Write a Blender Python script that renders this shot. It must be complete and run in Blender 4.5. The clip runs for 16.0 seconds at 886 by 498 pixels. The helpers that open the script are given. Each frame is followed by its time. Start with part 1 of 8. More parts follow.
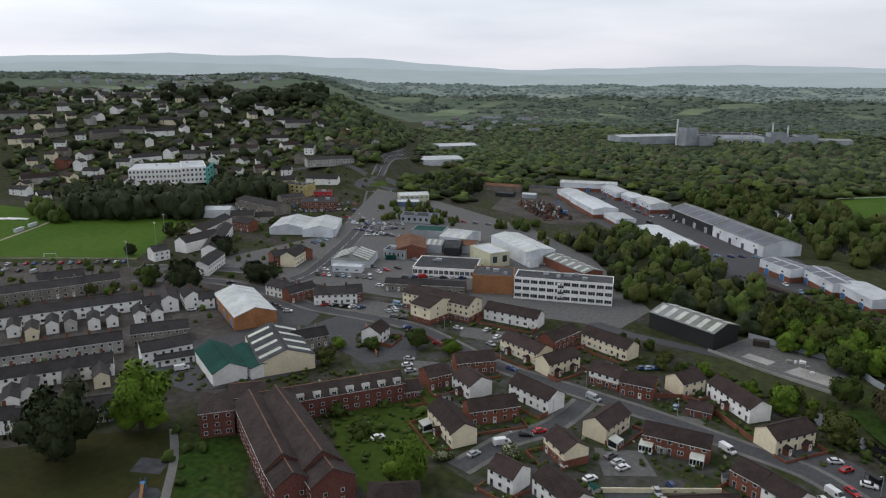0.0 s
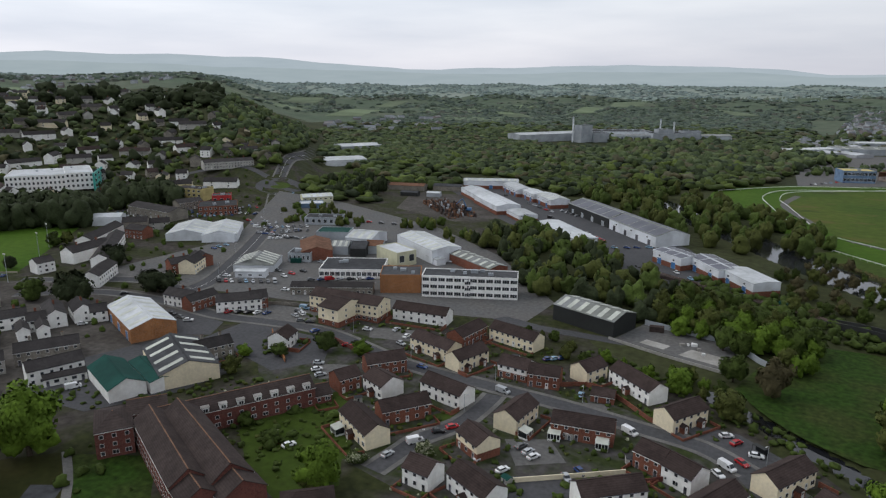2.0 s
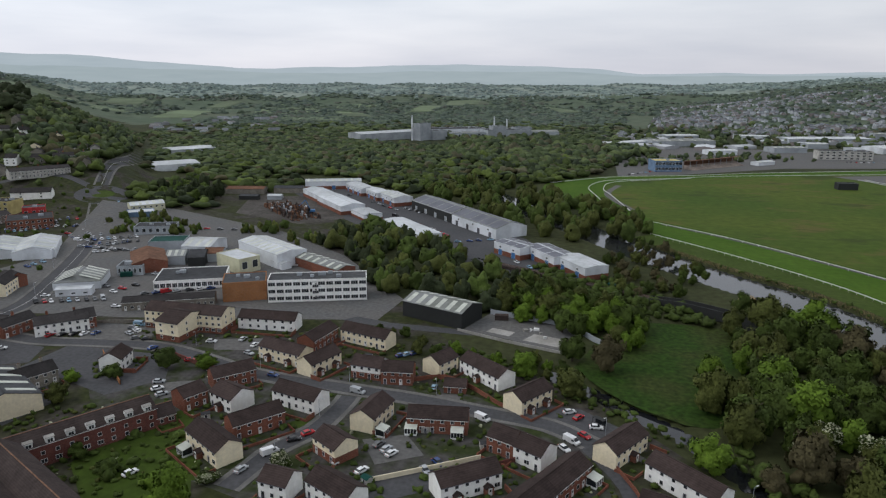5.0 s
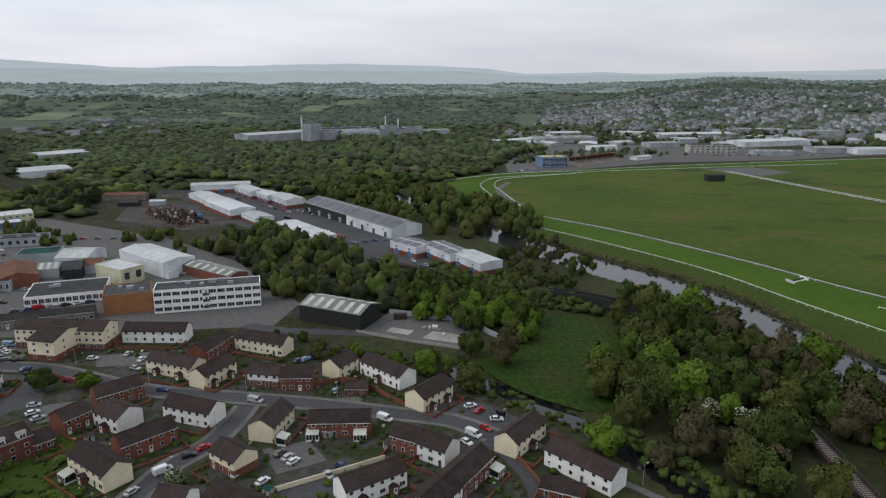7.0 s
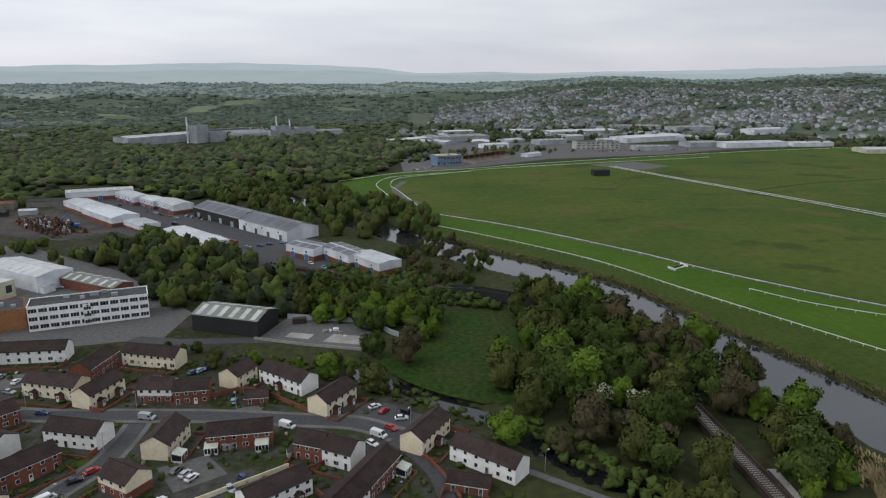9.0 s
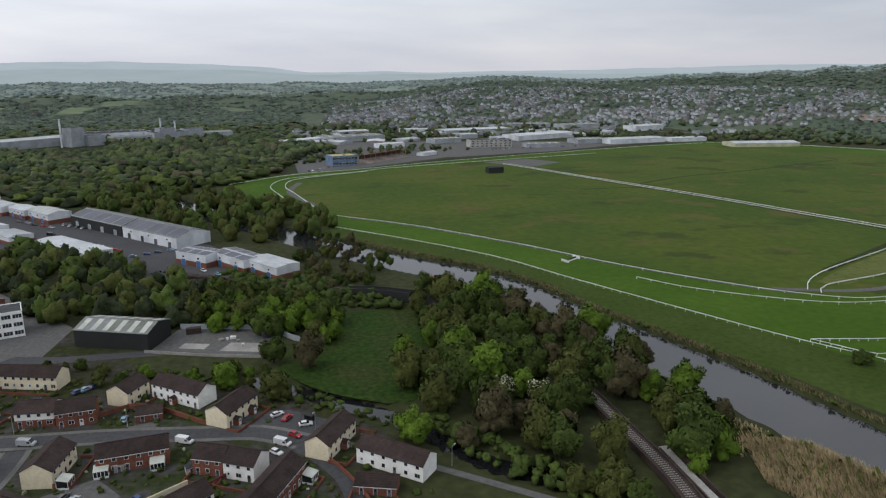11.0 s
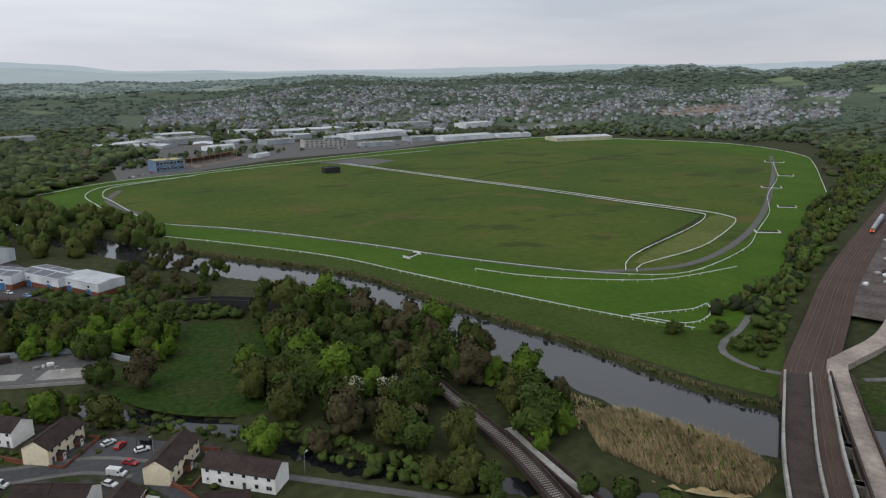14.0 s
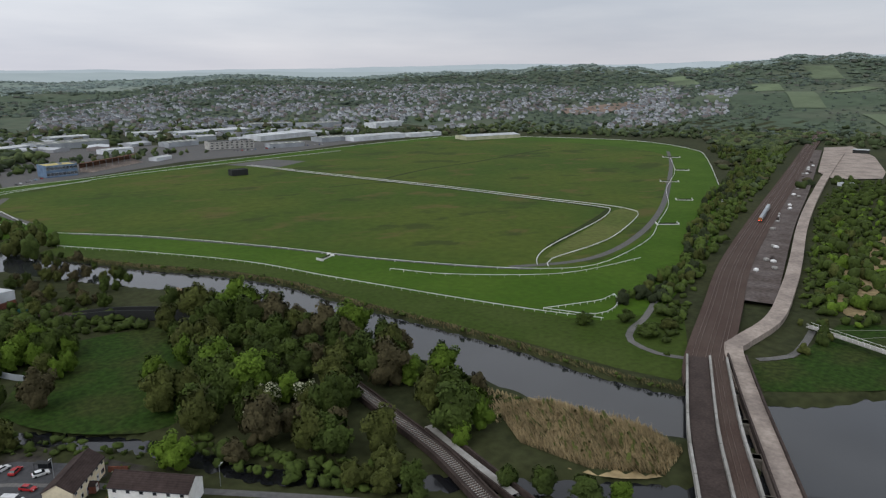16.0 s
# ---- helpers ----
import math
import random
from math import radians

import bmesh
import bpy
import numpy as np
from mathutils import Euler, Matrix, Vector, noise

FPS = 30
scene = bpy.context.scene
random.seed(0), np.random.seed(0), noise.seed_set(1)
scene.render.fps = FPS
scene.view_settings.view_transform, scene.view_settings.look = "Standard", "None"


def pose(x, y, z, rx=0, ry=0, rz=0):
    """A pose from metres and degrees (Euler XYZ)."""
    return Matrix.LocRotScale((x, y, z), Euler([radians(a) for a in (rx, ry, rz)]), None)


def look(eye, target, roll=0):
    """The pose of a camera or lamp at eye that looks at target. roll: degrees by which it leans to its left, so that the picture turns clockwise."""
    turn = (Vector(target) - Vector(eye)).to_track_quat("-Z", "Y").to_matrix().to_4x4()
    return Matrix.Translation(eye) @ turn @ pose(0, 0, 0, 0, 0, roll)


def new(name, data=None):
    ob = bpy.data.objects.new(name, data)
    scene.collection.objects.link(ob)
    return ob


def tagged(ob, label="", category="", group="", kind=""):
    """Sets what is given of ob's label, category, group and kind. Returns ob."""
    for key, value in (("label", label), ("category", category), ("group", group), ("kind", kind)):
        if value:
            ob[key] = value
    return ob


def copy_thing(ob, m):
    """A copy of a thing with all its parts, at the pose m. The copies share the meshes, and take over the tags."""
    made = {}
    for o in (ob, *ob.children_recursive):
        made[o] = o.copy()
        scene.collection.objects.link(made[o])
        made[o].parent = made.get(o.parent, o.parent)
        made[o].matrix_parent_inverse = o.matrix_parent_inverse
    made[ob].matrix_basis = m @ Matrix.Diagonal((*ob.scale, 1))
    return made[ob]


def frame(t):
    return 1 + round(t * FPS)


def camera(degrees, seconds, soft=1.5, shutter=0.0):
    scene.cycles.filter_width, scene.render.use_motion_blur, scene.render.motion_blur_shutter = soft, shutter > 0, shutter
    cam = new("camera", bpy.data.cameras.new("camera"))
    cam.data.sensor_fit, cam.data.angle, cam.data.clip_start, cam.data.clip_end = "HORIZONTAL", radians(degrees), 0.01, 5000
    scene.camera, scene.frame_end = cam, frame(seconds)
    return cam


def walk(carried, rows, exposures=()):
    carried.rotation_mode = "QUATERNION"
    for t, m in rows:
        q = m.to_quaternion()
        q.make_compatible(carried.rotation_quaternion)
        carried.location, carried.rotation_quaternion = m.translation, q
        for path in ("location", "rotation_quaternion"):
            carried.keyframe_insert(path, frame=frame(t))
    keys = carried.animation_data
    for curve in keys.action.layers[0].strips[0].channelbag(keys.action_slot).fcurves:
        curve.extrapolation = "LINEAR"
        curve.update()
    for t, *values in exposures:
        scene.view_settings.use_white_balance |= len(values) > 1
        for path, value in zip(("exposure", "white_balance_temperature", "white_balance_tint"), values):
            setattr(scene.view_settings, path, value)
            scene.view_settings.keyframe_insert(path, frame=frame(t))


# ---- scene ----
cam = camera(65.82, 16.0, soft=1.25)
TILT, LEAN, EYE = -14.29, 0.31, (0.0, 0.0, 105.0)
# seconds and heading (degrees clockwise from +y) of a drone that hovers and turns
TURN = [(0, -34.86), (0.5, -32.94), (1, -30.95), (1.5, -28.90), (2, -26.81), (2.5, -24.68), (3, -22.53), (3.5, -20.33), (4, -18.05),
        (5.25, -12.45), (6.5, -6.88), (7, -4.67), (7.5, -2.48), (8, -0.28), (8.5, 1.91), (9, 4.09), (10.25, 9.52), (11.5, 15.00), (12, 17.26),
        (12.5, 19.57), (13, 21.88), (13.5, 24.18), (14, 26.39), (14.5, 28.25), (15, 30.09), (15.5, 31.95), (16, 33.79)]


def heading(deg):
    return pose(*EYE, 90 + TILT, 0, -deg) @ pose(0, 0, 0, 0, 0, LEAN)


walk(cam, [(t, heading(a)) for t, a in TURN], exposures=[(0, 0.0), (16, 0.0)])

# ---- light: overcast evening ----
world = bpy.data.worlds.new("overcast_evening")
scene.world = world
world.use_nodes = True
wn, wl = world.node_tree.nodes, world.node_tree.links
wn.clear()
w_out, w_bg = wn.new("ShaderNodeOutputWorld"), wn.new("ShaderNodeBackground")
w_sky = wn.new("ShaderNodeTexSky")
w_sky.sky_type, w_sky.sun_disc = "NISHITA", False
w_sky.sun_elevation, w_sky.sun_rotation = radians(44), radians(-100)
w_co, w_sep, w_map = wn.new("ShaderNodeTexCoord"), wn.new("ShaderNodeSeparateXYZ"), wn.new("ShaderNodeMapping")
w_map.inputs["Scale"].default_value = (1.0, 1.0, 7.0)
w_noise, w_ramp = wn.new("ShaderNodeTexNoise"), wn.new("ShaderNodeValToRGB")
w_noise.inputs["Scale"].default_value, w_noise.inputs["Detail"].default_value = 2.2, 6.0
w_ramp.color_ramp.elements[0].position, w_ramp.color_ramp.elements[0].color = 0.32, (0.61, 0.66, 0.745, 1)
w_ramp.color_ramp.elements[1].position, w_ramp.color_ramp.elements[1].color = 0.70, (0.83, 0.86, 0.91, 1)
w_glow = wn.new("ShaderNodeValToRGB")  # the clearer strip over the horizon
w_glow.color_ramp.elements[0].position, w_glow.color_ramp.elements[0].color = 0.0, (0.97, 0.92, 0.92, 1)
w_glow.color_ramp.elements[1].position, w_glow.color_ramp.elements[1].color = 0.10, (1, 1, 1, 1)
w_mul, w_mix = wn.new("ShaderNodeMix"), wn.new("ShaderNodeMix")
w_mul.data_type = w_mix.data_type = "RGBA"
w_mul.blend_type, w_mul.inputs[0].default_value = "MULTIPLY", 1.0
w_dim = wn.new("ShaderNodeVectorMath")
w_dim.operation = "SCALE"
w_dim.inputs["Scale"].default_value = 0.10
w_mix.inputs[0].default_value = 0.96
wl.new(w_co.outputs["Generated"], w_map.inputs[0])
wl.new(w_map.outputs[0], w_noise.inputs["Vector"])
wl.new(w_noise.outputs["Fac"], w_ramp.inputs[0])
wl.new(w_co.outputs["Generated"], w_sep.inputs[0])
wl.new(w_sep.outputs["Z"], w_glow.inputs[0])
w_side = wn.new("ShaderNodeMapRange")  # the evening side of the cloud is brighter
w_side.inputs["From Min"].default_value, w_side.inputs["From Max"].default_value = -0.9, 0.7
w_side.inputs["To Min"].default_value, w_side.inputs["To Max"].default_value = 1.36, 0.91
w_even = wn.new("ShaderNodeVectorMath")
w_even.operation = "SCALE"
wl.new(w_sep.outputs["X"], w_side.inputs["Value"])
wl.new(w_ramp.outputs[0], w_even.inputs[0])
wl.new(w_side.outputs[0], w_even.inputs["Scale"])
wl.new(w_even.outputs[0], w_mul.inputs[6])
wl.new(w_glow.outputs[0], w_mul.inputs[7])
wl.new(w_sky.outputs[0], w_dim.inputs[0])
wl.new(w_dim.outputs[0], w_mix.inputs[6])
wl.new(w_mul.outputs[2], w_mix.inputs[7])
wl.new(w_mix.outputs[2], w_bg.inputs[0])
w_bg.inputs[1].default_value = 0.92
wl.new(w_bg.outputs[0], w_out.inputs[0])

sun = bpy.data.lights.new("sun", "SUN")
sun.energy, sun.angle, sun.color = 0.85, radians(40), (1.0, 0.96, 0.92)
new("sun", sun).matrix_world = look((-300, -60, 400), (0, 0, 100))

# ---- materials ----
MATS = {}


def material(name, color, rough=0.85, vary=0.25, scale=0.8, big=0.05, bump=0.0, metal=0.0, second=None, island=0.0, each=0.0, courses=0.0, spec=None, fine=None):
    """A node material: colour with two scales of noise, optional second colour in patches, bump, tile or sheet courses along object z."""
    m = bpy.data.materials.new(name)
    m.use_nodes = True
    nt, ln = m.node_tree.nodes, m.node_tree.links
    b = nt["Principled BSDF"]
    b.inputs["Roughness"].default_value, b.inputs["Metallic"].default_value = rough, metal
    b.inputs["Specular IOR Level"].default_value = (0.12 if rough > 0.7 else 0.5) if spec is None else spec
    geo = nt.new("ShaderNodeNewGeometry")
    n1, n2 = nt.new("ShaderNodeTexNoise"), nt.new("ShaderNodeTexNoise")
    n1.inputs["Scale"].default_value, n1.inputs["Detail"].default_value = scale, 5.0
    n2.inputs["Scale"].default_value, n2.inputs["Detail"].default_value = big, 4.0
    ln.new(geo.outputs["Position"], n1.inputs["Vector"])
    ln.new(geo.outputs["Position"], n2.inputs["Vector"])
    base = nt.new("ShaderNodeMix")
    base.data_type = "RGBA"
    base.inputs[6].default_value = (*color, 1)
    base.inputs[7].default_value = (*(second or [c * 0.75 for c in color]), 1)
    ramp = nt.new("ShaderNodeMapRange")
    ramp.inputs["From Min"].default_value, ramp.inputs["From Max"].default_value = 0.42, 0.62
    ln.new(n2.outputs["Fac"], ramp.inputs["Value"])
    ln.new(ramp.outputs[0], base.inputs[0])
    # brightness factor
    val = nt.new("ShaderNodeMapRange")
    val.inputs["From Min"].default_value, val.inputs["From Max"].default_value = 0.25, 0.75
    val.inputs["To Min"].default_value, val.inputs["To Max"].default_value = 1 - vary, 1 + vary
    ln.new(n1.outputs["Fac"], val.inputs["Value"])
    fac = val.outputs[0]

    def times(a, src, lo, hi):
        r, q = nt.new("ShaderNodeMapRange"), nt.new("ShaderNodeMath")
        r.inputs["To Min"].default_value, r.inputs["To Max"].default_value = lo, hi
        ln.new(src, r.inputs["Value"])
        q.operation = "MULTIPLY"
        ln.new(a, q.inputs[0])
        ln.new(r.outputs[0], q.inputs[1])
        return q.outputs[0]

    if island:
        fac = times(fac, geo.outputs["Random Per Island"], 1 - island, 1 + island)
    if each:
        info = nt.new("ShaderNodeObjectInfo")
        fac = times(fac, info.outputs["Random"], 1 - each, 1 + each)
    height = n1.outputs["Fac"]
    if courses:
        co, wave = nt.new("ShaderNodeTexCoord"), nt.new("ShaderNodeTexWave")
        wave.bands_direction = "Z"
        wave.wave_profile = "SAW"
        wave.inputs["Scale"].default_value = 0.314 / courses
        wave.inputs["Distortion"].default_value = 0.3
        ln.new(co.outputs["Object"], wave.inputs["Vector"])
        fac = times(fac, wave.outputs["Fac"], 0.80, 1.12)
    mul = nt.new("ShaderNodeMix")
    mul.data_type, mul.blend_type = "RGBA", "MULTIPLY"
    mul.inputs[0].default_value = 1.0
    ln.new(base.outputs[2], mul.inputs[6])
    ln.new(fac, mul.inputs[7])
    ln.new(mul.outputs[2], b.inputs["Base Color"])
    if bump:
        bp = nt.new("ShaderNodeBump")
        bp.inputs["Strength"].default_value, bp.inputs["Distance"].default_value = 0.6, bump
        ln.new(height, bp.inputs["Height"])
        ln.new(bp.outputs[0], b.inputs["Normal"])
    MATS[name] = m
    return m


def brickwork(name, color, mortar, width=0.225, height=0.075):
    """Brick courses that follow a wall in world space, with patchy tone."""
    m = material(name, color, rough=0.9, vary=0.3, scale=1.6, big=0.15, each=0.06)
    nt, ln = m.node_tree.nodes, m.node_tree.links
    b = nt["Principled BSDF"]
    old = b.inputs["Base Color"].links[0].from_socket
    co, wv = nt.new("ShaderNodeTexCoord"), nt.new("ShaderNodeTexWave")
    wv.bands_direction = "Z"
    wv.inputs["Scale"].default_value = 0.314 / height
    ln.new(co.outputs["Object"], wv.inputs["Vector"])
    mx = nt.new("ShaderNodeMix")
    mx.data_type = "RGBA"
    lim = nt.new("ShaderNodeMapRange")
    lim.inputs["From Min"].default_value, lim.inputs["From Max"].default_value = 0.85, 0.98
    lim.inputs["To Max"].default_value = 0.6
    ln.new(wv.outputs["Fac"], lim.inputs["Value"])
    ln.new(lim.outputs[0], mx.inputs[0])
    ln.new(old, mx.inputs[6])
    mx.inputs[7].default_value = (*mortar, 1)
    ln.new(mx.outputs[2], b.inputs["Base Color"])
    return m


material("cream", (0.80, 0.71, 0.52), 0.9, 0.10, 1.2, 0.2, each=0.05, second=(0.72, 0.64, 0.47))
material("white_render", (0.86, 0.86, 0.84), 0.9, 0.08, 0.9, 0.2, each=0.05, second=(0.78, 0.77, 0.74))
material("grey_render", (0.42, 0.41, 0.38), 0.9, 0.16, 0.8, 0.2, each=0.15)
material("stone_wall", (0.24, 0.22, 0.19), 0.95, 0.35, 1.8, 0.2, each=0.12)
material("yellow_render", (0.52, 0.44, 0.20), 0.9, 0.12, 0.8, 0.2)
material("blue_render", (0.16, 0.24, 0.36), 0.9, 0.12, 0.8, 0.2)
material("teal_panel", (0.06, 0.42, 0.36), 0.6, 0.10, 0.6, 0.1)
brickwork("red_brick", (0.20, 0.074, 0.048), (0.22, 0.16, 0.13))
brickwork("dark_brick", (0.155, 0.056, 0.046), (0.19, 0.13, 0.11))
brickwork("orange_brick", (0.33, 0.145, 0.06), (0.34, 0.26, 0.2))
material("brown_tile", (0.050, 0.036, 0.033), 0.9, 0.22, 1.1, 0.25, bump=0.03, courses=0.32, each=0.18)
material("slate", (0.045, 0.041, 0.041), 0.85, 0.25, 1.0, 0.25, bump=0.02, courses=0.28, each=0.22)
material("plum_tile", (0.054, 0.041, 0.038), 0.85, 0.25, 1.0, 0.2, bump=0.03, courses=0.34, each=0.1)
material("ridge_tile", (0.20, 0.115, 0.075), 0.9, 0.25, 2.0, 0.4)
material("clad_white", (0.70, 0.73, 0.77), 0.5, 0.06, 0.5, 0.08, each=0.05)
material("clad_grey", (0.36, 0.39, 0.42), 0.5, 0.08, 0.5, 0.08, each=0.08)
material("clad_cream", (0.55, 0.54, 0.38), 0.6, 0.10, 0.5, 0.08, each=0.05)
material("metal_roof", (0.50, 0.52, 0.54), 0.6, 0.14, 0.35, 0.06, each=0.16, second=(0.40, 0.42, 0.43), spec=0.2)
material("fibre_roof", (0.24, 0.25, 0.25), 0.85, 0.2, 0.5, 0.08, each=0.15, second=(0.19, 0.20, 0.18))
material("rust_roof", (0.16, 0.085, 0.055), 0.9, 0.3, 0.5, 0.08)
material("green_roof", (0.010, 0.056, 0.046), 0.85, 0.14, 0.4, 0.06, each=0.1, spec=0.15)
material("felt_roof", (0.058, 0.060, 0.064), 0.9, 0.3, 0.4, 0.06, each=0.2)
material("skylight", (0.52, 0.54, 0.48), 0.5, 0.12, 0.6, 0.1, spec=0.2)
material("solar", (0.11, 0.115, 0.14), 0.5, 0.08, 0.6, 0.1, spec=0.25)
material("black_clad", (0.014, 0.016, 0.016), 0.7, 0.2, 0.5, 0.08)
material("upvc", (0.78, 0.78, 0.77), 0.4, 0.03, 1.0, 0.2)
material("glass", (0.035, 0.04, 0.046), 0.12, 0.1, 1.0, 0.2, each=0.5)
material("door_paint", (0.10, 0.10, 0.12), 0.5, 0.1, 1.0, 0.2, each=0.6)
material("blue_door", (0.05, 0.16, 0.36), 0.5, 0.1, 1.0, 0.2)
material("red_panel", (0.45, 0.03, 0.03), 0.5, 0.08, 1.0, 0.2)
material("asphalt", (0.074, 0.074, 0.078), 0.92, 0.20, 0.7, 0.05, second=(0.065, 0.066, 0.070))
material("old_asphalt", (0.118, 0.114, 0.110), 0.92, 0.25, 0.6, 0.06, second=(0.11, 0.11, 0.11))
material("paving", (0.150, 0.146, 0.139), 0.9, 0.2, 1.2, 0.1)
material("concrete", (0.34, 0.33, 0.31), 0.9, 0.2, 0.8, 0.1, second=(0.25, 0.24, 0.22))
material("pale_track", (0.35, 0.295, 0.255), 0.95, 0.25, 0.6, 0.06, second=(0.25, 0.21, 0.185))
material("line_paint", (0.7, 0.7, 0.68), 0.7, 0.15, 2.0, 0.3)
material("siding", (0.120, 0.101, 0.094), 0.95, 0.4, 0.5, 0.08, second=(0.084, 0.067, 0.060))
material("ballast", (0.085, 0.061, 0.051), 0.95, 0.35, 1.6, 0.06, bump=0.08, second=(0.072, 0.049, 0.041))
material("steel_rail", (0.20, 0.14, 0.11), 0.4, 0.1, 1.0, 0.1, metal=0.7)
material("rusty_iron", (0.060, 0.045, 0.040), 0.8, 0.3, 1.2, 0.2)
material("land", (0.040, 0.045, 0.018), 0.95, 0.4, 0.25, 0.012, bump=0.25, second=(0.029, 0.035, 0.015))
material("garden", (0.030, 0.035, 0.012), 0.95, 0.5, 0.35, 0.06, bump=0.2, second=(0.050, 0.044, 0.039))
material("lawn", (0.036, 0.060, 0.008), 0.95, 0.28, 0.4, 0.03, second=(0.047, 0.070, 0.013))
material("estate_ground", (0.064, 0.060, 0.058), 0.95, 0.35, 0.5, 0.13, bump=0.05, second=(0.030, 0.040, 0.013))
material("rough_grass", (0.021, 0.046, 0.006), 0.95, 0.55, 0.5, 0.05, bump=0.3, second=(0.032, 0.044, 0.010))
material("park_grass", (0.033, 0.032, 0.009), 0.95, 0.25, 0.4, 0.05, second=(0.025, 0.028, 0.007))
material("yard_dirt", (0.082, 0.075, 0.068), 0.95, 0.35, 0.4, 0.06, second=(0.056, 0.050, 0.044))
material("track_turf", (0.042, 0.090, 0.006), 0.95, 0.18, 0.25, 0.02, second=(0.054, 0.103, 0.009))
turf = material("infield", (0.064, 0.090, 0.013), 0.95, 0.20, 0.16, 0.009, second=(0.044, 0.078, 0.010))


def worn(m, color, scale, lo, hi):
    """Bare or withered patches with ragged edges over a turf."""
    nt, ln = m.node_tree.nodes, m.node_tree.links
    b = nt["Principled BSDF"]
    old = b.inputs["Base Color"].links[0].from_socket
    geo, n1, mp, mr, mx = nt.new("ShaderNodeNewGeometry"), nt.new("ShaderNodeTexNoise"), nt.new("ShaderNodeMapping"), nt.new("ShaderNodeMapRange"), nt.new("ShaderNodeMix")
    mp.inputs["Scale"].default_value = (scale, scale * 1.6, scale)
    n1.inputs["Scale"].default_value, n1.inputs["Detail"].default_value, n1.inputs["Roughness"].default_value = 1.0, 7.0, 0.62
    mr.inputs["From Min"].default_value, mr.inputs["From Max"].default_value, mr.inputs["To Max"].default_value = lo, hi, 0.75
    mx.data_type = "RGBA"
    mx.inputs[7].default_value = (*color, 1)
    ln.new(geo.outputs["Position"], mp.inputs[0])
    ln.new(mp.outputs[0], n1.inputs["Vector"])
    ln.new(n1.outputs["Fac"], mr.inputs["Value"])
    ln.new(mr.outputs[0], mx.inputs[0])
    ln.new(old, mx.inputs[6])
    ln.new(mx.outputs[2], b.inputs["Base Color"])


worn(turf, (0.100, 0.082, 0.028), 0.017, 0.55, 0.65)
worn(turf, (0.032, 0.046, 0.011), 0.011, 0.565, 0.62)
material("pale_turf", (0.105, 0.120, 0.034), 0.95, 0.25, 0.3, 0.03, second=(0.080, 0.104, 0.024))
material("dark_grass", (0.030, 0.044, 0.012), 0.95, 0.3, 0.3, 0.03)
# greens of the far fields, greyed with painted haze
material("hazy_pale_field", (0.155, 0.200, 0.115), 0.95, 0.12, 0.1, 0.01)
material("hazy_mid_field", (0.128, 0.162, 0.098), 0.95, 0.12, 0.1, 0.01)
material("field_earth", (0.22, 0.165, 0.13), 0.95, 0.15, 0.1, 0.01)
material("reed", (0.33, 0.255, 0.140), 0.95, 0.35, 0.35, 0.10, island=0.2, second=(0.23, 0.178, 0.095))
material("dead_grass", (0.150, 0.125, 0.062), 0.95, 0.3, 0.5, 0.12, island=0.25, second=(0.090, 0.088, 0.036))
material("bark", (0.075, 0.060, 0.045), 0.95, 0.3, 3.0, 0.4)
material("leaf_fresh", (0.088, 0.142, 0.017), 0.85, 0.30, 0.9, 0.12, bump=0.35, island=0.16, each=0.2, second=(0.072, 0.118, 0.015))
material("leaf_mid", (0.052, 0.077, 0.016), 0.85, 0.32, 0.9, 0.10, bump=0.35, island=0.16, each=0.3, second=(0.040, 0.058, 0.014))
material("leaf_dark", (0.034, 0.045, 0.020), 0.85, 0.3, 0.9, 0.10, bump=0.35, island=0.2, each=0.2)
material("leaf_olive", (0.072, 0.084, 0.022), 0.85, 0.32, 0.9, 0.10, bump=0.35, island=0.16, each=0.2)
material("leaf_brown", (0.080, 0.070, 0.035), 0.85, 0.3, 0.9, 0.10, bump=0.35, island=0.16, each=0.2)
material("blossom", (0.42, 0.43, 0.30), 0.85, 0.2, 0.9, 0.3, island=0.4)
# leaf masses of the woods, by belt, with haze put into the colours outwards: beside the river, the valley floor, the
# plain, the far hills
HAZE_BELTS = []
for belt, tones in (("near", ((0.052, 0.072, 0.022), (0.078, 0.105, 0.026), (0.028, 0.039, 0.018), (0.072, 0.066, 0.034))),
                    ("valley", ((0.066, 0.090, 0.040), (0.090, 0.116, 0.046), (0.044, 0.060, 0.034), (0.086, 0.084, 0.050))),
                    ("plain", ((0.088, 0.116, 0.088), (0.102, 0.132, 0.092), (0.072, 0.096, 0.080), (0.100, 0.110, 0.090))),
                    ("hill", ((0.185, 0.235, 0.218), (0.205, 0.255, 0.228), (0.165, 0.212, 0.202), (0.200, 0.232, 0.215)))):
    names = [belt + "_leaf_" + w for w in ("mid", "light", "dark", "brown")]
    HAZE_BELTS.append(names)
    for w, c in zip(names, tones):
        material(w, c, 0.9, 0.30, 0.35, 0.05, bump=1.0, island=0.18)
# far ground, with the haze of distance in its base colour
material("hazy_plain_land", (0.074, 0.102, 0.066), 0.95, 0.25, 0.03, 0.004, second=(0.095, 0.112, 0.076))
material("hazy_hill_land", (0.185, 0.235, 0.205), 0.95, 0.2, 0.015, 0.003, second=(0.215, 0.250, 0.215))
# far town walls, slate and tile: haze is mixed into these colours
material("hazy_white", (0.44, 0.46, 0.49), 0.9, 0.1, 0.1, 0.02, island=0.15)
material("hazy_stone", (0.32, 0.33, 0.345), 0.9, 0.15, 0.1, 0.02, island=0.2)
material("hazy_brick", (0.23, 0.205, 0.20), 0.9, 0.15, 0.1, 0.02, island=0.2)
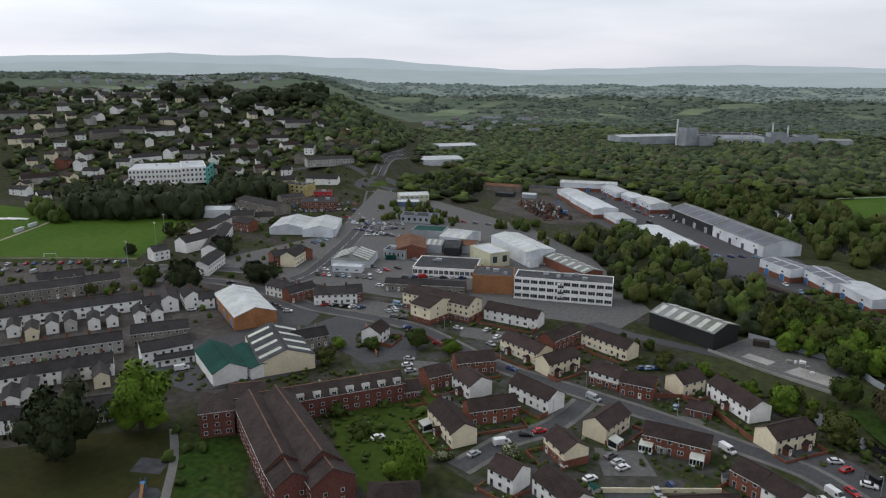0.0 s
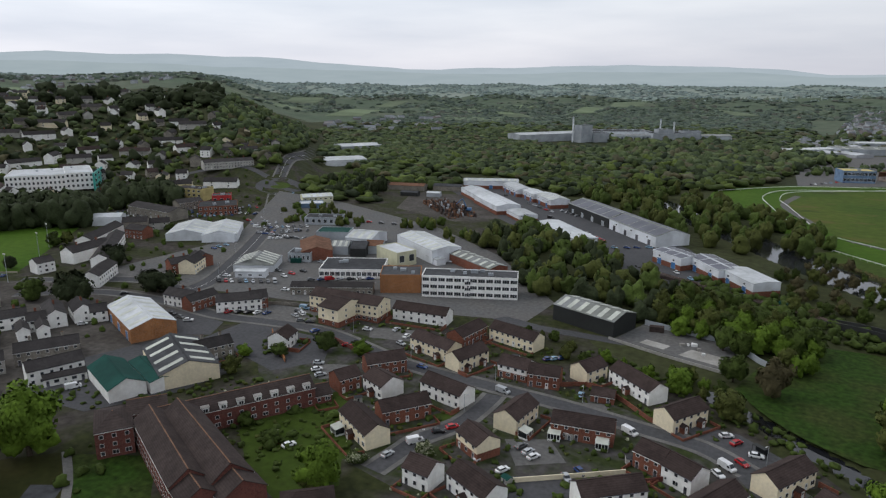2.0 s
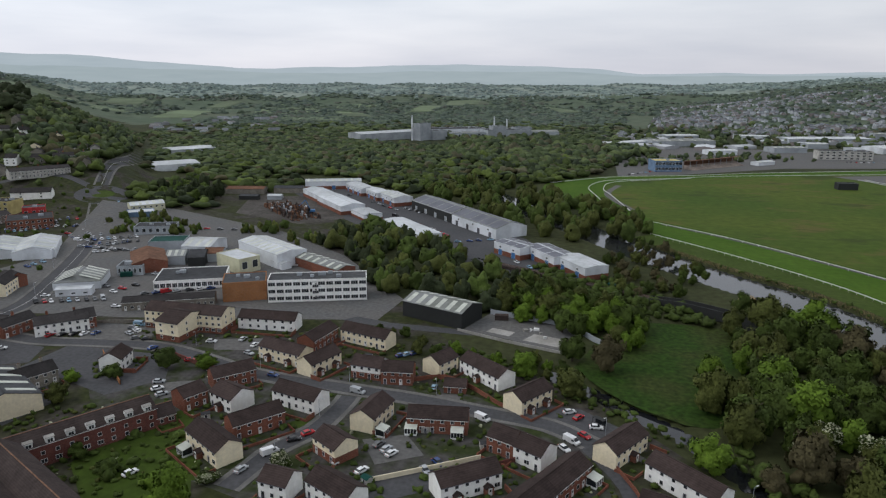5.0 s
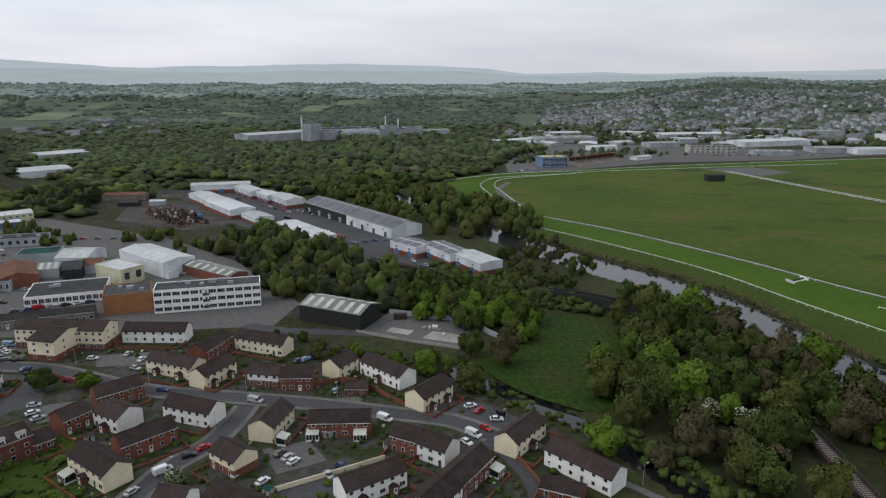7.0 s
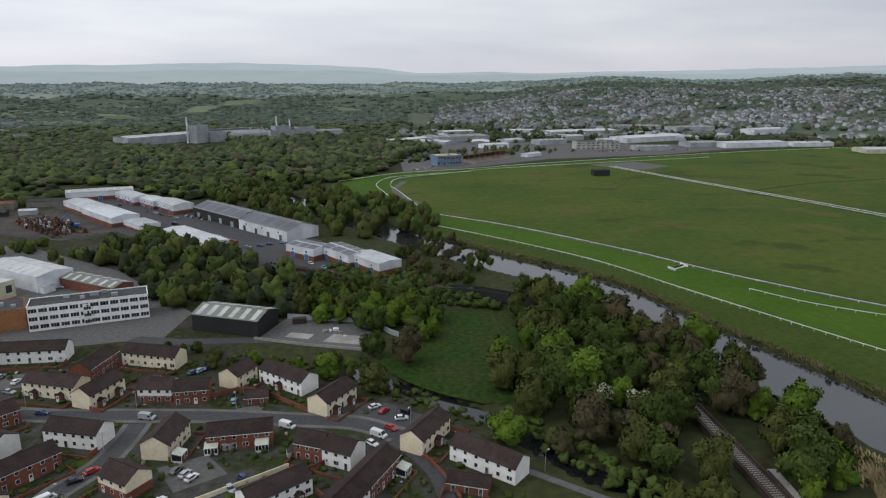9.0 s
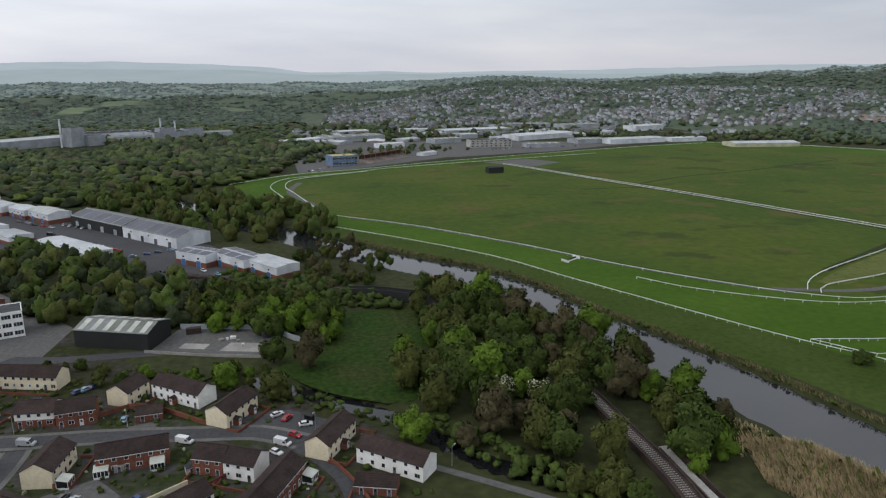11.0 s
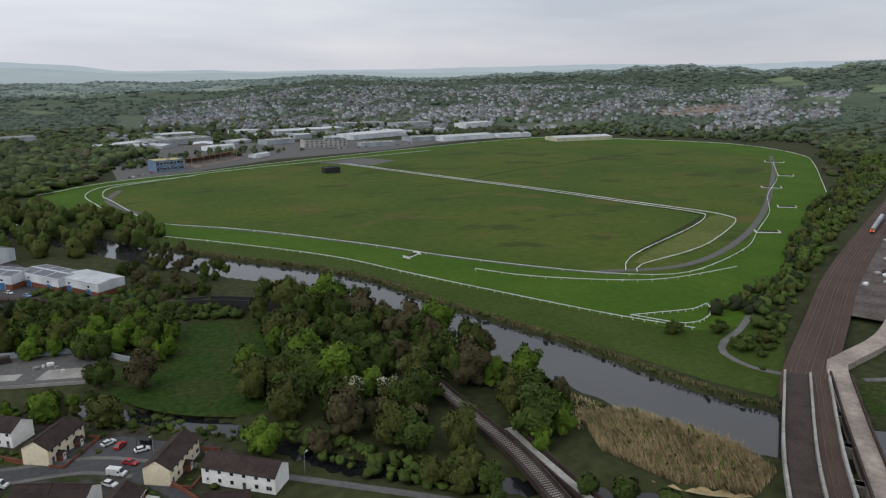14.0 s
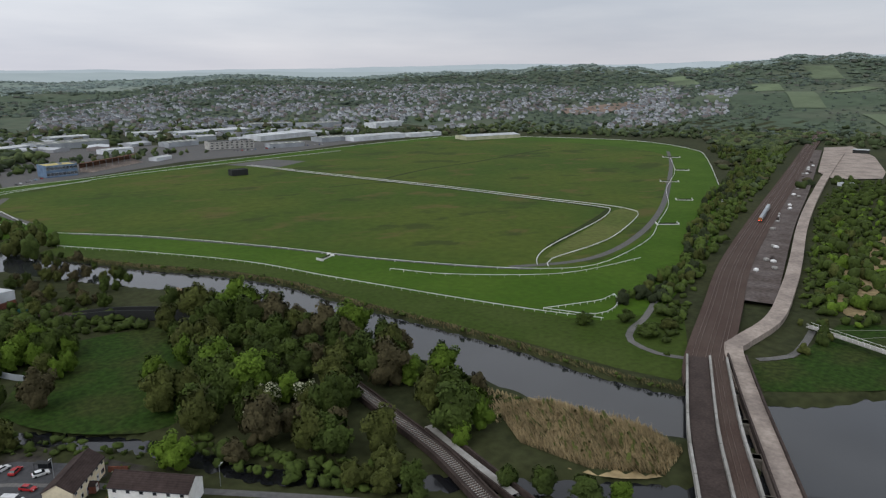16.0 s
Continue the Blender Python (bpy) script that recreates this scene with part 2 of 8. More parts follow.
material("hazy_slate", (0.165, 0.178, 0.195), 0.9, 0.15, 0.1, 0.02, island=0.25)
material("hazy_tile", (0.185, 0.178, 0.18), 0.9, 0.15, 0.1, 0.02, island=0.2)
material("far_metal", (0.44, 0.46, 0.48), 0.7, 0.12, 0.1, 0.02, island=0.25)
material("rubber", (0.02, 0.02, 0.02), 0.9, 0.1, 1, 0.2)
material("car_glass", (0.02, 0.024, 0.028), 0.08, 0.05, 1, 0.2)
material("lamp_red", (0.45, 0.02, 0.02), 0.3, 0.05, 1, 0.2)
material("lamp_clear", (0.6, 0.6, 0.6), 0.2, 0.05, 1, 0.2)
for cn, cc in (("white", (0.74, 0.75, 0.76)), ("silver", (0.42, 0.44, 0.46)), ("black", (0.018, 0.018, 0.02)), ("grey", (0.12, 0.125, 0.13)), ("red", (0.42, 0.025, 0.03)), ("blue", (0.035, 0.07, 0.20)), ("pale_blue", (0.22, 0.36, 0.48))):
    material("car_" + cn, cc, 0.25, 0.04, 1.0, 0.2)
water_mat = material("river_water", (0.024, 0.026, 0.029), 0.09, 0.15, 0.05, 0.02, bump=0.012, spec=0.75)
material("dark_water", (0.013, 0.014, 0.016), 0.10, 0.15, 0.05, 0.02, bump=0.012, spec=0.5)


# ---- mesh helpers ----
def link_mesh(name, verts, faces, mats, parent=None, index=None, smooth=False):
    me = bpy.data.meshes.new(name)
    me.from_pydata([tuple(v) for v in verts], [], [tuple(f) for f in faces])
    for mn in (mats if isinstance(mats, (list, tuple)) else [mats]):
        me.materials.append(MATS[mn])
    if index is not None:
        me.polygons.foreach_set("material_index", np.asarray(index, dtype=np.int32))
    if smooth:
        me.polygons.foreach_set("use_smooth", np.ones(len(me.polygons), dtype=bool))
    me.update()
    ob = new(name, me)
    if parent is not None:
        ob.parent = parent
    return ob


class Shape:
    """Collects boxes and polygons into one mesh."""

    def __init__(self):
        self.v, self.f, self.i = [], [], []

    def poly(self, pts, m=0):
        n = len(self.v)
        self.v += [tuple(p) for p in pts]
        self.f.append(tuple(range(n, n + len(pts))))
        self.i.append(m)

    def box(self, x0, x1, y0, y1, z0, z1, m=0):
        n = len(self.v)
        self.v += [(x0, y0, z0), (x1, y0, z0), (x1, y1, z0), (x0, y1, z0), (x0, y0, z1), (x1, y0, z1), (x1, y1, z1), (x0, y1, z1)]
        for q in ((3, 2, 1, 0), (4, 5, 6, 7), (0, 1, 5, 4), (1, 2, 6, 5), (2, 3, 7, 6), (3, 0, 4, 7)):
            self.f.append(tuple(n + k for k in q))
            self.i.append(m)

    def slab(self, pts, th, m=0):
        """A sloping slab: top polygon (counter-clockwise from above) and its copy th lower."""
        n, k = len(self.v), len(pts)
        self.v += [tuple(p) for p in pts] + [(p[0], p[1], p[2] - th) for p in pts]
        self.f.append(tuple(range(n, n + k)))
        self.f.append(tuple(range(n + 2 * k - 1, n + k - 1, -1)))
        self.i += [m, m]
        for a in range(k):
            b = (a + 1) % k
            self.f.append((n + b, n + a, n + k + a, n + k + b))
            self.i.append(m)

    def tube(self, p, q, r0, r1, sides=6, m=0):
        p, q = Vector(p), Vector(q)
        d = (q - p).normalized()
        u = d.orthogonal().normalized()
        w = d.cross(u)
        n = len(self.v)
        for c, r in ((p, r0), (q, r1)):
            for k in range(sides):
                a = 2 * math.pi * k / sides
                self.v.append(tuple(c + (u * math.cos(a) + w * math.sin(a)) * r))
        for k in range(sides):
            j = (k + 1) % sides
            self.f.append((n + k, n + j, n + sides + j, n + sides + k))
            self.i.append(m)
        self.f.append(tuple(n + sides + k for k in range(sides)))
        self.i.append(m)

    def make(self, name, mats, parent=None, smooth=False):
        return link_mesh(name, self.v, self.f, mats, parent, self.i, smooth)


SHARED = {}


def shared(key, parent, m, label=""):
    """One more object on a mesh that was built before."""
    name, me = SHARED[key]
    ob = new(name, me)
    ob.parent = parent
    ob.matrix_local = m
    if label:
        ob["label"] = label
    return ob


def keep(key, shape, name, mats):
    me = bpy.data.meshes.new(name)
    me.from_pydata(shape.v, [], shape.f)
    for mn in mats:
        me.materials.append(MATS[mn])
    me.polygons.foreach_set("material_index", np.asarray(shape.i, dtype=np.int32))
    me.update()
    SHARED[key] = (name, me)


def curve_points(pts, step=4.0):
    """A smooth line through a few points (Catmull-Rom), about step metres apart."""
    p = [np.array(q, float) for q in pts]
    p = [2 * p[0] - p[1]] + p + [2 * p[-1] - p[-2]]
    out = []
    for k in range(1, len(p) - 2):
        n = max(2, int(np.linalg.norm(p[k + 1] - p[k]) / step))
        for t in np.arange(n) / n:
            out.append(0.5 * (2 * p[k] + (p[k + 1] - p[k - 1]) * t + (2 * p[k - 1] - 5 * p[k] + 4 * p[k + 1] - p[k + 2]) * t * t + (3 * p[k] - p[k - 1] - 3 * p[k + 1] + p[k + 2]) * t ** 3))
    out.append(p[-2])
    return np.array(out)


def offset_line(line, d):
    t = np.gradient(line[:, :2], axis=0)
    t /= np.linalg.norm(t, axis=1)[:, None] + 1e-9
    o = line.copy()
    o[:, 0] -= t[:, 1] * d
    o[:, 1] += t[:, 0] * d
    return o


# ---- the lie of the land ----
RIVER = curve_points([(-120, 640), (-70, 560), (-30, 505), (8, 448), (52, 390), (86, 352), (107, 318), (119, 278), (137, 232), (150, 196), (159, 162), (169, 136), (186, 112), (215, 88), (262, 70), (330, 55)], 6)
POOL = curve_points([(236, 80), (208, 84), (186, 80), (160, 68), (138, 52)], 6)
CREEK = curve_points([(-18, 234), (-12, 230), (-4, 224), (12, 211), (28, 198), (42, 178), (53, 163), (68, 152), (86, 138), (112, 118), (140, 96), (178, 62)], 6)
SKYLINE = [(-180, 0.6), (-90, 0.9), (-66.9, 1.13), (-55.6, 1.52), (-47.7, 1.45), (-41.5, 1.25), (-36.5, 0.8), (-29.6, 0.48), (-20.8, 0.45), (-12.6, 0.74), (-6, 0.72), (-0.8, 0.5), (1.9, 0.12),
           (9.4, 0.05), (14.6, 0.2), (23.6, 0.42), (36.7, 0.91), (47.9, 0.7), (55.3, 0.95), (65.6, 1.52), (90, 1.6), (180, 0.6)]


def near_line(x, y, line):
    best = np.full(np.shape(x), 1e9)
    for a, b in zip(line[:-1, :2], line[1:, :2]):
        d = b - a
        t = np.clip(((x - a[0]) * d[0] + (y - a[1]) * d[1]) / (d @ d), 0, 1)
        best = np.minimum(best, np.hypot(x - a[0] - t * d[0], y - a[1] - t * d[1]))
    return best


def step(e0, e1, v):
    t = np.clip((v - e0) / (e1 - e0), 0, 1)
    return t * t * (3 - 2 * t)


def lie(x, y):
    """Height of the hills, without the river's bed."""
    x, y = np.asarray(x, float), np.asarray(y, float)
    r, az = np.hypot(x, y), np.degrees(np.arctan2(x, y))
    roll = 5 * np.sin(x / 170 + 1.1) * np.sin(y / 210) + 3 * np.sin(x / 77 + y / 95)
    west = step(-37, -47, az) * step(-175, -150, az)
    z = west * (72 * step(600, 1080, r) + 22 * step(1500, 2300, r) + roll * step(650, 900, r))
    wood = step(-50, -42, az) * step(-36, -40, az)
    z = z + 22 * wood * step(560, 760, r) * step(1300, 1000, r)
    rest = 1 - west
    z = z + rest * step(0, 20, az) * (62 * step(1250, 2700, r) + roll * step(1200, 1600, r))
    z = z + rest * (1 - step(0, 20, az)) * (40 * step(2300, 3800, r) + 14 * step(3700, 4800, r) + 1.5 * roll * step(1700, 2300, r))
    z = z + rest * step(45, 62, az) * 30 * step(1300, 2400, r)
    z = z + rest * step(26, 40, az) * step(2350, 3150, r) * (46 + 9 * np.sin(az / 3.1) + 5 * np.sin(az * 1.7)) + rest * step(2, 14, az) * step(2500, 3200, r) * 22 * (1 + 0.4 * np.sin(az / 2.2))
    z = z + rest * step(55, 64, az) * step(2300, 3000, r) * 20
    z = z + west * step(1250, 1700, r) * 6 * np.sin(az / 2.6 + 1)
    return z


def river_bed(x, y):
    d, c = near_line(x, y, RIVER), near_line(x, y, CREEK)
    return -3.2 * np.maximum(step(17, 12.5, d), step(19, 15.5, near_line(x, y, POOL))) - 2.0 * step(5.5, 3.2, c)



# ---- ground, water, roads ----
def build_ground():
    def axis(lo, hi, cell, far):
        mid = list(np.arange(lo, hi + 0.1, cell))
        up, s = [], cell
        while (up[-1] if up else mid[-1]) < far:
            s = min(s * 1.035, 90)
            up.append((up[-1] if up else mid[-1]) + s)
        down, s = [], cell
        while (down[-1] if down else mid[0]) > -far:
            s = min(s * 1.035, 90)
            down.append((down[-1] if down else mid[0]) - s)
        return np.array(down[::-1] + mid + up)

    xs, ys = axis(-100, 290, 3.6, 4950), axis(45, 480, 3.6, 4950)
    X, Y = np.meshgrid(xs, ys)
    Z = lie(X, Y) + river_bed(X, Y)
    n, w = len(ys), len(xs)
    v = np.stack([X.ravel(), Y.ravel(), Z.ravel()], 1)
    k = np.arange(n * w).reshape(n, w)
    f = np.stack([k[:-1, :-1], k[:-1, 1:], k[1:, 1:], k[1:, :-1]], -1).reshape(-1, 4)
    me = bpy.data.meshes.new("ground")
    me.vertices.add(len(v))
    me.vertices.foreach_set("co", v.ravel())
    me.loops.add(f.size)
    me.loops.foreach_set("vertex_index", f.ravel().astype(np.int32))
    me.polygons.add(len(f))
    me.polygons.foreach_set("loop_start", np.arange(0, f.size, 4, dtype=np.int32))
    for mn in ("land", "hazy_plain_land", "hazy_hill_land"):
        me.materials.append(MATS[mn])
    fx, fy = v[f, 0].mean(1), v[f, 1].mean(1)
    # ground faces change to the haze-tinted colours with distance
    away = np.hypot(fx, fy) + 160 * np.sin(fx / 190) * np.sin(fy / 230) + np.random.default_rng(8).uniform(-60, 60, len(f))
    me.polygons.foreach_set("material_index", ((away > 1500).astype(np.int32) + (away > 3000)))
    me.update(calc_edges=True)
    me.polygons.foreach_set("use_smooth", np.ones(len(f), dtype=bool))
    tagged(new("ground", me), "rough green valley ground rising to hills", "ground", kind="structure")


build_ground()


def strip(name, pts, width, mat, z=0.06, label="", category="road", kind="structure", parent=None, edge=0.0, drape=True, curved=True, side=0.0):
    """A band along a smooth line, with a skirt of depth edge."""
    line = curve_points(pts, 5) if curved else np.array(pts, float)
    a, b = offset_line(line, width / 2 + side), offset_line(line, -width / 2 + side)
    lift = lambda p: np.asarray(z) + (lie(p[:, 0], p[:, 1]) if drape else 0)
    za, zb = lift(a) + 0 * a[:, 0], lift(b) + 0 * b[:, 0]
    v, f, n = [], [], len(line)
    for p, q in ((a, za), (b, zb)):
        v += [(p[k, 0], p[k, 1], q[k]) for k in range(n)]
    f += [(k, n + k, n + k + 1, k + 1) for k in range(n - 1)]
    if edge:
        for p, q in ((a, za), (b, zb)):
            v += [(p[k, 0], p[k, 1], q[k] - edge) for k in range(n)]
        f += [(k + 1, 2 * n + k + 1, 2 * n + k, k) for k in range(n - 1)]
        f += [(n + k, 3 * n + k, 3 * n + k + 1, n + k + 1) for k in range(n - 1)]
    ob = link_mesh(name, v, f, mat, parent)
    return tagged(ob, label, category, kind=kind) if parent is None else ob


LAID = []


def sheet(name, pts, mat, z=0.03, label="", category="ground", kind="structure", curved=False, parent=None, cell=0.0):
    """An area with a given outline, laid on the ground; cell: cut into pieces of that size so that it follows slopes."""
    LAID.append(name)
    z = z + 0.0013 * len(LAID)
    p = curve_points(list(pts) + [pts[0]], 6)[:-1] if curved else np.array(pts, float)
    bm = bmesh.new()
    face = bm.faces.new([bm.verts.new((q[0], q[1], 0)) for q in p])
    face.normal_update()
    if face.normal.z < 0:
        face.normal_flip()
    bmesh.ops.triangulate(bm, faces=bm.faces[:])
    if cell:
        for k in (0, 1):
            for c in np.arange(p[:, k].min() + cell, p[:, k].max(), cell):
                co, no = [0, 0, 0], [0, 0, 0]
                co[k], no[k] = c, 1
                bmesh.ops.bisect_plane(bm, geom=bm.verts[:] + bm.edges[:] + bm.faces[:], plane_co=co, plane_no=no)
    for q in bm.verts:
        q.co.z = z + float(lie(q.co.x, q.co.y))
    me = bpy.data.meshes.new(name)
    bm.to_mesh(me)
    bm.free()
    me.materials.append(MATS[mat])
    ob = new(name, me)
    if parent is not None:
        ob.parent = parent
        return ob
    return tagged(ob, label, category, kind=kind)


KEEP_CLEAR, FOOT = [], []


def road(pts, width, label, lines=False, walk_side=1.6, mat="asphalt"):
    z = 0.06 + 0.012 * (len(KEEP_CLEAR) % 8)
    strip("road", pts, width, mat, z, label, "road")
    KEEP_CLEAR.append((curve_points(pts, 5), width / 2 + walk_side))
    if walk_side:
        for s in (1, -1):
            strip("pavement", pts, walk_side, "paving", 0.17, "grey pavement with kerb beside the road", "pavement", side=s * (width + walk_side) / 2, edge=0.16)
    if lines:
        strip("road_marking", pts, 0.15, "line_paint", z + 0.012, "worn white line along the road", "road marking")


strip("river", [tuple(p) for p in RIVER[::4]], 33, "river_water", -1.5, "calm grey river between reedy banks", "river", drape=False)
strip("pool", [tuple(p) for p in POOL[::3]], 35, "river_water", -1.46, "dark still water beyond the railway bridge", "river", drape=False)
strip("creek", [tuple(p) for p in CREEK[::4]], 8.6, "dark_water", -1.2, "dark narrow creek under trees", "creek", drape=False)

KEEP_CLEAR.append((curve_points([(92, 96), (93.5, 119), (96, 144), (95.5, 168), (95, 186)], 8), 5.5))
KEEP_CLEAR.append((curve_points([(88, 96), (89, 119), (90, 144), (90, 168)], 8), 3.0))
KEEP_CLEAR.append((curve_points([(196, 128), (214, 142), (271, 178), (345, 222), (470, 287), (620, 362), (780, 442), (1040, 570)], 8), 10.5))
KEEP_CLEAR.append((curve_points([(156, 76), (194, 110), (230, 142), (242, 147), (279, 155), (330, 178), (380, 203), (480, 255), (595, 310), (760, 385)], 8), 4.0))
KEEP_CLEAR.append((np.array([(770, 368), (900, 425), (1060, 520)]), 46.0))
# town ground
sheet("town_ground", [(-560, 120), (-150, 40), (-60, 60), (-10, 120), (20, 150), (30, 180), (0, 215), (-30, 236), (-60, 255), (-120, 330), (-170, 420), (-230, 520), (-420, 640), (-560, 560), (-620, 420), (-700, 300)], "garden", 0.02, "patchy town ground of gardens and yards", "ground", cell=20)
sheet("estate_yard", [(-140, 150), (-60, 130), (10, 150), (0, 196), (-60, 214), (-140, 235), (-190, 240), (-205, 220)], "estate_ground", 0.035, "patchy drives and garden ground between estate houses", "garden")
sheet("works_yard", [(-330, 230), (-205, 245), (-160, 255), (-95, 270), (-92, 300), (-150, 370), (-215, 420), (-330, 470), (-400, 470), (-320, 330)], "old_asphalt", 0.035, "grey tarmac yards of the industrial works", "yard")
sheet("terrace_yard", [(-420, 110), (-210, 80), (-190, 180), (-260, 225), (-330, 215), (-430, 160)], "yard_dirt", 0.03, "grey yards and lanes behind terraces", "yard")
sheet("trade_yard", [(-285, 575), (-240, 612), (-170, 560), (-50, 440), (0, 340), (-20, 315), (-110, 390), (-190, 470)], "asphalt", 0.04, "tarmac car park of the trading estate", "car park")
sheet("scrap_yard", [(-305, 540), (-235, 560), (-190, 470), (-215, 445), (-280, 470)], "yard_dirt", 0.04, "dirty brown scrap yard ground", "yard")
sheet("barn_yard", [(-56, 268), (-8, 252), (-10, 284), (-48, 292)], "old_asphalt", 0.05, "pale concrete yard beside the barn", "yard")
for px in ([(-46, 268), (-36, 265), (-34, 270), (-44, 273)], [(-30, 262), (-12, 257), (-10, 266), (-26, 270)]):
    sheet("yard_slab", px, "concrete", 0.07, "pale worn concrete slab in the yard", "slab")
sheet("works_access", [(-105, 272), (-88, 268), (-58, 268), (-50, 262), (-88, 262), (-110, 266)], "asphalt", 0.05, "tarmac access beside the works", "yard")
sheet("meadow", [(-8, 240), (0, 268), (8, 292), (40, 297), (62, 290), (60, 255), (50, 222), (36, 204), (20, 209), (4, 222)], "rough_grass", 0.06, "green rough meadow by the creek", "meadow", curved=True)
sheet("park_lawn", [(-235, 40), (-200, 78), (-186, 98), (-174, 108), (-150, 96), (-140, 84), (-150, 50)], "park_grass", 0.05, "dull green park lawn", "lawn")
sheet("play_surface", [(-168, 93), (-160, 97), (-156, 91), (-164, 87)], "felt_roof", 0.07, "dark rubber playground square", "play surface")
sheet("play_surface", [(-155, 84), (-151, 87), (-147, 85), (-148, 81), (-153, 80)], "felt_roof", 0.07, "dark rubber playground disc", "play surface", curved=True)
sheet("flats_lawn", [(-126, 178), (-96, 130), (-104, 116), (-122, 124), (-140, 140), (-142, 158)], "lawn", 0.06, "mown lawn beside the brick flats", "lawn")
sheet("flats_lawn", [(-172, 108), (-150, 118), (-128, 96), (-134, 78), (-150, 92)], "rough_grass", 0.055, "shaded lawn in front of the brick flats", "lawn")
sheet("hall_yard", [(-226, 124), (-192, 126), (-176, 150), (-172, 172), (-196, 186), (-222, 178), (-232, 150)], "asphalt", 0.05, "worn tarmac yard round the halls", "yard")
sheet("hall_yard", [(-252, 196), (-226, 184), (-206, 194), (-212, 208), (-246, 210)], "asphalt", 0.05, "tarmac yard beside the brick workshop", "yard")
sheet("hall_yard", [(-206, 190), (-186, 186), (-160, 178), (-148, 194), (-158, 213), (-204, 212)], "asphalt", 0.045, "tarmac court between the flats and the street", "yard")
strip("park_path", [(-175, 108), (-160, 98), (-146, 86), (-134, 76)], 2.4, "paving", 0.08, "grey tarmac path through the park", "path")
sheet("sports_pitch", [(-428, 167), (-365, 212), (-441, 307), (-529, 261), (-600, 240), (-640, 200), (-520, 100)], "track_turf", 0.05, "mown green football pitch", "pitch")
strip("pitch_path", [(-470, 175), (-500, 220), (-532, 264)], 2.0, "pale_track", 0.08, "pale path along the pitch", "path", curved=False)

road([(-330, 190), (-305, 207), (-286, 214), (-253, 216), (-220, 213), (-195, 217), (-165, 219), (-120, 206), (-85, 203), (-58, 201), (-31, 197), (-13, 194), (0, 186)], 6.0, "grey tarmac street through the housing estate")
road([(-92, 140), (-90, 152), (-88, 162), (-82, 174), (-80, 190), (-80, 197.5)], 5.5, "grey tarmac cul-de-sac between houses")
road([(13, 150), (10, 165), (4, 176), (-4, 188)], 4.5, "narrow tarmac lane beside white terrace", walk_side=0)
sheet("parking", [(-14, 196), (-22, 208), (-4, 207), (12, 195), (16, 186), (2, 178)], "asphalt", 0.05, "tarmac parking bays at the end of the street", "car park")
sheet("parking", [(-62, 152), (-30, 170), (-24, 164), (-54, 142)], "asphalt", 0.05, "tarmac parking court behind houses", "car park")
road([(-262, 226), (-262, 250), (-284, 296), (-306, 336), (-331, 376), (-366, 420), (-398, 462)], 10.0, "wide grey main road past the works", lines=True)
road([(-425, 500), (-455, 550), (-480, 600), (-520, 668), (-580, 760), (-647, 860), (-760, 1010)], 10.0, "wide grey road leaving the roundabout", lines=True)
sheet("roundabout", [(-409 + 22 * math.cos(a * math.pi / 6), 482 + 22 * math.sin(a * math.pi / 6)) for a in range(12)], "asphalt", 0.07, "tarmac roundabout", "road", curved=True)
sheet("roundabout_island", [(-409 + 9 * math.cos(a * math.pi / 5), 482 + 9 * math.sin(a * math.pi / 5)) for a in range(10)], "lawn", 0.2, "grassy roundabout island", "lawn", curved=True)
road([(-420, 490), (-470, 500), (-520, 470), (-560, 450)], 7, "side road off the roundabout", walk_side=0)
road([(-262, 232), (-290, 236), (-320, 224), (-350, 205)], 7, "grey street past the old trees")
strip("footpath", [(-8, 206), (13, 182), (36, 164), (51, 152), (68, 138), (90, 118)], 2.6, "old_asphalt", 0.06, "tarmac footpath along the creek", "path")

for px in ([(-152, 232), (-132, 238), (-128, 226), (-146, 222)], [(-150, 190), (-136, 196), (-128, 190), (-140, 180)], [(-84, 222), (-66, 228), (-62, 220), (-78, 216)], [(-66, 172), (-54, 178), (-46, 168), (-58, 160)], [(-215, 236), (-180, 240), (-178, 222), (-205, 218)], [(-52, 206), (-44, 208), (-42, 202), (-50, 200)]):
    sheet("parking", px, "old_asphalt", 0.055, "grey tarmac parking court between houses", "car park")
for px in ([(-92, 176), (-86, 182), (-82, 178), (-88, 170)], [(-112, 164), (-100, 172), (-96, 166), (-106, 160)], [(-36, 206), (-28, 212), (-22, 208), (-30, 202)], [(-120, 146), (-108, 152), (-100, 142), (-114, 136)], [(-138, 150), (-122, 168), (-116, 160), (-128, 142)], [(-30, 168), (-24, 172), (-20, 166), (-26, 163)]):
    sheet("lawn", px, "lawn", 0.06, "small green garden lawn", "lawn")
strip("road_marking", [(-85, 205.2), (-58, 203.2), (-31, 199.2), (-13, 196.2)], 0.14, "line_paint", 0.08, "worn white line along the kerb", "road marking")

# ---- racecourse ----
TRACK_IN = [(34, 524), (86, 477), (143, 408), (181, 353), (223, 304), (252, 279), (276, 269), (307, 274), (362, 296), (412, 329), (474, 370), (544, 428), (649, 501), (755, 591), (800, 680), (790, 800), (700, 930), (600, 950), (450, 905), (300, 850), (180, 800), (100, 765), (40, 735), (5, 705), (-4, 667), (3, 634), (21, 560)]
TRACK_OUT = [(30, 474), (76, 425), (117, 374), (144, 322), (177, 262), (198, 226), (218, 198), (255, 196), (310, 222), (390, 262), (486, 325), (556, 373), (657, 451), (803, 568), (866, 631), (905, 733), (886, 826), (760, 966), (670, 1010), (535, 968), (418, 927), (271, 871), (154, 821), (87, 790), (5, 755), (-57, 693), (-50, 600), (-10, 535)]
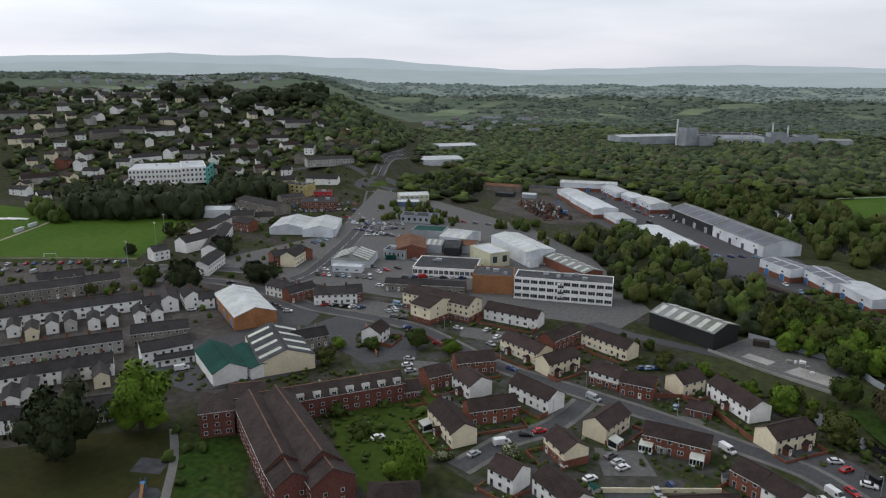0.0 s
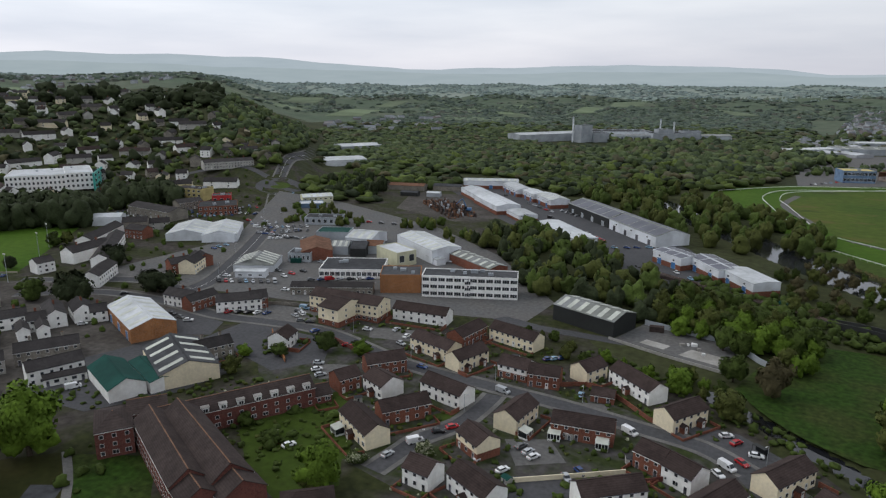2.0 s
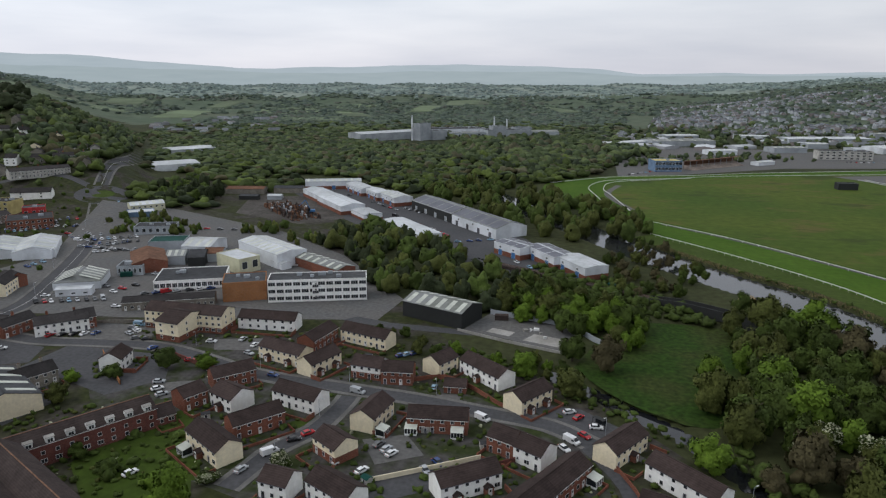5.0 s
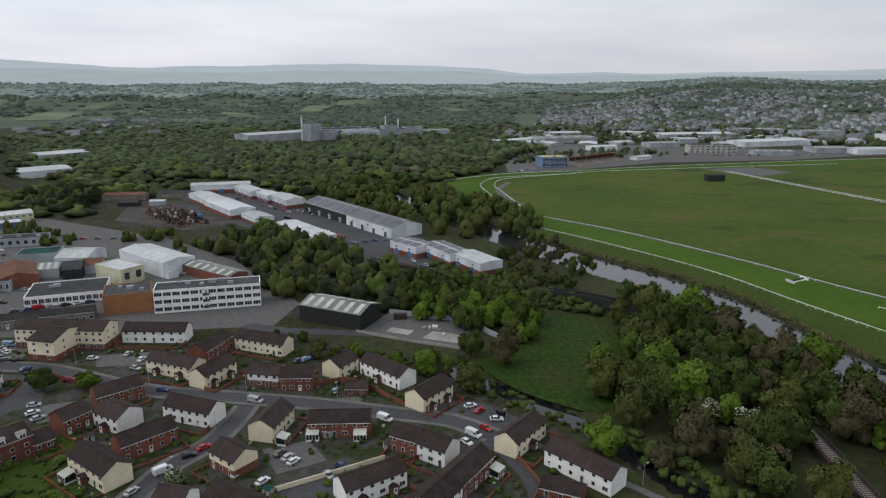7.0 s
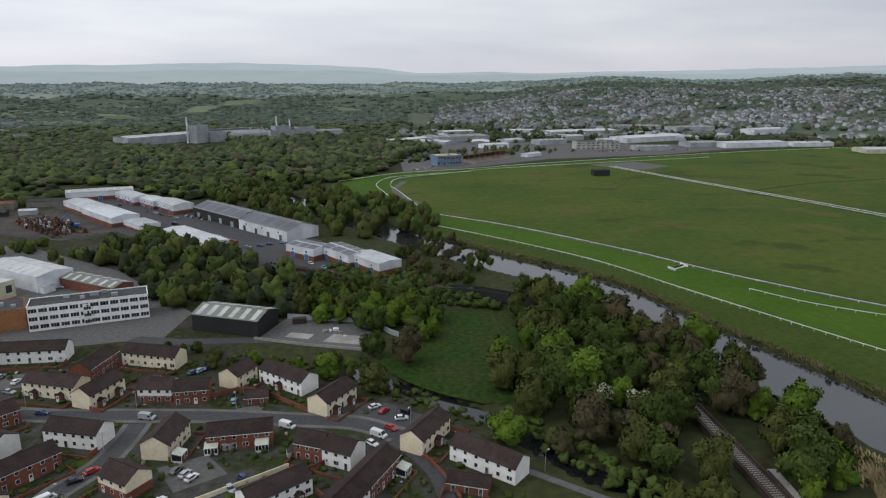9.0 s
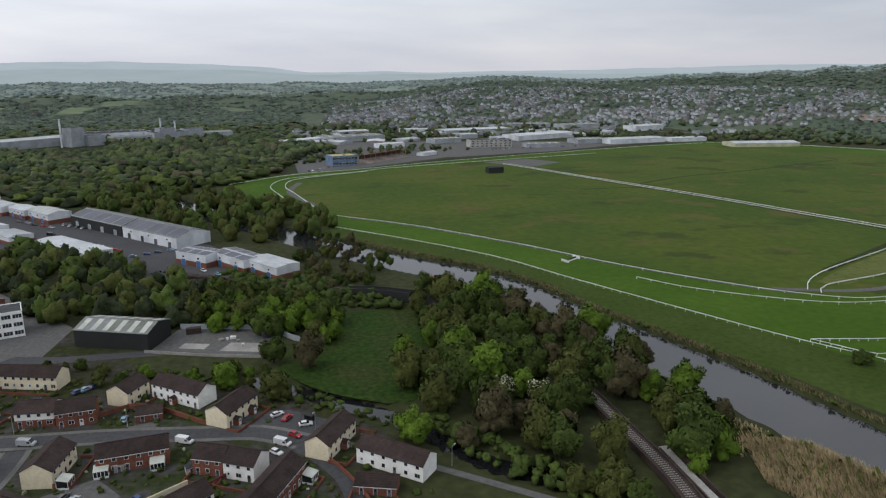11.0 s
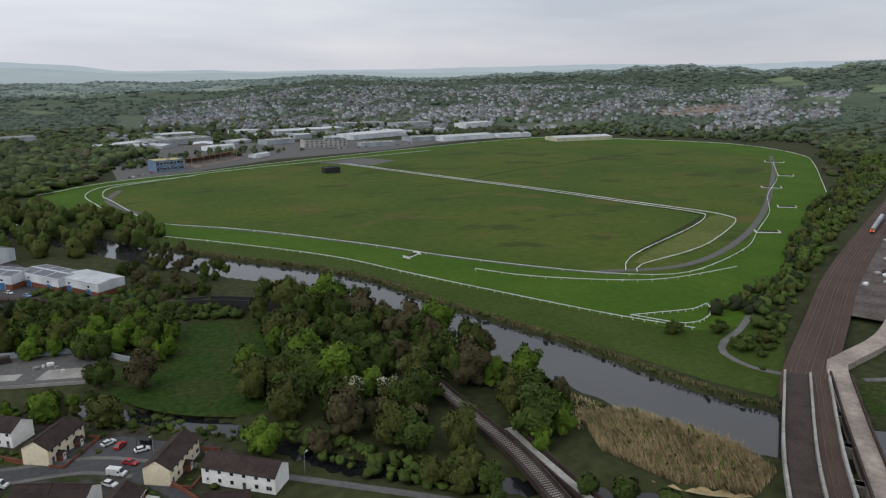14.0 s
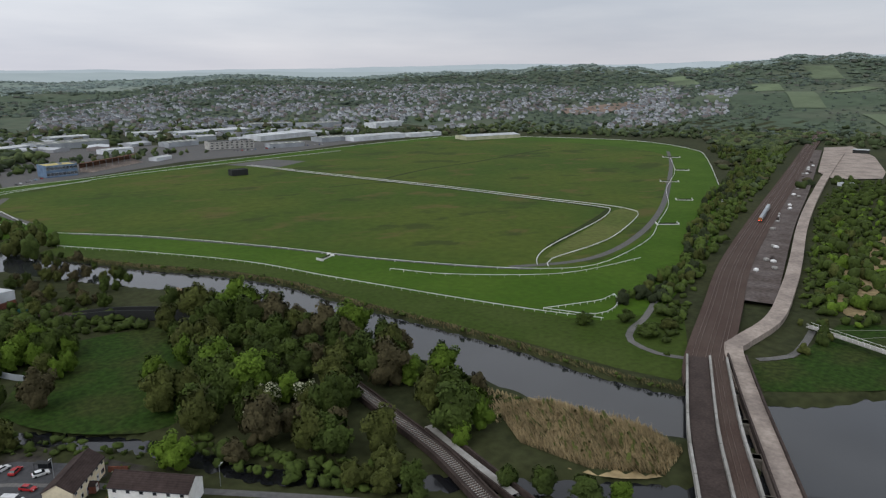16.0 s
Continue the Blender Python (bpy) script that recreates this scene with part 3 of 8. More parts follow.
sheet("race_track", TRACK_OUT, "track_turf", 0.05, "mown bright green racecourse turf", "race track", curved=True)
sheet("infield", TRACK_IN, "infield", 0.12, "rough olive green racecourse infield", "infield", curved=True)
sheet("race_turn", [(268, 293), (300, 312), (371, 347), (414, 372), (430, 371), (426, 356), (358, 316), (321, 301), (282, 287)], "pale_turf", 0.18, "pale mown grass inside the racecourse bend", "lawn", curved=True)
sheet("river_verge", [(30, 474), (76, 425), (117, 374), (144, 322), (177, 262), (198, 226), (218, 198), (262, 190), (236, 168), (206, 144), (194, 140), (184, 160), (172, 198), (157, 236), (141, 276), (129, 322), (106, 362), (74, 398), (40, 432), (18, 464)], "lawn", 0.04, "green grass between rail and river", "verge")
strip("service_track", [(238, 288), (272, 277.5), (301, 278.5), (342, 293), (403, 325.5), (481, 377), (600, 466), (711, 552), (815, 640)], 4.6, "old_asphalt", 0.2, "grey service track inside the rail", "track")
strip("service_track", [(40, 512), (86, 469), (143, 401), (181, 347), (223, 298), (246, 278)], 3.0, "old_asphalt", 0.2, "grey service track beside the rail", "track")
strip("service_track", [(26, 545), (8, 600), (0, 640), (10, 690)], 6, "old_asphalt", 0.2, "grey service track on the far bend", "track")
strip("drain", [(258, 796), (305, 672), (362, 536), (395, 446), (414, 385), (404, 372), (365, 350), (290, 312)], 5, "dark_grass", 0.22, "dark drainage ditch across the infield", "ditch")
strip("drain", [(330, 615), (420, 660), (520, 690), (700, 760)], 4, "dark_grass", 0.22, "dark drainage ditch across the infield", "ditch")
strip("drain", [(270, 600), (340, 590), (385, 480)], 3, "dark_grass", 0.22, "dark drainage ditch across the infield", "ditch")
sheet("paddock_yard", [(235, 815), (262, 780), (285, 765), (330, 800), (300, 840)], "old_asphalt", 0.2, "grey yard at the racecourse centre", "yard")


def running_rail(pts, every, label, height=1.25, thick=0.16, seat=True):
    """White racecourse rail on posts."""
    line = curve_points(pts, 6) * (0.9886 if seat else 1.0)
    root = tagged(new("running_rail"), label, "rail", "racecourse rails")
    s = Shape()
    for a, b in zip(line[:-1], line[1:]):
        s.tube((a[0], a[1], height), (b[0], b[1], height), thick, thick, 4)
    s.make("rail", ["upvc"], root)
    if ("post", height) not in SHARED:
        q = Shape()
        q.box(-0.09, 0.09, -0.09, 0.09, 0, height)
        keep(("post", height), q, "post", ["upvc"])
    d = np.concatenate([[0], np.cumsum(np.linalg.norm(np.diff(line, axis=0), axis=1))])
    for t in np.arange(0, d[-1], every):
        shared(("post", height), root, pose(np.interp(t, d, line[:, 0]), np.interp(t, d, line[:, 1]), 0.05))
    return root


running_rail([(30, 474), (76, 425), (117, 374), (144, 322), (177, 262), (198, 226), (218, 198)], 5, "white outer rail of the racecourse along the river", seat=False)
running_rail([(34, 520), (86, 474), (143, 405), (181, 350), (223, 301), (252, 276), (276, 266), (307, 271), (362, 293), (412, 326), (474, 367), (544, 425), (649, 498), (755, 588)], 12, "white inner rail of the racecourse bend")
running_rail([(180, 322), (200, 297), (237, 271), (267, 261), (317, 262)], 8, "white guide rail on the racecourse bend")
running_rail([(486, 325), (556, 373), (657, 451), (803, 568), (866, 631), (905, 733), (886, 826), (760, 966), (670, 1010)], 25, "white outer rail beyond the hurdles", thick=0.26)
running_rail([(-57, 693), (5, 751), (87, 785), (154, 821), (271, 871), (418, 927), (535, 968), (658, 1000)], 25, "white outer rail by the stands", thick=0.26)
running_rail([(5, 561), (-10, 626), (-18, 674), (-5, 718), (30, 739), (85, 763)], 14, "white rail round the far bend", thick=0.26)
running_rail([(21, 548), (3, 634), (-4, 667), (5, 713), (56, 747), (117, 786), (250, 835), (420, 890)], 16, "white inner rail round the far bend", thick=0.26)
running_rail([(256, 800), (305, 679), (363, 543), (396, 452), (418, 392), (412, 375), (371, 350), (295, 315), (268, 298), (255, 284)], 14, "white rail crossing the infield", thick=0.26)
running_rail([(262, 800), (312, 679), (371, 543), (404, 452), (426, 396), (430, 371), (419, 352), (358, 316), (321, 301), (271, 289), (258, 278)], 14, "white rail crossing the infield", thick=0.26)
running_rail([(207, 225), (222, 222), (240, 219), (251, 222), (240, 210), (222, 206), (207, 225)], 4, "white rail loop on the grass")


def hurdle(x, y, rot, w):
    root = tagged(new("hurdle"), "dark brush hurdle with white wings", "hurdle", "racecourse hurdles")
    root.matrix_world = pose(x, y, 0.06, 0, 0, rot)
    s = Shape()
    s.box(-w / 2, w / 2, -0.5, 0.5, 0, 1.2)
    s.make("brush", ["leaf_dark"], root)
    s = Shape()
    s.box(-w / 2, w / 2, -1.3, -0.6, 0, 0.5)
    s.make("takeoff_board", ["upvc"], root)
    for e in (-1, 1):
        s = Shape()
        s.slab([(e * w / 2 - 0.1, -3, 1.5), (e * w / 2 + 0.1, -3, 1.5), (e * w / 2 + 0.1, 2, 1.9), (e * w / 2 - 0.1, 2, 1.9)], 1.4)
        s.make("wing", ["upvc"], root)

# ---- builders: windows, houses, sheds ----
def window(parent, m, w=1.2, h=1.25, lights=1, split=False):
    """A white window. split: frame with separate panes; else one mesh with its glazed face set in."""
    key = ("win", w, h, split)
    if key not in SHARED:
        q = Shape()
        if split:
            q.box(-w / 2, w / 2, -0.06, 0.02, 0, h)
        else:
            t, x = 0.1, w / 2
            q.v = [(-x, 0.02, 0), (x, 0.02, 0), (x, 0.02, h), (-x, 0.02, h), (-x, -0.06, 0), (x, -0.06, 0), (x, -0.06, h), (-x, -0.06, h),
                   (-x + t, -0.04, t), (x - t, -0.04, t), (x - t, -0.04, h - t), (-x + t, -0.04, h - t)]
            q.f = [(0, 1, 5, 4), (1, 2, 6, 5), (2, 3, 7, 6), (3, 0, 4, 7), (4, 5, 9, 8), (5, 6, 10, 9), (6, 7, 11, 10), (7, 4, 8, 11), (8, 9, 10, 11)]
            q.i = [0] * 8 + [1]
        keep(key, q, "window", ["upvc", "glass"])
        q = Shape()
        pw = (w - 0.1 * (lights + 1)) / lights
        q.box(-pw / 2, pw / 2, -0.075, -0.04, 0.1, h - 0.1)
        keep(("pane", w, h, split), q, "pane", ["glass"])
    ob = shared(key, parent, m)
    if split:
        pw = (w - 0.1 * (lights + 1)) / lights
        for k in range(lights):
            shared(("pane", w, h, split), ob, pose(-w / 2 + 0.1 + pw / 2 + k * (pw + 0.1), 0, 0))
    return ob


def door(parent, m, mat="door_paint", w=0.95, h=2.05):
    key = ("door", mat, w, h)
    if key not in SHARED:
        q = Shape()
        q.box(-w / 2, w / 2, -0.05, 0.02, 0, h, 0)
        q.box(-w / 2 - 0.08, -w / 2, -0.07, 0.02, 0, h, 1)
        q.box(w / 2, w / 2 + 0.08, -0.07, 0.02, 0, h, 1)
        q.box(-w / 2 - 0.08, w / 2 + 0.08, -0.07, 0.02, h, h + 0.09, 1)
        if h < 2.5:
            q.box(-w * 0.28, w * 0.28, -0.065, -0.05, h * 0.55, h * 0.88, 2)
        keep(key, q, "door", [mat, "upvc", "glass"])
    return shared(key, parent, m)


def roof_shape(L, D, eave, rise, over=0.35, verge=0.2, hip=0.0, th=0.18):
    """Two slopes, hipped by hip metres at the ends."""
    s = Shape()
    hx, hy = L / 2 + verge, D / 2 + over
    ze, zr = eave - rise * over / (D / 2) + th, eave + rise + th
    rx = hx - hip
    if hip:
        s.slab([(-hx, -hy, ze), (hx, -hy, ze), (rx, 0, zr), (-rx, 0, zr)], th)
        s.slab([(hx, hy, ze), (-hx, hy, ze), (-rx, 0, zr), (rx, 0, zr)], th)
        s.slab([(hx, -hy, ze), (hx, hy, ze), (rx, 0, zr)], th)
        s.slab([(-hx, hy, ze), (-hx, -hy, ze), (-rx, 0, zr)], th)
    else:
        s.slab([(-hx, -hy, ze), (hx, -hy, ze), (hx, 0, zr), (-hx, 0, zr)], th)
        s.slab([(hx, hy, ze), (-hx, hy, ze), (-hx, 0, zr), (hx, 0, zr)], th)
    return s, rx, zr


def wall_shape(L, D, eave, rise, hip=0.0, z0=0.0):
    s = Shape()
    x, y = L / 2, D / 2
    s.poly([(-x, -y, z0), (x, -y, z0), (x, -y, eave), (-x, -y, eave)])
    s.poly([(x, y, z0), (-x, y, z0), (-x, y, eave), (x, y, eave)])
    g = [] if hip else [1]
    s.poly([(x, -y, z0), (x, y, z0), (x, y, eave)] + ([(x, 0, eave + rise)] if g else []) + [(x, -y, eave)])
    s.poly([(-x, y, z0), (-x, -y, z0), (-x, -y, eave)] + ([(-x, 0, eave + rise)] if g else []) + [(-x, y, eave)])
    return s


WALL_WORDS = {"cream": "cream rendered", "white_render": "white rendered", "red_brick": "red brick", "dark_brick": "dark red brick", "orange_brick": "orange brick", "grey_render": "grey rendered", "stone_wall": "grey stone", "yellow_render": "yellow rendered", "blue_render": "blue rendered"}
ROOF_WORDS = {"brown_tile": "brown tiled roof", "slate": "grey slate roof", "plum_tile": "dark plum tiled roof", "felt_roof": "dark felt roof"}
house_seed = random.Random(11)


def chimney(root, x, y, z, mat="red_brick", h=1.6):
    q = Shape()
    q.box(x - 0.45, x + 0.45, y - 0.35, y + 0.35, z - 1.0, z + h)
    q.box(x - 0.52, x + 0.52, y - 0.42, y + 0.42, z + h - 0.25, z + h)
    ob = q.make("chimney", [mat], root)
    if root["group"] in ("hill town houses", "town houses", "pitch houses"):
        return
    q = Shape()
    for e in (-0.22, 0.22):
        q.tube((x + e, y, z + h), (x + e, y, z + h + 0.4), 0.12, 0.10, 6)
    q.make("chimney_pot", ["ridge_tile"], ob)


def house(x, y, rot, L, D, eave=5.0, rise=2.3, wall="cream", roof="brown_tile", hip=0.0, lower=None, name="house", bays=0, porch=0, chim=0, z=None, group="estate houses", door_every=2, gable_win=False, dormers=0, label=""):
    """A pitched-roof house; its local -y side faces the valley's viewer."""
    r = house_seed
    FOOT.append((x, y, rot, L, D))
    root = new(name)
    root.matrix_world = pose(x, y, float(lie(x, y)) if z is None else z, 0, 0, rot)
    kinds = WALL_WORDS.get(wall, "rendered") + " " + ("terraced house" if L > 16 else "house") + " with " + ROOF_WORDS.get(roof, "dark roof")
    tagged(root, label or kinds + (" and brick porch" if porch else ""), "house", group)
    wall_shape(L, D, eave, rise, hip, -1.0).make("wall", [wall], root)
    if lower:
        q = Shape()
        q.box(-L / 2 - 0.02, L / 2 + 0.02, -D / 2 - 0.02, D / 2 + 0.02, -1.0, 2.5)
        q.make("lower_wall", [lower], root)
    s, rx, zr = roof_shape(L, D, eave, rise, hip=hip)
    s.make("roof", [roof], root)
    far = group in ("hill town houses", "town houses")
    if not far:
        q = Shape()
        q.box(-rx, rx, -0.14, 0.14, zr - 0.06, zr + 0.08)
        q.make("ridge", ["ridge_tile" if roof == "plum_tile" else roof], root)
    for e in () if far or group in ("terrace rear wings", "pitch houses") else (-1,) if group == "terraces" else (-1, 1):
        q = Shape()
        yy = e * (D / 2 + 0.36)
        q.box(-L / 2 - 0.2, L / 2 + 0.2, yy - 0.06, yy + 0.06, eave - rise * 0.7 / D - 0.12, eave - rise * 0.7 / D + 0.03)
        q.make("gutter", ["door_paint" if wall in ("cream", "white_render") else "upvc"], root)
    n = bays or max(2, int(L / 2.7))
    floors = min(max(1, int((eave + 0.4) / 2.6)), 2 if far else 4)
    fine = group in ("estate houses", "retirement flats", "flats", "street houses")
    sides = (-1, 1) if group == "estate houses" else (-1,)
    for side in sides:
        turn = pose(0, side * (D / 2 + (0.02 if lower else 0)), 0, 0, 0, 0 if side < 0 else 180)
        for fl in range(floors):
            for k in range(n):
                px = -L / 2 + L * (k + 0.5) / n
                if fl == 0 and door_every and k % door_every == (0 if side < 0 else 1) and n > 1:
                    door(root, turn @ pose(px, 0, 0.1), "upvc" if r.random() < 0.4 else "door_paint")
                    continue
                wide = 1.7 if (fl == 0 and r.random() < 0.5 and L / n > 2.4) else 1.15
                window(root, turn @ pose(px, 0, 0.95 + 2.55 * fl), wide, 1.2 if fl else 1.3, 2 if wide > 1.5 else 1, fine and side < 0)
    if gable_win:
        for e in (-1, 1):
            turn = pose(e * L / 2, 0, 0, 0, 0, 90 * e)
            for fl in range(floors):
                for gx in ((-D * 0.2, D * 0.2) if D > 9 else (0.6,)):
                    window(root, turn @ pose(gx, 0, 0.95 + 2.55 * fl), 1.0, 1.2, 1)
    for k in range(dormers):
        px, dy = -L / 2 + L * (k + 0.5) / dormers, -D / 2 + 0.9
        q = wall_shape(2.2, 1.7, eave + 1.5, 0, z0=eave - 0.3)
        d = q.make("dormer", ["upvc"], root)
        d.matrix_local = pose(px, dy - 0.2, 0)
        t, _, _ = roof_shape(2.2, 1.7, eave + 1.5, 0.35, 0.15, 0.15, th=0.1)
        t.make("dormer_roof", ["concrete"], d)
        window(d, pose(0, -1.1, eave + 0.1), 1.5, 1.2, 2, True)
    for k in range(porch):
        px = -L / 2 + L * (k + 0.5) / porch
        q = wall_shape(1.7, 2.2, 2.2, 0)
        p = q.make("porch", ["red_brick"], root)
        p.matrix_local = pose(px, -D / 2 - 0.85, 0, 0, 0, 90)
        s, _, _ = roof_shape(1.7, 2.2, 2.2, 0.8, 0.2, 0.15, th=0.1)
        s.make("porch_roof", [roof], p)
        door(p, pose(-0.86, 0, 0.1, 0, 0, -90), "upvc")
    for k in range(chim):
        px = -L / 2 + L * (k + 0.5) / chim
        chimney(root, px, 0.3, eave + rise, "red_brick" if wall != "stone_wall" else "stone_wall")
    return root


def outrigger(x, y, rot, w, d, eave, wall, roof="slate"):
    """The rear wing of a terraced house, gable towards the yard."""
    house(x, y, rot + 90, d, w, eave, 1.5, wall, roof, name="rear_wing", bays=2, group="terrace rear wings", door_every=0, gable_win=True, label=WALL_WORDS[wall] + " gabled rear wing of a terrace")


def shed(x, y, rot, L, D, eave=6.0, rise=1.6, wall="clad_white", roof="metal_roof", lower=None, lights=0, doors=0, door_mat="blue_door", label="", name="warehouse", stripe="skylight", wins=0, z=None, hip=0.0, side_lights=False):
    """A low-pitched industrial shed with rooflights and roller doors."""
    FOOT.append((x, y, rot, L, D))
    root = tagged(new(name), label or "pale metal-clad industrial shed with low pitched roof", "warehouse", "industrial sheds")
    root.matrix_world = pose(x, y, float(lie(x, y)) if z is None else z, 0, 0, rot)
    wall_shape(L, D, eave, rise, hip, -1.0).make("wall", [wall], root)
    if lower:
        q = Shape()
        q.box(-L / 2 - 0.05, L / 2 + 0.05, -D / 2 - 0.05, D / 2 + 0.05, -1.0, eave * 0.42)
        q.make("brick_base", [lower], root)
    s, rx, zr = roof_shape(L, D, eave, rise, 0.25, 0.2, hip=hip)
    s.make("roof", [roof], root)
    q = Shape()
    q.box(-rx, rx, -0.3, 0.3, zr - 0.05, zr + 0.07)
    q.make("ridge_cap", [roof], root)
    # sheet joints standing a little proud of the roof
    for side in (-1, 1):
        for k in range(lights):
            px = -L / 2 + L * (k + 0.5) / lights
            y0, y1 = side * D * 0.06, side * D * 0.47
            zz = lambda yy: eave + rise * (1 - abs(yy) / (D / 2)) + 0.24
            w = min(1.1, L / lights * 0.22) if stripe == "skylight" else L / lights * 0.45
            q = Shape()
            pts = [(px - w, y0, zz(y0)), (px + w, y0, zz(y0)), (px + w, y1, zz(y1)), (px - w, y1, zz(y1))]
            q.slab(pts if side > 0 else pts[::-1], 0.06)
            q.make("rooflight" if stripe == "skylight" else "solar_panel", [stripe], root)
    for k in range(doors):
        px = -L / 2 + L * (k + 0.5) / doors
        door(root, pose(px, -D / 2 - (0.05 if lower else 0), 0.05), door_mat, 3.2, min(3.6, eave * 0.6))
    for k in range(wins):
        px = -L / 2 + L * (k + 0.5) / wins
        window(root, pose(px, -D / 2 - 0.03, eave * 0.62), 1.7, 1.2, 2)
    return root


def block(x, y, rot, L, D, h=8.0, wall="white_render", roof="felt_roof", floors=3, bays=8, label="", name="office_building", ribbon=False, lower=None, units=2, doors=0, z=None):
    """A flat-roofed building with parapet, windows and plant on the roof."""
    FOOT.append((x, y, rot, L, D))
    r = house_seed
    root = tagged(new(name), label or "flat-roofed building with rows of windows", "building")
    root.matrix_world = pose(x, y, float(lie(x, y)) if z is None else z, 0, 0, rot)
    q = Shape()
    q.box(-L / 2, L / 2, -D / 2, D / 2, -1.0, h)
    q.make("wall", [wall], root)
    if lower:
        q = Shape()
        q.box(-L / 2 - 0.03, L / 2 + 0.03, -D / 2 - 0.03, D / 2 + 0.03, -1.0, 2.8)
        q.make("lower_wall", [lower], root)
    q = Shape()
    q.box(-L / 2 + 0.3, L / 2 - 0.3, -D / 2 + 0.3, D / 2 - 0.3, h, h + 0.1)
    q.make("roof", [roof], root)
    q = Shape()
    for a in ((-L / 2 - 0.05, L / 2 + 0.05, -D / 2 - 0.05, -D / 2 + 0.3), (-L / 2 - 0.05, L / 2 + 0.05, D / 2 - 0.3, D / 2 + 0.05), (-L / 2 - 0.05, -L / 2 + 0.3, -D / 2 + 0.3, D / 2 - 0.3), (L / 2 - 0.3, L / 2 + 0.05, -D / 2 + 0.3, D / 2 - 0.3)):
        q.box(*a, h, h + 0.45)
    q.make("parapet", [wall], root)
    fh = h / max(floors, 1)
    for fl in range(floors):
        for k in range(bays):
            px = -L / 2 + L * (k + 0.5) / bays
            if doors and fl == 0 and k < doors:
                door(root, pose(px, -D / 2 - 0.03, 0.05), "blue_door", 2.4, 2.6)
                continue
            w = round(L / bays * (0.86 if ribbon else 0.5), 1)
            window(root, pose(px, -D / 2 - 0.03, fh * fl + fh * 0.3), w, round(fh * 0.5, 1), 3 if ribbon else 1, ribbon)
    for k in range(units):
        px, py, s = r.uniform(-L * 0.4, L * 0.4), r.uniform(-D * 0.3, D * 0.3), r.uniform(0.8, 1.8)
        q = Shape()
        q.box(px - s, px + s, py - s * 0.7, py + s * 0.7, h + 0.1, h + 0.9 + s * 0.4)
        q.box(px - s * 0.8, px + s * 0.8, py - s * 0.5, py + s * 0.5, h + 0.9 + s * 0.4, h + 1.0 + s * 0.4)
        q.make("roof_unit", ["clad_grey"], root)
    return root




# ---- housing estate ----
house(-169.6, 242.6, 1.6, 35.8, 11, 8, lower='red_brick', wall='cream', gable_win=True, name='flats', label='cream three-storey flats on a brick base', door_every=0, group='flats')
house(-168.1, 233.9, -5.9, 11.3, 17, 8, lower='red_brick', wall='cream', hip=0, name='flats', label='cream three-storey wing of the flats on a brick base', door_every=0, group='flats', bays=2, gable_win=True)
house(-136.5, 250.6, 4.1, 25.4, 8, 5, wall='white_render', bays=7, door_every=3)
house(-108.8, 237.5, 79.5, 17.1, 8, 5, wall='red_brick')
house(-114.5, 220.8, -16.0, 20.1, 8, 5, wall='cream', porch=2)
house(-98.8, 216.0, 68.9, 15.4, 7.5, 5, wall='cream', porch=2)
house(-90.0, 244.1, -16.1, 22.0, 7.5, 5, wall='cream')
house(-79.0, 215.5, -4.0, 11.2, 8, 5, wall='white_render', lower='red_brick')
house(-67.7, 213.7, 7.7, 11.0, 8, 5, wall='red_brick')
house(-55.4, 225.7, 62.5, 10.6, 8, 5, wall='cream')
house(-37.7, 222.8, -38.2, 20.7, 8, 5, wall='white_render', porch=1)
house(-46.4, 211.2, 5.4, 7.6, 6, 2.6, wall='red_brick', name='garage', label='brick garage with brown tiled roof', bays=2, door_every=1, rise=1.6)
house(-21.1, 206.4, 56.4, 15.3, 8, 5, wall='cream', porch=2)
house(-93.2, 188.2, -14.5, 17.3, 8, 5, wall='white_render')
house(-128.2, 179.3, 63.4, 8.3, 8, 5, wall='red_brick')
house(-114.8, 182.5, -23.2, 11.1, 9, 5, wall='white_render', porch=1)
house(-123.5, 197.4, 47.7, 14.6, 8, 5, wall='red_brick')
house(-104.8, 155.5, -31.0, 18.2, 8, 5, wall='cream', porch=1)
house(-99.8, 170.1, 51.0, 16.2, 7.5, 5, wall='red_brick')
house(-70.7, 162.8, -32.0, 10.7, 8, 5, wall='cream', lower='red_brick')
house(-66.7, 183.1, 81.6, 14.1, 8, 5, wall='cream')
house(-45.8, 184.4, 7.4, 18.3, 7.5, 5, wall='red_brick', bays=6)
house(-23.7, 176.9, -22.9, 8.6, 8, 5, wall='red_brick')
house(-15.1, 172.7, -27.9, 9.2, 8, 5, wall='white_render')
house(-31.2, 155.0, 38.8, 17.6, 7.5, 5, wall='white_render', porch=2, bays=6)
house(-6.8, 161.4, 62.6, 16.3, 8, 5, wall='red_brick')
house(-13.8, 148.4, 62.5, 12.6, 8.5, 5, wall='white_render')
house(8.2, 182.3, 57.8, 16.7, 7.5, 5, wall='cream', porch=1)
house(25.0, 167.5, -40.5, 21.3, 7.5, 5, wall='white_render', bays=6, door_every=3, label='long white rendered terrace with brown tiled roof')
house(18.5, 157.6, -18.4, 10.9, 6, 2.8, wall='red_brick', name='garage', label='low brick garages with brown tiled roof', bays=3, door_every=1, rise=1.6)
house(-77.1, 141.7, -8.3, 8.4, 7.5, 5, wall='white_render')
house(-61.8, 142.0, -25.8, 14.7, 8, 5, wall='white_render', porch=1)
house(-94.8, 115.5, 39.4, 12.9, 9, 5, wall='cream', hip=4)

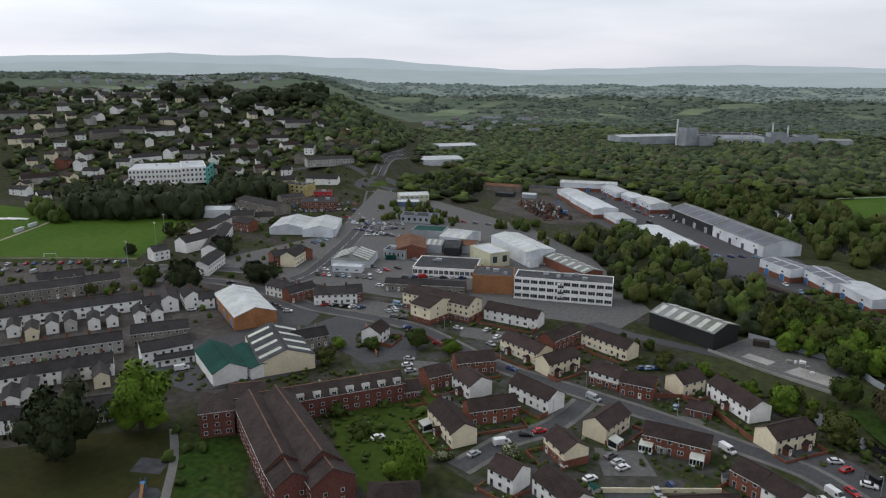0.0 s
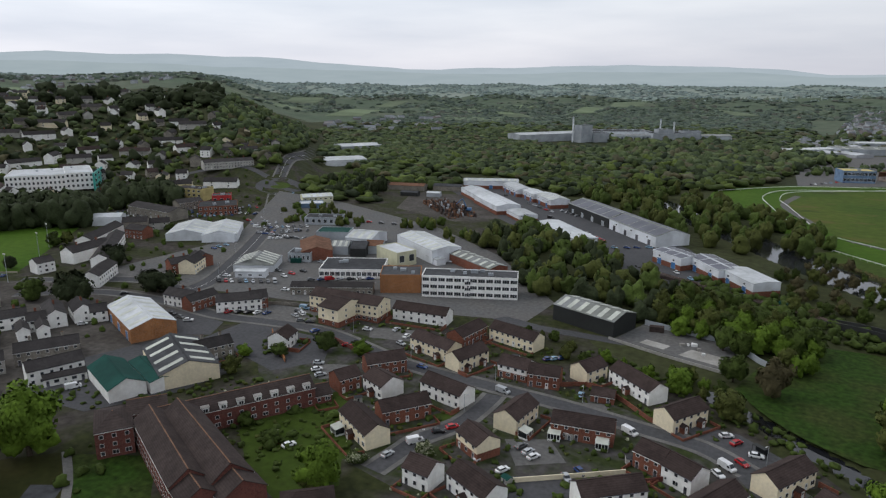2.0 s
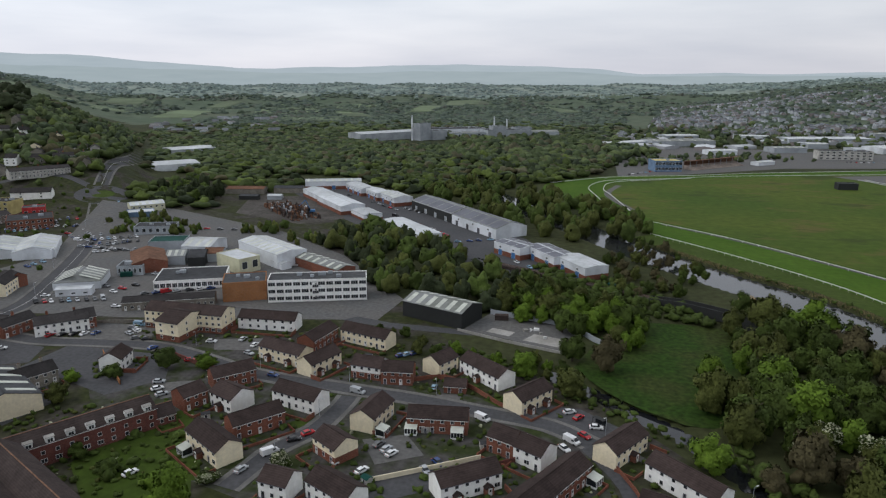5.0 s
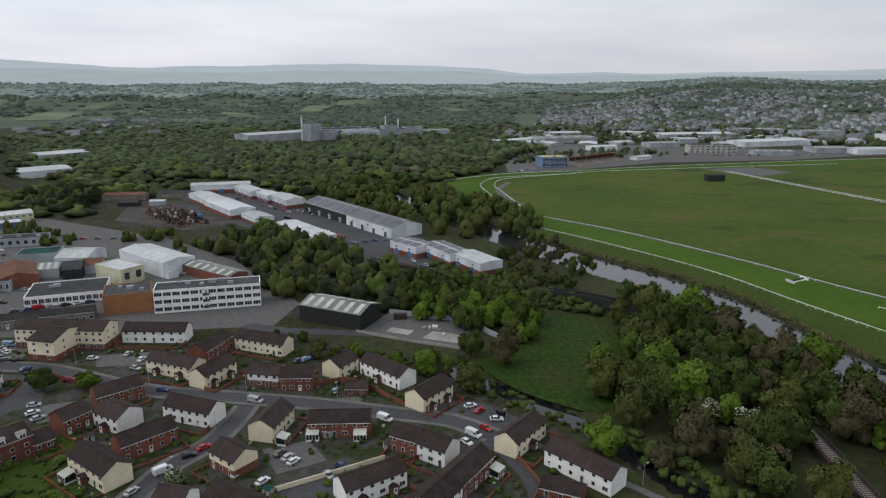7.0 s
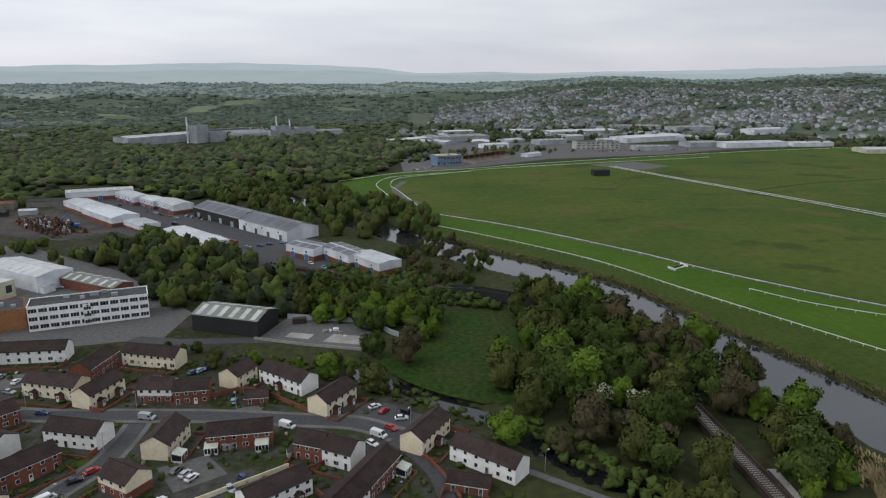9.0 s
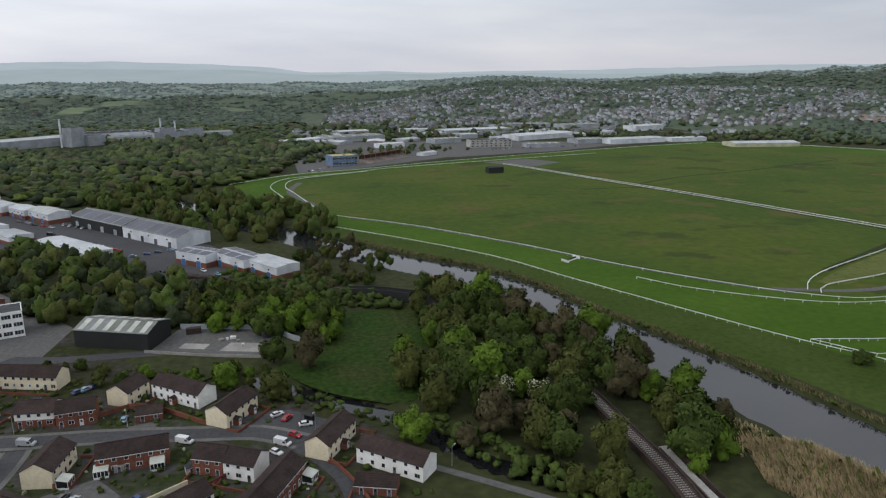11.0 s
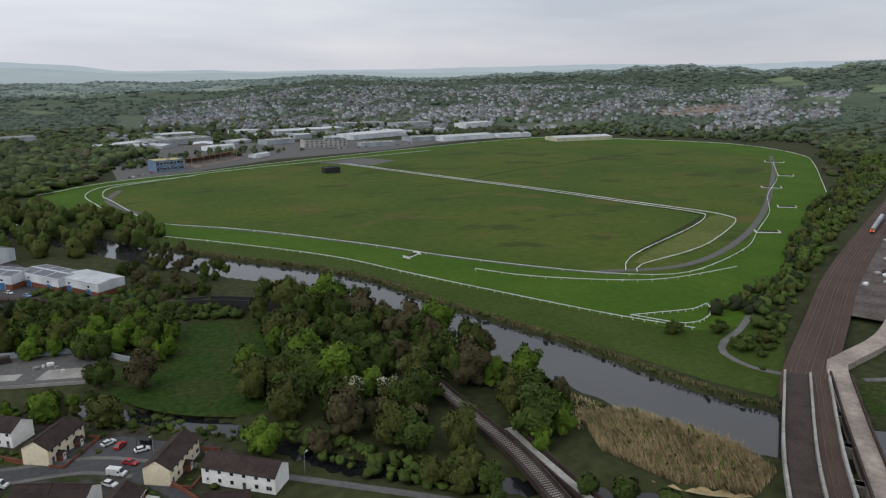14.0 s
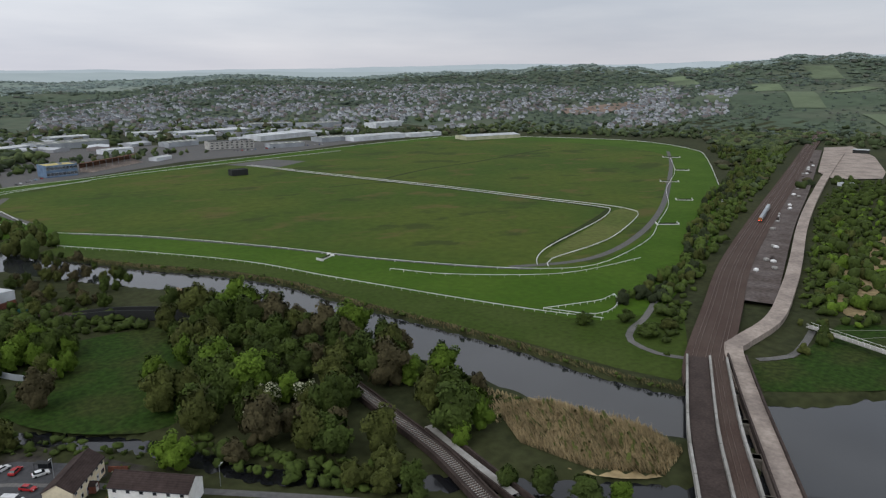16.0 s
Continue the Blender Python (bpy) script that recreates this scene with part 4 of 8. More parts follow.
# ---- brick retirement flats ----
house(-146.3, 146.4, 57.4, 47.6, 11, 6.6, bays=13, dormers=9, label='long dark brick retirement flats with plum tiled roof', name='retirement_flats', roof='plum_tile', wall='dark_brick', group='retirement flats', door_every=0, gable_win=True)
house(-130.7, 168.3, 52.9, 5.7, 8, 3, bays=2, label='low brick link with plum tiled roof', name='retirement_flats', roof='plum_tile', wall='dark_brick', group='retirement flats', door_every=0, gable_win=True)
house(-165.9, 117.4, 52.5, 9.9, 15, 8.2, bays=3, hip=5, label='brick flats wing with hipped tiled roof', name='retirement_flats', roof='plum_tile', wall='dark_brick', group='retirement flats', door_every=0, gable_win=True)
house(-164.2, 128.0, 49.8, 11.0, 10, 8.2, bays=3, label='brick link between wings with tiled roof', name='retirement_flats', roof='plum_tile', wall='dark_brick', group='retirement flats', door_every=0, gable_win=True)
house(-133.3, 119.8, -26.1, 43.0, 11, 8, name='retirement_flats', roof='plum_tile', wall='dark_brick', group='retirement flats', door_every=0, gable_win=True, label='brick flats wing with steep plum tiled roof', rise=4.3)
house(-140.1, 114.1, -28.1, 40.6, 9.5, 8, name='retirement_flats', roof='plum_tile', wall='dark_brick', group='retirement flats', door_every=0, gable_win=True, label='brick flats wing with steep plum tiled roof', rise=3.5)
house(-112.8, 110.2, -24.7, 11.0, 11.5, 7.2, name='retirement_flats', roof='plum_tile', wall='dark_brick', group='retirement flats', door_every=0, gable_win=True, label='brick flats wing with steep plum tiled roof', rise=3.5)
house(-119.6, 103.6, -25.4, 10.0, 9.5, 7.2, name='retirement_flats', roof='plum_tile', wall='dark_brick', group='retirement flats', door_every=0, gable_win=True, label='brick flats wing with steep plum tiled roof', rise=3.0)

# ---- terraces and streets ----
house(-258.8, 111.4, 60.4, 52.2, 8, 5.4, wall='grey_render', bays=18, chim=7, roof='slate', group='terraces')
house(-241.3, 99.6, 59.4, 48.6, 8, 5.2, wall='white_render', bays=17, chim=7, roof='slate', group='terraces')
house(-300.4, 136.3, 62.7, 69.5, 8, 5.4, wall='white_render', bays=18, chim=8, roof='slate', group='terraces')
house(-338.2, 141.5, 63.9, 47.8, 9, 6, wall='stone_wall', bays=14, chim=6, roof='slate', group='terraces')
house(-324.0, 169.8, 69.7, 15.4, 9, 6.5, wall='stone_wall', bays=5, chim=2, roof='slate', group='terraces')
house(-348.7, 162.2, 63.7, 21.1, 10, 5.5, wall='stone_wall', bays=6, chim=2, roof='slate', group='terraces')
house(-243.1, 148.7, 56.0, 21.6, 9, 5.2, wall='stone_wall', bays=7, chim=2, roof='slate', group='terraces')
house(-224.1, 138.4, 66.8, 18.0, 8, 5.8, wall='white_render', bays=6, roof='slate', group='terraces', door_every=0)
house(-217.8, 137.8, 60.8, 13.6, 4, 3, wall='white_render', bays=5, roof='slate', group='terraces', rise=1.0)
house(-275.6, 165.6, 60.4, 7.5, 8, 5.2, wall='white_render', chim=1, roof='slate', group='terraces')
house(-277.5, 174.7, -28.6, 19.0, 8, 5.5, wall='white_render', roof='slate', group='terraces', chim=1, gable_win=True, rise=2.5)
house(-271.4, 183.3, -26.1, 13.9, 8, 5.5, wall='white_render', roof='slate', group='terraces', chim=1, gable_win=True, rise=2.5)
house(-262.6, 185.2, 56.7, 6.9, 8, 5, wall='white_render', roof='slate', group='terraces', chim=1)
outrigger(-298.0, 117.3, 62.7, 4.6, 11, 4.4, 'white_render')
outrigger(-288.5, 120.0, 62.7, 4.6, 11, 4.4, 'cream')
outrigger(-289.3, 128.5, 62.7, 4.6, 11, 4.4, 'white_render')
outrigger(-285.9, 134.3, 62.7, 4.6, 11, 4.4, 'grey_render')
outrigger(-279.4, 140.8, 62.7, 4.6, 11, 4.4, 'white_render')
outrigger(-276.6, 147.2, 62.7, 4.6, 11, 4.4, 'white_render')
outrigger(-271.7, 157.0, 62.7, 4.6, 11, 4.4, 'white_render')
outrigger(-267.7, 162.7, 62.7, 4.6, 11, 4.4, 'white_render')
outrigger(-230.6, 86.9, 62.7, 5, 11, 4.4, 'white_render')
outrigger(-232.4, 93.3, 62.7, 5, 11, 4.4, 'white_render')
outrigger(-226.6, 104.0, 62.7, 5, 11, 4.4, 'cream')
outrigger(-224.1, 113.1, 62.7, 5, 11, 4.4, 'cream')
house(-218.0, 76.7, 45.5, 11.8, 8, 5, wall='white_render', roof='slate', group='terraces', chim=2)
house(-210.6, 81.6, 45.8, 3.8, 8, 5, wall='stone_wall', roof='slate', group='terraces', chim=1)
house(-205.6, 90.5, 56.2, 18.1, 8, 5, wall='stone_wall', roof='slate', group='terraces', chim=4)
house(-199.6, 99.2, 53.7, 2.4, 8, 5, wall='yellow_render', roof='slate', group='terraces', bays=2)
house(-197.9, 101.5, 55.1, 3.3, 8, 5, wall='blue_render', roof='slate', group='terraces', bays=2)
house(-245.5, 217.0, 2.8, 16.6, 8, 5.2, wall='white_render', roof='slate', group='street houses', chim=1)
house(-236.0, 218.2, 81.3, 14.9, 7, 5, wall='red_brick', roof='slate', group='street houses', chim=1)
house(-218.9, 225.2, 43.2, 20.1, 9, 5.2, wall='white_render', roof='slate', group='street houses', chim=2)
house(-212.7, 231.2, 49.8, 7.5, 7, 5.2, wall='red_brick', roof='slate', group='street houses', rise=2.8)
house(-171.7, 199.0, 102.9, 9.6, 8, 5, wall='white_render', label='small white gabled house with brown roof', group='street houses')
house(-189.1, 178.6, 64.1, 13.8, 8, 5, wall='stone_wall', roof='slate', group='street houses', chim=2)

# houses by the pitch
house(-355.6, 221.3, 80.9, 9.3, 9, 6, wall='white_render', roof='slate', group='pitch houses')
house(-313.8, 224.7, 122.9, 26.2, 9, 6, wall='white_render', roof='slate', group='pitch houses')
house(-360.0, 251.5, -84.6, 27.2, 10, 6.5, wall='white_render', roof='slate', group='pitch houses', chim=2, rise=3.0)
house(-353.7, 261.4, 133.8, 65.4, 9, 6.5, wall='white_render', roof='slate', group='pitch houses')
house(-388.0, 281.9, -62.1, 45.0, 10, 6.5, wall='white_render', roof='slate', group='pitch houses', rise=2.5)
house(-377.0, 302.0, 6.1, 14.7, 9, 6, wall='red_brick', roof='slate', group='pitch houses')
house(-290.1, 255.7, 68.4, 11.6, 9, 6, wall='red_brick', roof='slate', group='pitch houses', chim=2)
house(-286.7, 262.7, 113.5, 19.7, 9, 6, wall='cream', roof='slate', group='pitch houses')
house(-289.8, 270.7, -10.8, 10.4, 9, 5.5, wall='red_brick', roof='slate', group='pitch houses')

# ---- works and sheds ----
shed(-239.3, 188.0, -24.6, 37.1, 18, 6, wall='orange_brick', roof='metal_roof', lights=5, label='brick workshop with pale metal roof', doors=3, rise=3)
shed(-198.5, 143.6, -22.5, 25.0, 12, 4.5, wall='white_render', roof='green_roof', label='white hall with green metal roof', lights=0, rise=2.9)
shed(-192.0, 152.6, -22.5, 23.0, 8, 4.2, wall='white_render', roof='green_roof', label='low hall with green metal roof', lights=0, rise=1.0)
shed(-190.0, 163.8, -30.1, 30.4, 20, 5.5, wall='cream', roof='felt_roof', lights=4, label='cream hall with dark roof and rooflights', rise=3.5)
block(-133.1, 293.5, 20.3, 46.4, 13, 10.5, wall='white_render', floors=3, bays=12, ribbon=True, label='white three-storey office block with ribbon windows', units=5)
block(-127.9, 291.0, 25.3, 13.6, 4, 9, wall='white_render', floors=3, bays=4, ribbon=True, label='white projecting stair bay of the office', units=0)
block(-168.3, 286.6, 26.9, 20.1, 17, 9, wall='orange_brick', floors=0, bays=0, label='plain orange-brown brick block with flat roof', units=3, name='works_block')
block(-205.6, 299.6, 24.9, 34.0, 24, 4.5, wall='white_render', floors=1, bays=12, ribbon=True, label='low white works with dark flat roof', units=2, name='works_block')
house(-194.8, 264.7, 26.3, 40.3, 9, 4, wall='stone_wall', roof='slate', rise=1.4, label='long low stone shed with slate roof', group='sheds', name='store_shed')
block(-196.4, 328.9, 63.2, 13.1, 22, 8, wall='clad_cream', roof='metal_roof', floors=1, bays=2, label='cream metal-clad block with white flat roof', units=0, name='works_block')
shed(-188.8, 353.7, -33.6, 45.6, 19, 8, wall='clad_white', roof='metal_roof', lights=8, label='large pale metal-clad warehouse')
shed(-174.6, 336.9, -30.8, 10.9, 6, 3.5, wall='clad_white', roof='metal_roof', rise=0.6)
shed(-149.0, 337.8, -30.5, 38.9, 12, 5, wall='red_brick', roof='fibre_roof', lights=6, label='long shed with mossy grey roof and rooflights')
shed(-235.4, 357.4, 7.5, 17.9, 24, 6, wall='clad_white', roof='metal_roof', lights=3, rise=2.5, label='white hall with yellowed rooflights')
shed(-237.0, 332.9, 21.6, 10.5, 14, 5, wall='clad_grey', roof='fibre_roof', rise=2.2, lights=3)
shed(-224.7, 334.6, 21.6, 9.1, 16, 5, wall='black_clad', roof='felt_roof', rise=2.6, label='dark arched workshop with felt roof')
shed(-219.5, 343.1, 21.6, 10.0, 12, 5, wall='clad_grey', roof='rust_roof', rise=2.0, label='grey shed with rusty roof')
block(-263.2, 362.4, 21.7, 21.4, 16, 5, wall='clad_grey', roof='green_roof', floors=0, bays=0, units=0, label='flat shed with blue-green roof', name='works_block')
shed(-247.7, 321.2, -50.9, 30.0, 18, 5.5, wall='red_brick', roof='rust_roof', label='brick workshop with brown roof', rise=2.5)
block(-247.3, 307.3, 21.5, 13.1, 12, 5, wall='clad_grey', floors=1, bays=5, units=1, label='grey flat-roofed works office', name='works_block')
block(-296.7, 396.3, 21.8, 26.2, 14, 5, wall='clad_grey', floors=1, bays=6, units=2, label='grey flat-roofed showroom beside the yard', name='works_block')
shed(-258.7, 282.9, -62.9, 20.9, 22, 4, wall='clad_white', roof='fibre_roof', lights=5, hip=5, label='white hipped garage hall with rooflights', rise=3.5)
shed(-249.5, 267.4, 24.9, 16.3, 6, 3.4, wall='clad_white', roof='metal_roof', rise=0.6, doors=3, door_mat='clad_white')
shed(-352.0, 322.5, -56.2, 34.0, 24, 4.6, wall='clad_white', roof='metal_roof', lights=4, label='large pale blue-grey warehouse', rise=2.8)
shed(-332.0, 331.5, -53.1, 38.0, 22, 4.6, wall='clad_white', roof='metal_roof', lights=4, label='large white warehouse with canopy', rise=2.8)
block(-322.1, 317.6, 25.7, 20.7, 5, 5, wall='clad_white', roof='metal_roof', floors=0, bays=0, units=0, label='white canopy building with pale roof', name='canopy_block')
block(-394.2, 390.5, 43.7, 28.7, 26, 6.5, wall='red_brick', floors=2, bays=8, units=2, label='red brick showroom with flat roof', name='showroom')
block(-405.7, 406.6, 41.3, 14.7, 12, 10, wall='red_panel', floors=1, bays=3, units=1, label='bright red panelled showroom front', name='showroom')
block(-448.8, 417.1, 6.9, 30.0, 16, 10, wall='yellow_render', roof='slate', floors=3, bays=6, units=3, label='yellow stone three-storey building with slate mansard', name='mansard_building')
house(-421.2, 355.6, -6.0, 50.1, 16, 7, wall='stone_wall', roof='slate', bays=8, label='grey stone hall with slate roof', name='stone_hall', group='halls')
house(-425.6, 389.3, 69.5, 19.8, 12, 6, wall='stone_wall', roof='slate', group='halls')
shed(-431.6, 320.7, 36.5, 21.4, 14, 6, wall='clad_white', roof='metal_roof')
shed(-351.6, 459.6, 46.5, 24.9, 16, 6, wall='clad_cream', roof='metal_roof', lights=5, wins=6)
block(-342.1, 440.1, 36.3, 19.0, 14, 4, wall='blue_render', roof='metal_roof', floors=0, bays=0, units=0, label='small shop with blue fascia', name='shop')
house(-482.0, 493.8, 57.3, 46.8, 14, 6, wall='grey_render', roof='slate', group='street houses', chim=3, name='inn')
shed(-481.0, 682.1, 48.2, 49.4, 40, 7, wall='clad_white', roof='metal_roof', label='large pale retail shed with red sign')
shed(-557.6, 828.3, 54.3, 59.7, 40, 7, wall='clad_grey', roof='metal_roof', label='large grey retail shed')

# ---- scrap yard sheds ----
shed(-318.0, 556.0, 12.0, 34.0, 13, 4.5, wall='stone_wall', roof='rust_roof', rise=1.6, lights=0, label='low scrap yard shed with rusty brown roof')
shed(-283.0, 570.0, 12.0, 26.0, 12, 4.5, wall='stone_wall', roof='felt_roof', rise=1.4, lights=0, label='dark low scrap yard shed with felt roof')
shed(-279.0, 534.0, 15.0, 12.0, 8, 3.4, wall='clad_grey', roof='metal_roof', rise=0.8, label='small pale cabin in the scrap yard')
shed(-300.0, 528.0, 10.0, 16.0, 8, 3.2, wall='black_clad', roof='felt_roof', rise=0.9, label='dark scrap yard store with flat felt roof')
shed(-256.0, 572.0, -50.0, 14.0, 7, 3.6, wall='clad_cream', roof='fibre_roof', rise=1.2, label='small cream store at the scrap yard gate')

# ---- trading estate across the river ----
shed(-253.0, 602.0, 22.0, 52.0, 15, 7.5, doors=1, rise=1.4, lights=9, label='long white trade unit with brick base and one blue door', lower='red_brick', wall='clad_white')
shed(-219.0, 584.0, -48.5, 38.0, 15, 6.5, doors=3, rise=1.5, lights=0, label='cream-roofed trade unit row with brick base', lower='red_brick', wall='clad_white', roof='metal_roof', wins=6)
shed(-193.5, 560.5, -48.5, 25.0, 14, 6.8, doors=2, rise=1.4, lights=0, label='white trade unit with brick base and pale roof', lower='red_brick', wall='clad_white', wins=4)
shed(-172.5, 543.0, -48.5, 31.0, 17, 7.0, doors=2, rise=1.8, lights=5, label='wide white trade unit with brick base and rooflights', lower='red_brick', wall='clad_white', wins=3)
shed(-242.0, 546.0, -47.0, 40.0, 18, 6.2, doors=0, rise=1.6, lights=0, label='pale blue-grey trade unit with brick base', lower='red_brick', wall='clad_white')
shed(-208.5, 508.5, -47.0, 54.0, 20, 6.8, doors=0, rise=1.8, lights=0, label='large white trade unit with brick base', lower='red_brick', wall='clad_white')
shed(-176.0, 480.0, -47.0, 25.0, 15, 4.6, rise=0.8, label='low white trade unit on brick base', lower='red_brick', wall='clad_white')
shed(-128.5, 437.5, -47.0, 58.0, 16, 5, rise=0.7, lights=0, label='pale flat trade unit behind trees', lower='red_brick', wall='clad_white')
shed(-122.0, 507.5, -46.5, 62.0, 25, 7.0, rise=3.6, wall='black_clad', roof='fibre_roof', lights=5, stripe='solar', label='long dark-fronted trade hall with solar roof', doors=4, door_mat='clad_grey')
shed(-80.0, 463.0, -46.5, 57.0, 25, 7.0, rise=3.6, wall='clad_white', roof='fibre_roof', lights=5, stripe='solar', label='long pale trade hall with solar roof', doors=4, door_mat='door_paint', wins=3)
shed(-51.3, 398.2, -39.6, 22.9, 15, 7, rise=0.8, doors=2, lights=3, stripe='solar', label='grey-white trade unit with brick base and blue doors', wins=2, lower='red_brick', wall='clad_white')
shed(-29.5, 386.8, -53.0, 30.6, 15, 7, rise=0.8, doors=2, lights=3, stripe='solar', label='grey-white trade unit with brick base and blue doors', wins=2, lower='red_brick', wall='clad_white')
shed(-11.3, 368.4, -53.0, 28.2, 15, 7, rise=0.8, doors=2, label='grey-white trade unit with brick base and blue doors', wins=2, lower='red_brick', wall='clad_white')
shed(-68.3, 281.0, -20.3, 31.1, 17, 7, rise=2.4, wall='black_clad', roof='fibre_roof', lights=6, label='black-clad barn with striped grey roof')

# ---- trees ----
def sphere_grid(level):
    """Directions and triangles of a round grid, finer with each level."""
    bm = bmesh.new()
    bmesh.ops.create_icosphere(bm, subdivisions=level, radius=1.0)
    v = np.array([q.co[:] for q in bm.verts])
    f = np.array([[q.index for q in g.verts] for g in bm.faces])
    bm.free()
    return v / np.linalg.norm(v, axis=1)[:, None], f


GRIDS = {k: sphere_grid(k) for k in (2, 3, 4)}


def crown_lobes(rng, count):
    """Overlapping round boughs of a crown one metre in radius, about its middle."""
    d = rng.normal(size=(count, 3))
    d /= np.linalg.norm(d, axis=1)[:, None]
    d[:, 2] = np.abs(d[:, 2]) * rng.choice([1, 1, -0.75, -0.75], count)
    small = min(1.0, 3.4 / math.sqrt(count))
    return d * rng.uniform(0.40, 0.80, count)[:, None], rng.uniform(0.26, 0.44, count) * small


def crown_reach(dirs, cen, rad):
    """How far the boughs reach in each direction."""
    b = dirs @ cen.T
    disc = b * b - np.sum(cen * cen, 1) + rad * rad
    t = np.where(disc > 0, b + np.sqrt(np.maximum(disc, 0)), 0.0)
    return np.maximum(t.max(1), 0.46)


def crown_mass(rng, level, lobes, ragged=0.05):
    """A closed lumpy crown, from z = 0 to z = 1, radius about one: corners and triangles."""
    dirs, f = GRIDS[level]
    cen, rad = crown_lobes(rng, lobes)
    p = dirs * (crown_reach(dirs, cen, rad) * (1 + rng.normal(0, ragged, len(dirs))))[:, None]
    keepers = (p[f][:, :, 2].max(1) > -0.55)
    f = f[keepers]
    used = np.unique(f)
    at = np.zeros(len(p), int)
    at[used] = np.arange(len(used))
    p = p[used]
    p[:, 2] = (p[:, 2] + 0.62) / 1.6
    return p, at[f], (cen, rad)


def crown_leaves(rng, cen, rad, count, size):
    """Small tilted leaf sprays on and just outside the boughs, in the same box as crown_mass."""
    d = rng.normal(size=(count, 3))
    d /= np.linalg.norm(d, axis=1)[:, None]
    d[:, 2] = np.where(d[:, 2] < -0.35, -d[:, 2], d[:, 2])
    pts = d * (crown_reach(d, cen, rad) * rng.uniform(0.93, 1.13, count))[:, None]
    nrm = d + rng.normal(size=(count, 3)) * 0.5
    nrm /= np.linalg.norm(nrm, axis=1)[:, None]
    u = np.cross(nrm, rng.normal(size=(count, 3)))
    u /= np.linalg.norm(u, axis=1)[:, None]
    w = np.cross(nrm, u)
    q = size * rng.uniform(0.5, 1.3, count)[:, None]
    quad = np.stack([pts - u * q - w * q * 0.5, pts + u * q - w * q * 0.6, pts + u * q * 0.5 + w * q * 0.9, pts - u * q * 0.6 + w * q * 0.7], 1)
    quad[:, :, 2] = (quad[:, :, 2] + 0.62) / 1.6
    return quad


def mass_mesh(name, verts, tris, mats, index=None):
    """Smooth triangles from arrays."""
    me = bpy.data.meshes.new(name)
    me.vertices.add(len(verts))
    me.vertices.foreach_set("co", np.ascontiguousarray(verts, dtype=np.float32).ravel())
    me.loops.add(tris.size)
    me.loops.foreach_set("vertex_index", tris.ravel().astype(np.int32))
    me.polygons.add(len(tris))
    me.polygons.foreach_set("loop_start", np.arange(0, tris.size, 3, dtype=np.int32))
    for m in mats:
        me.materials.append(MATS[m])
    if index is not None:
        me.polygons.foreach_set("material_index", np.asarray(index, dtype=np.int32))
    me.polygons.foreach_set("use_smooth", np.ones(len(tris), dtype=bool))
    me.update(calc_edges=True)
    return me


def quads_mesh(name, quads, mats, index=None, normals=None):
    me = bpy.data.meshes.new(name)
    n = len(quads)
    me.vertices.add(4 * n)
    me.vertices.foreach_set("co", np.ascontiguousarray(quads, dtype=np.float32).ravel())
    me.loops.add(4 * n)
    me.loops.foreach_set("vertex_index", np.arange(4 * n, dtype=np.int32))
    me.polygons.add(n)
    me.polygons.foreach_set("loop_start", np.arange(0, 4 * n, 4, dtype=np.int32))
    for m in mats:
        me.materials.append(MATS[m])
    if index is not None:
        me.polygons.foreach_set("material_index", np.asarray(index, dtype=np.int32))
    me.update(calc_edges=True)
    if normals is not None:
        me.polygons.foreach_set("use_smooth", np.ones(n, dtype=bool))
        me.normals_split_custom_set_from_vertices(normals.reshape(-1, 3))
    return me


def round_normals(quads, centre):
    """Normals that point out of the crown, so that its leaves shade as one soft mass."""
    d = quads - centre
    d /= np.linalg.norm(d, axis=-1, keepdims=True) + 1e-9
    face = np.cross(quads[:, 1] - quads[:, 0], quads[:, 3] - quads[:, 0])
    face /= np.linalg.norm(face, axis=-1, keepdims=True) + 1e-9
    d = d * 0.9 + face[:, None, :] * 0.26 * np.sign(np.sum(face[:, None, :] * d, -1, keepdims=True))
    return d / np.linalg.norm(d, axis=-1, keepdims=True)


# clearings with fields between the far woods: x, y, half length, half width, heading from the north
FIELDS = []
r = random.Random(5)
for az, rad in ((-44, 1950), (-40, 2150), (-34, 1950), (-25, 2200), (-21, 1900), (-15, 2150), (-4, 2150), (-31, 2500), (-12, 2500), (-38, 2600)):
    FIELDS.append((rad * math.sin(radians(az)), rad * math.cos(radians(az)), r.uniform(100, 160), r.uniform(30, 62), az + r.uniform(-14, 14), "hazy_pale_field" if r.random() < 0.55 else "hazy_mid_field"))
for az, rad in ((51, 2250), (55, 2000), (58.5, 2250), (61, 1950), (64, 2200), (67.5, 1600), (52.5, 2600), (62, 2650), (69, 2200)):
    FIELDS.append((rad * math.sin(radians(az)), rad * math.cos(radians(az)), r.uniform(100, 150), r.uniform(25, 48), az + r.uniform(-20, 20), "hazy_pale_field" if r.random() < 0.35 else "hazy_mid_field"))
for fx, fy, fl, fw, fa, fm in FIELDS:
    c, s = math.cos(radians(fa)) , math.sin(radians(fa))
    KEEP_CLEAR.append((np.array([(fx - fl * s, fy - fl * c), (fx + fl * s, fy + fl * c)]), fw))
TREES = {}
KINDS = {"fresh": ("leaf_fresh", "bright fresh green broadleaf tree in spring leaf"), "mid": ("leaf_mid", "mid green broadleaf tree in full leaf"), "dark_leaf": ("leaf_dark", "dark green broadleaf tree in full leaf"),
         "dark": ("leaf_dark", "very dark evergreen tree with dense crown"), "olive": ("leaf_olive", "olive green tree in young leaf"), "brown": ("leaf_brown", "brownish half-bare tree in bud"), "blossom": ("leaf_mid", "green tree covered with white blossom")}


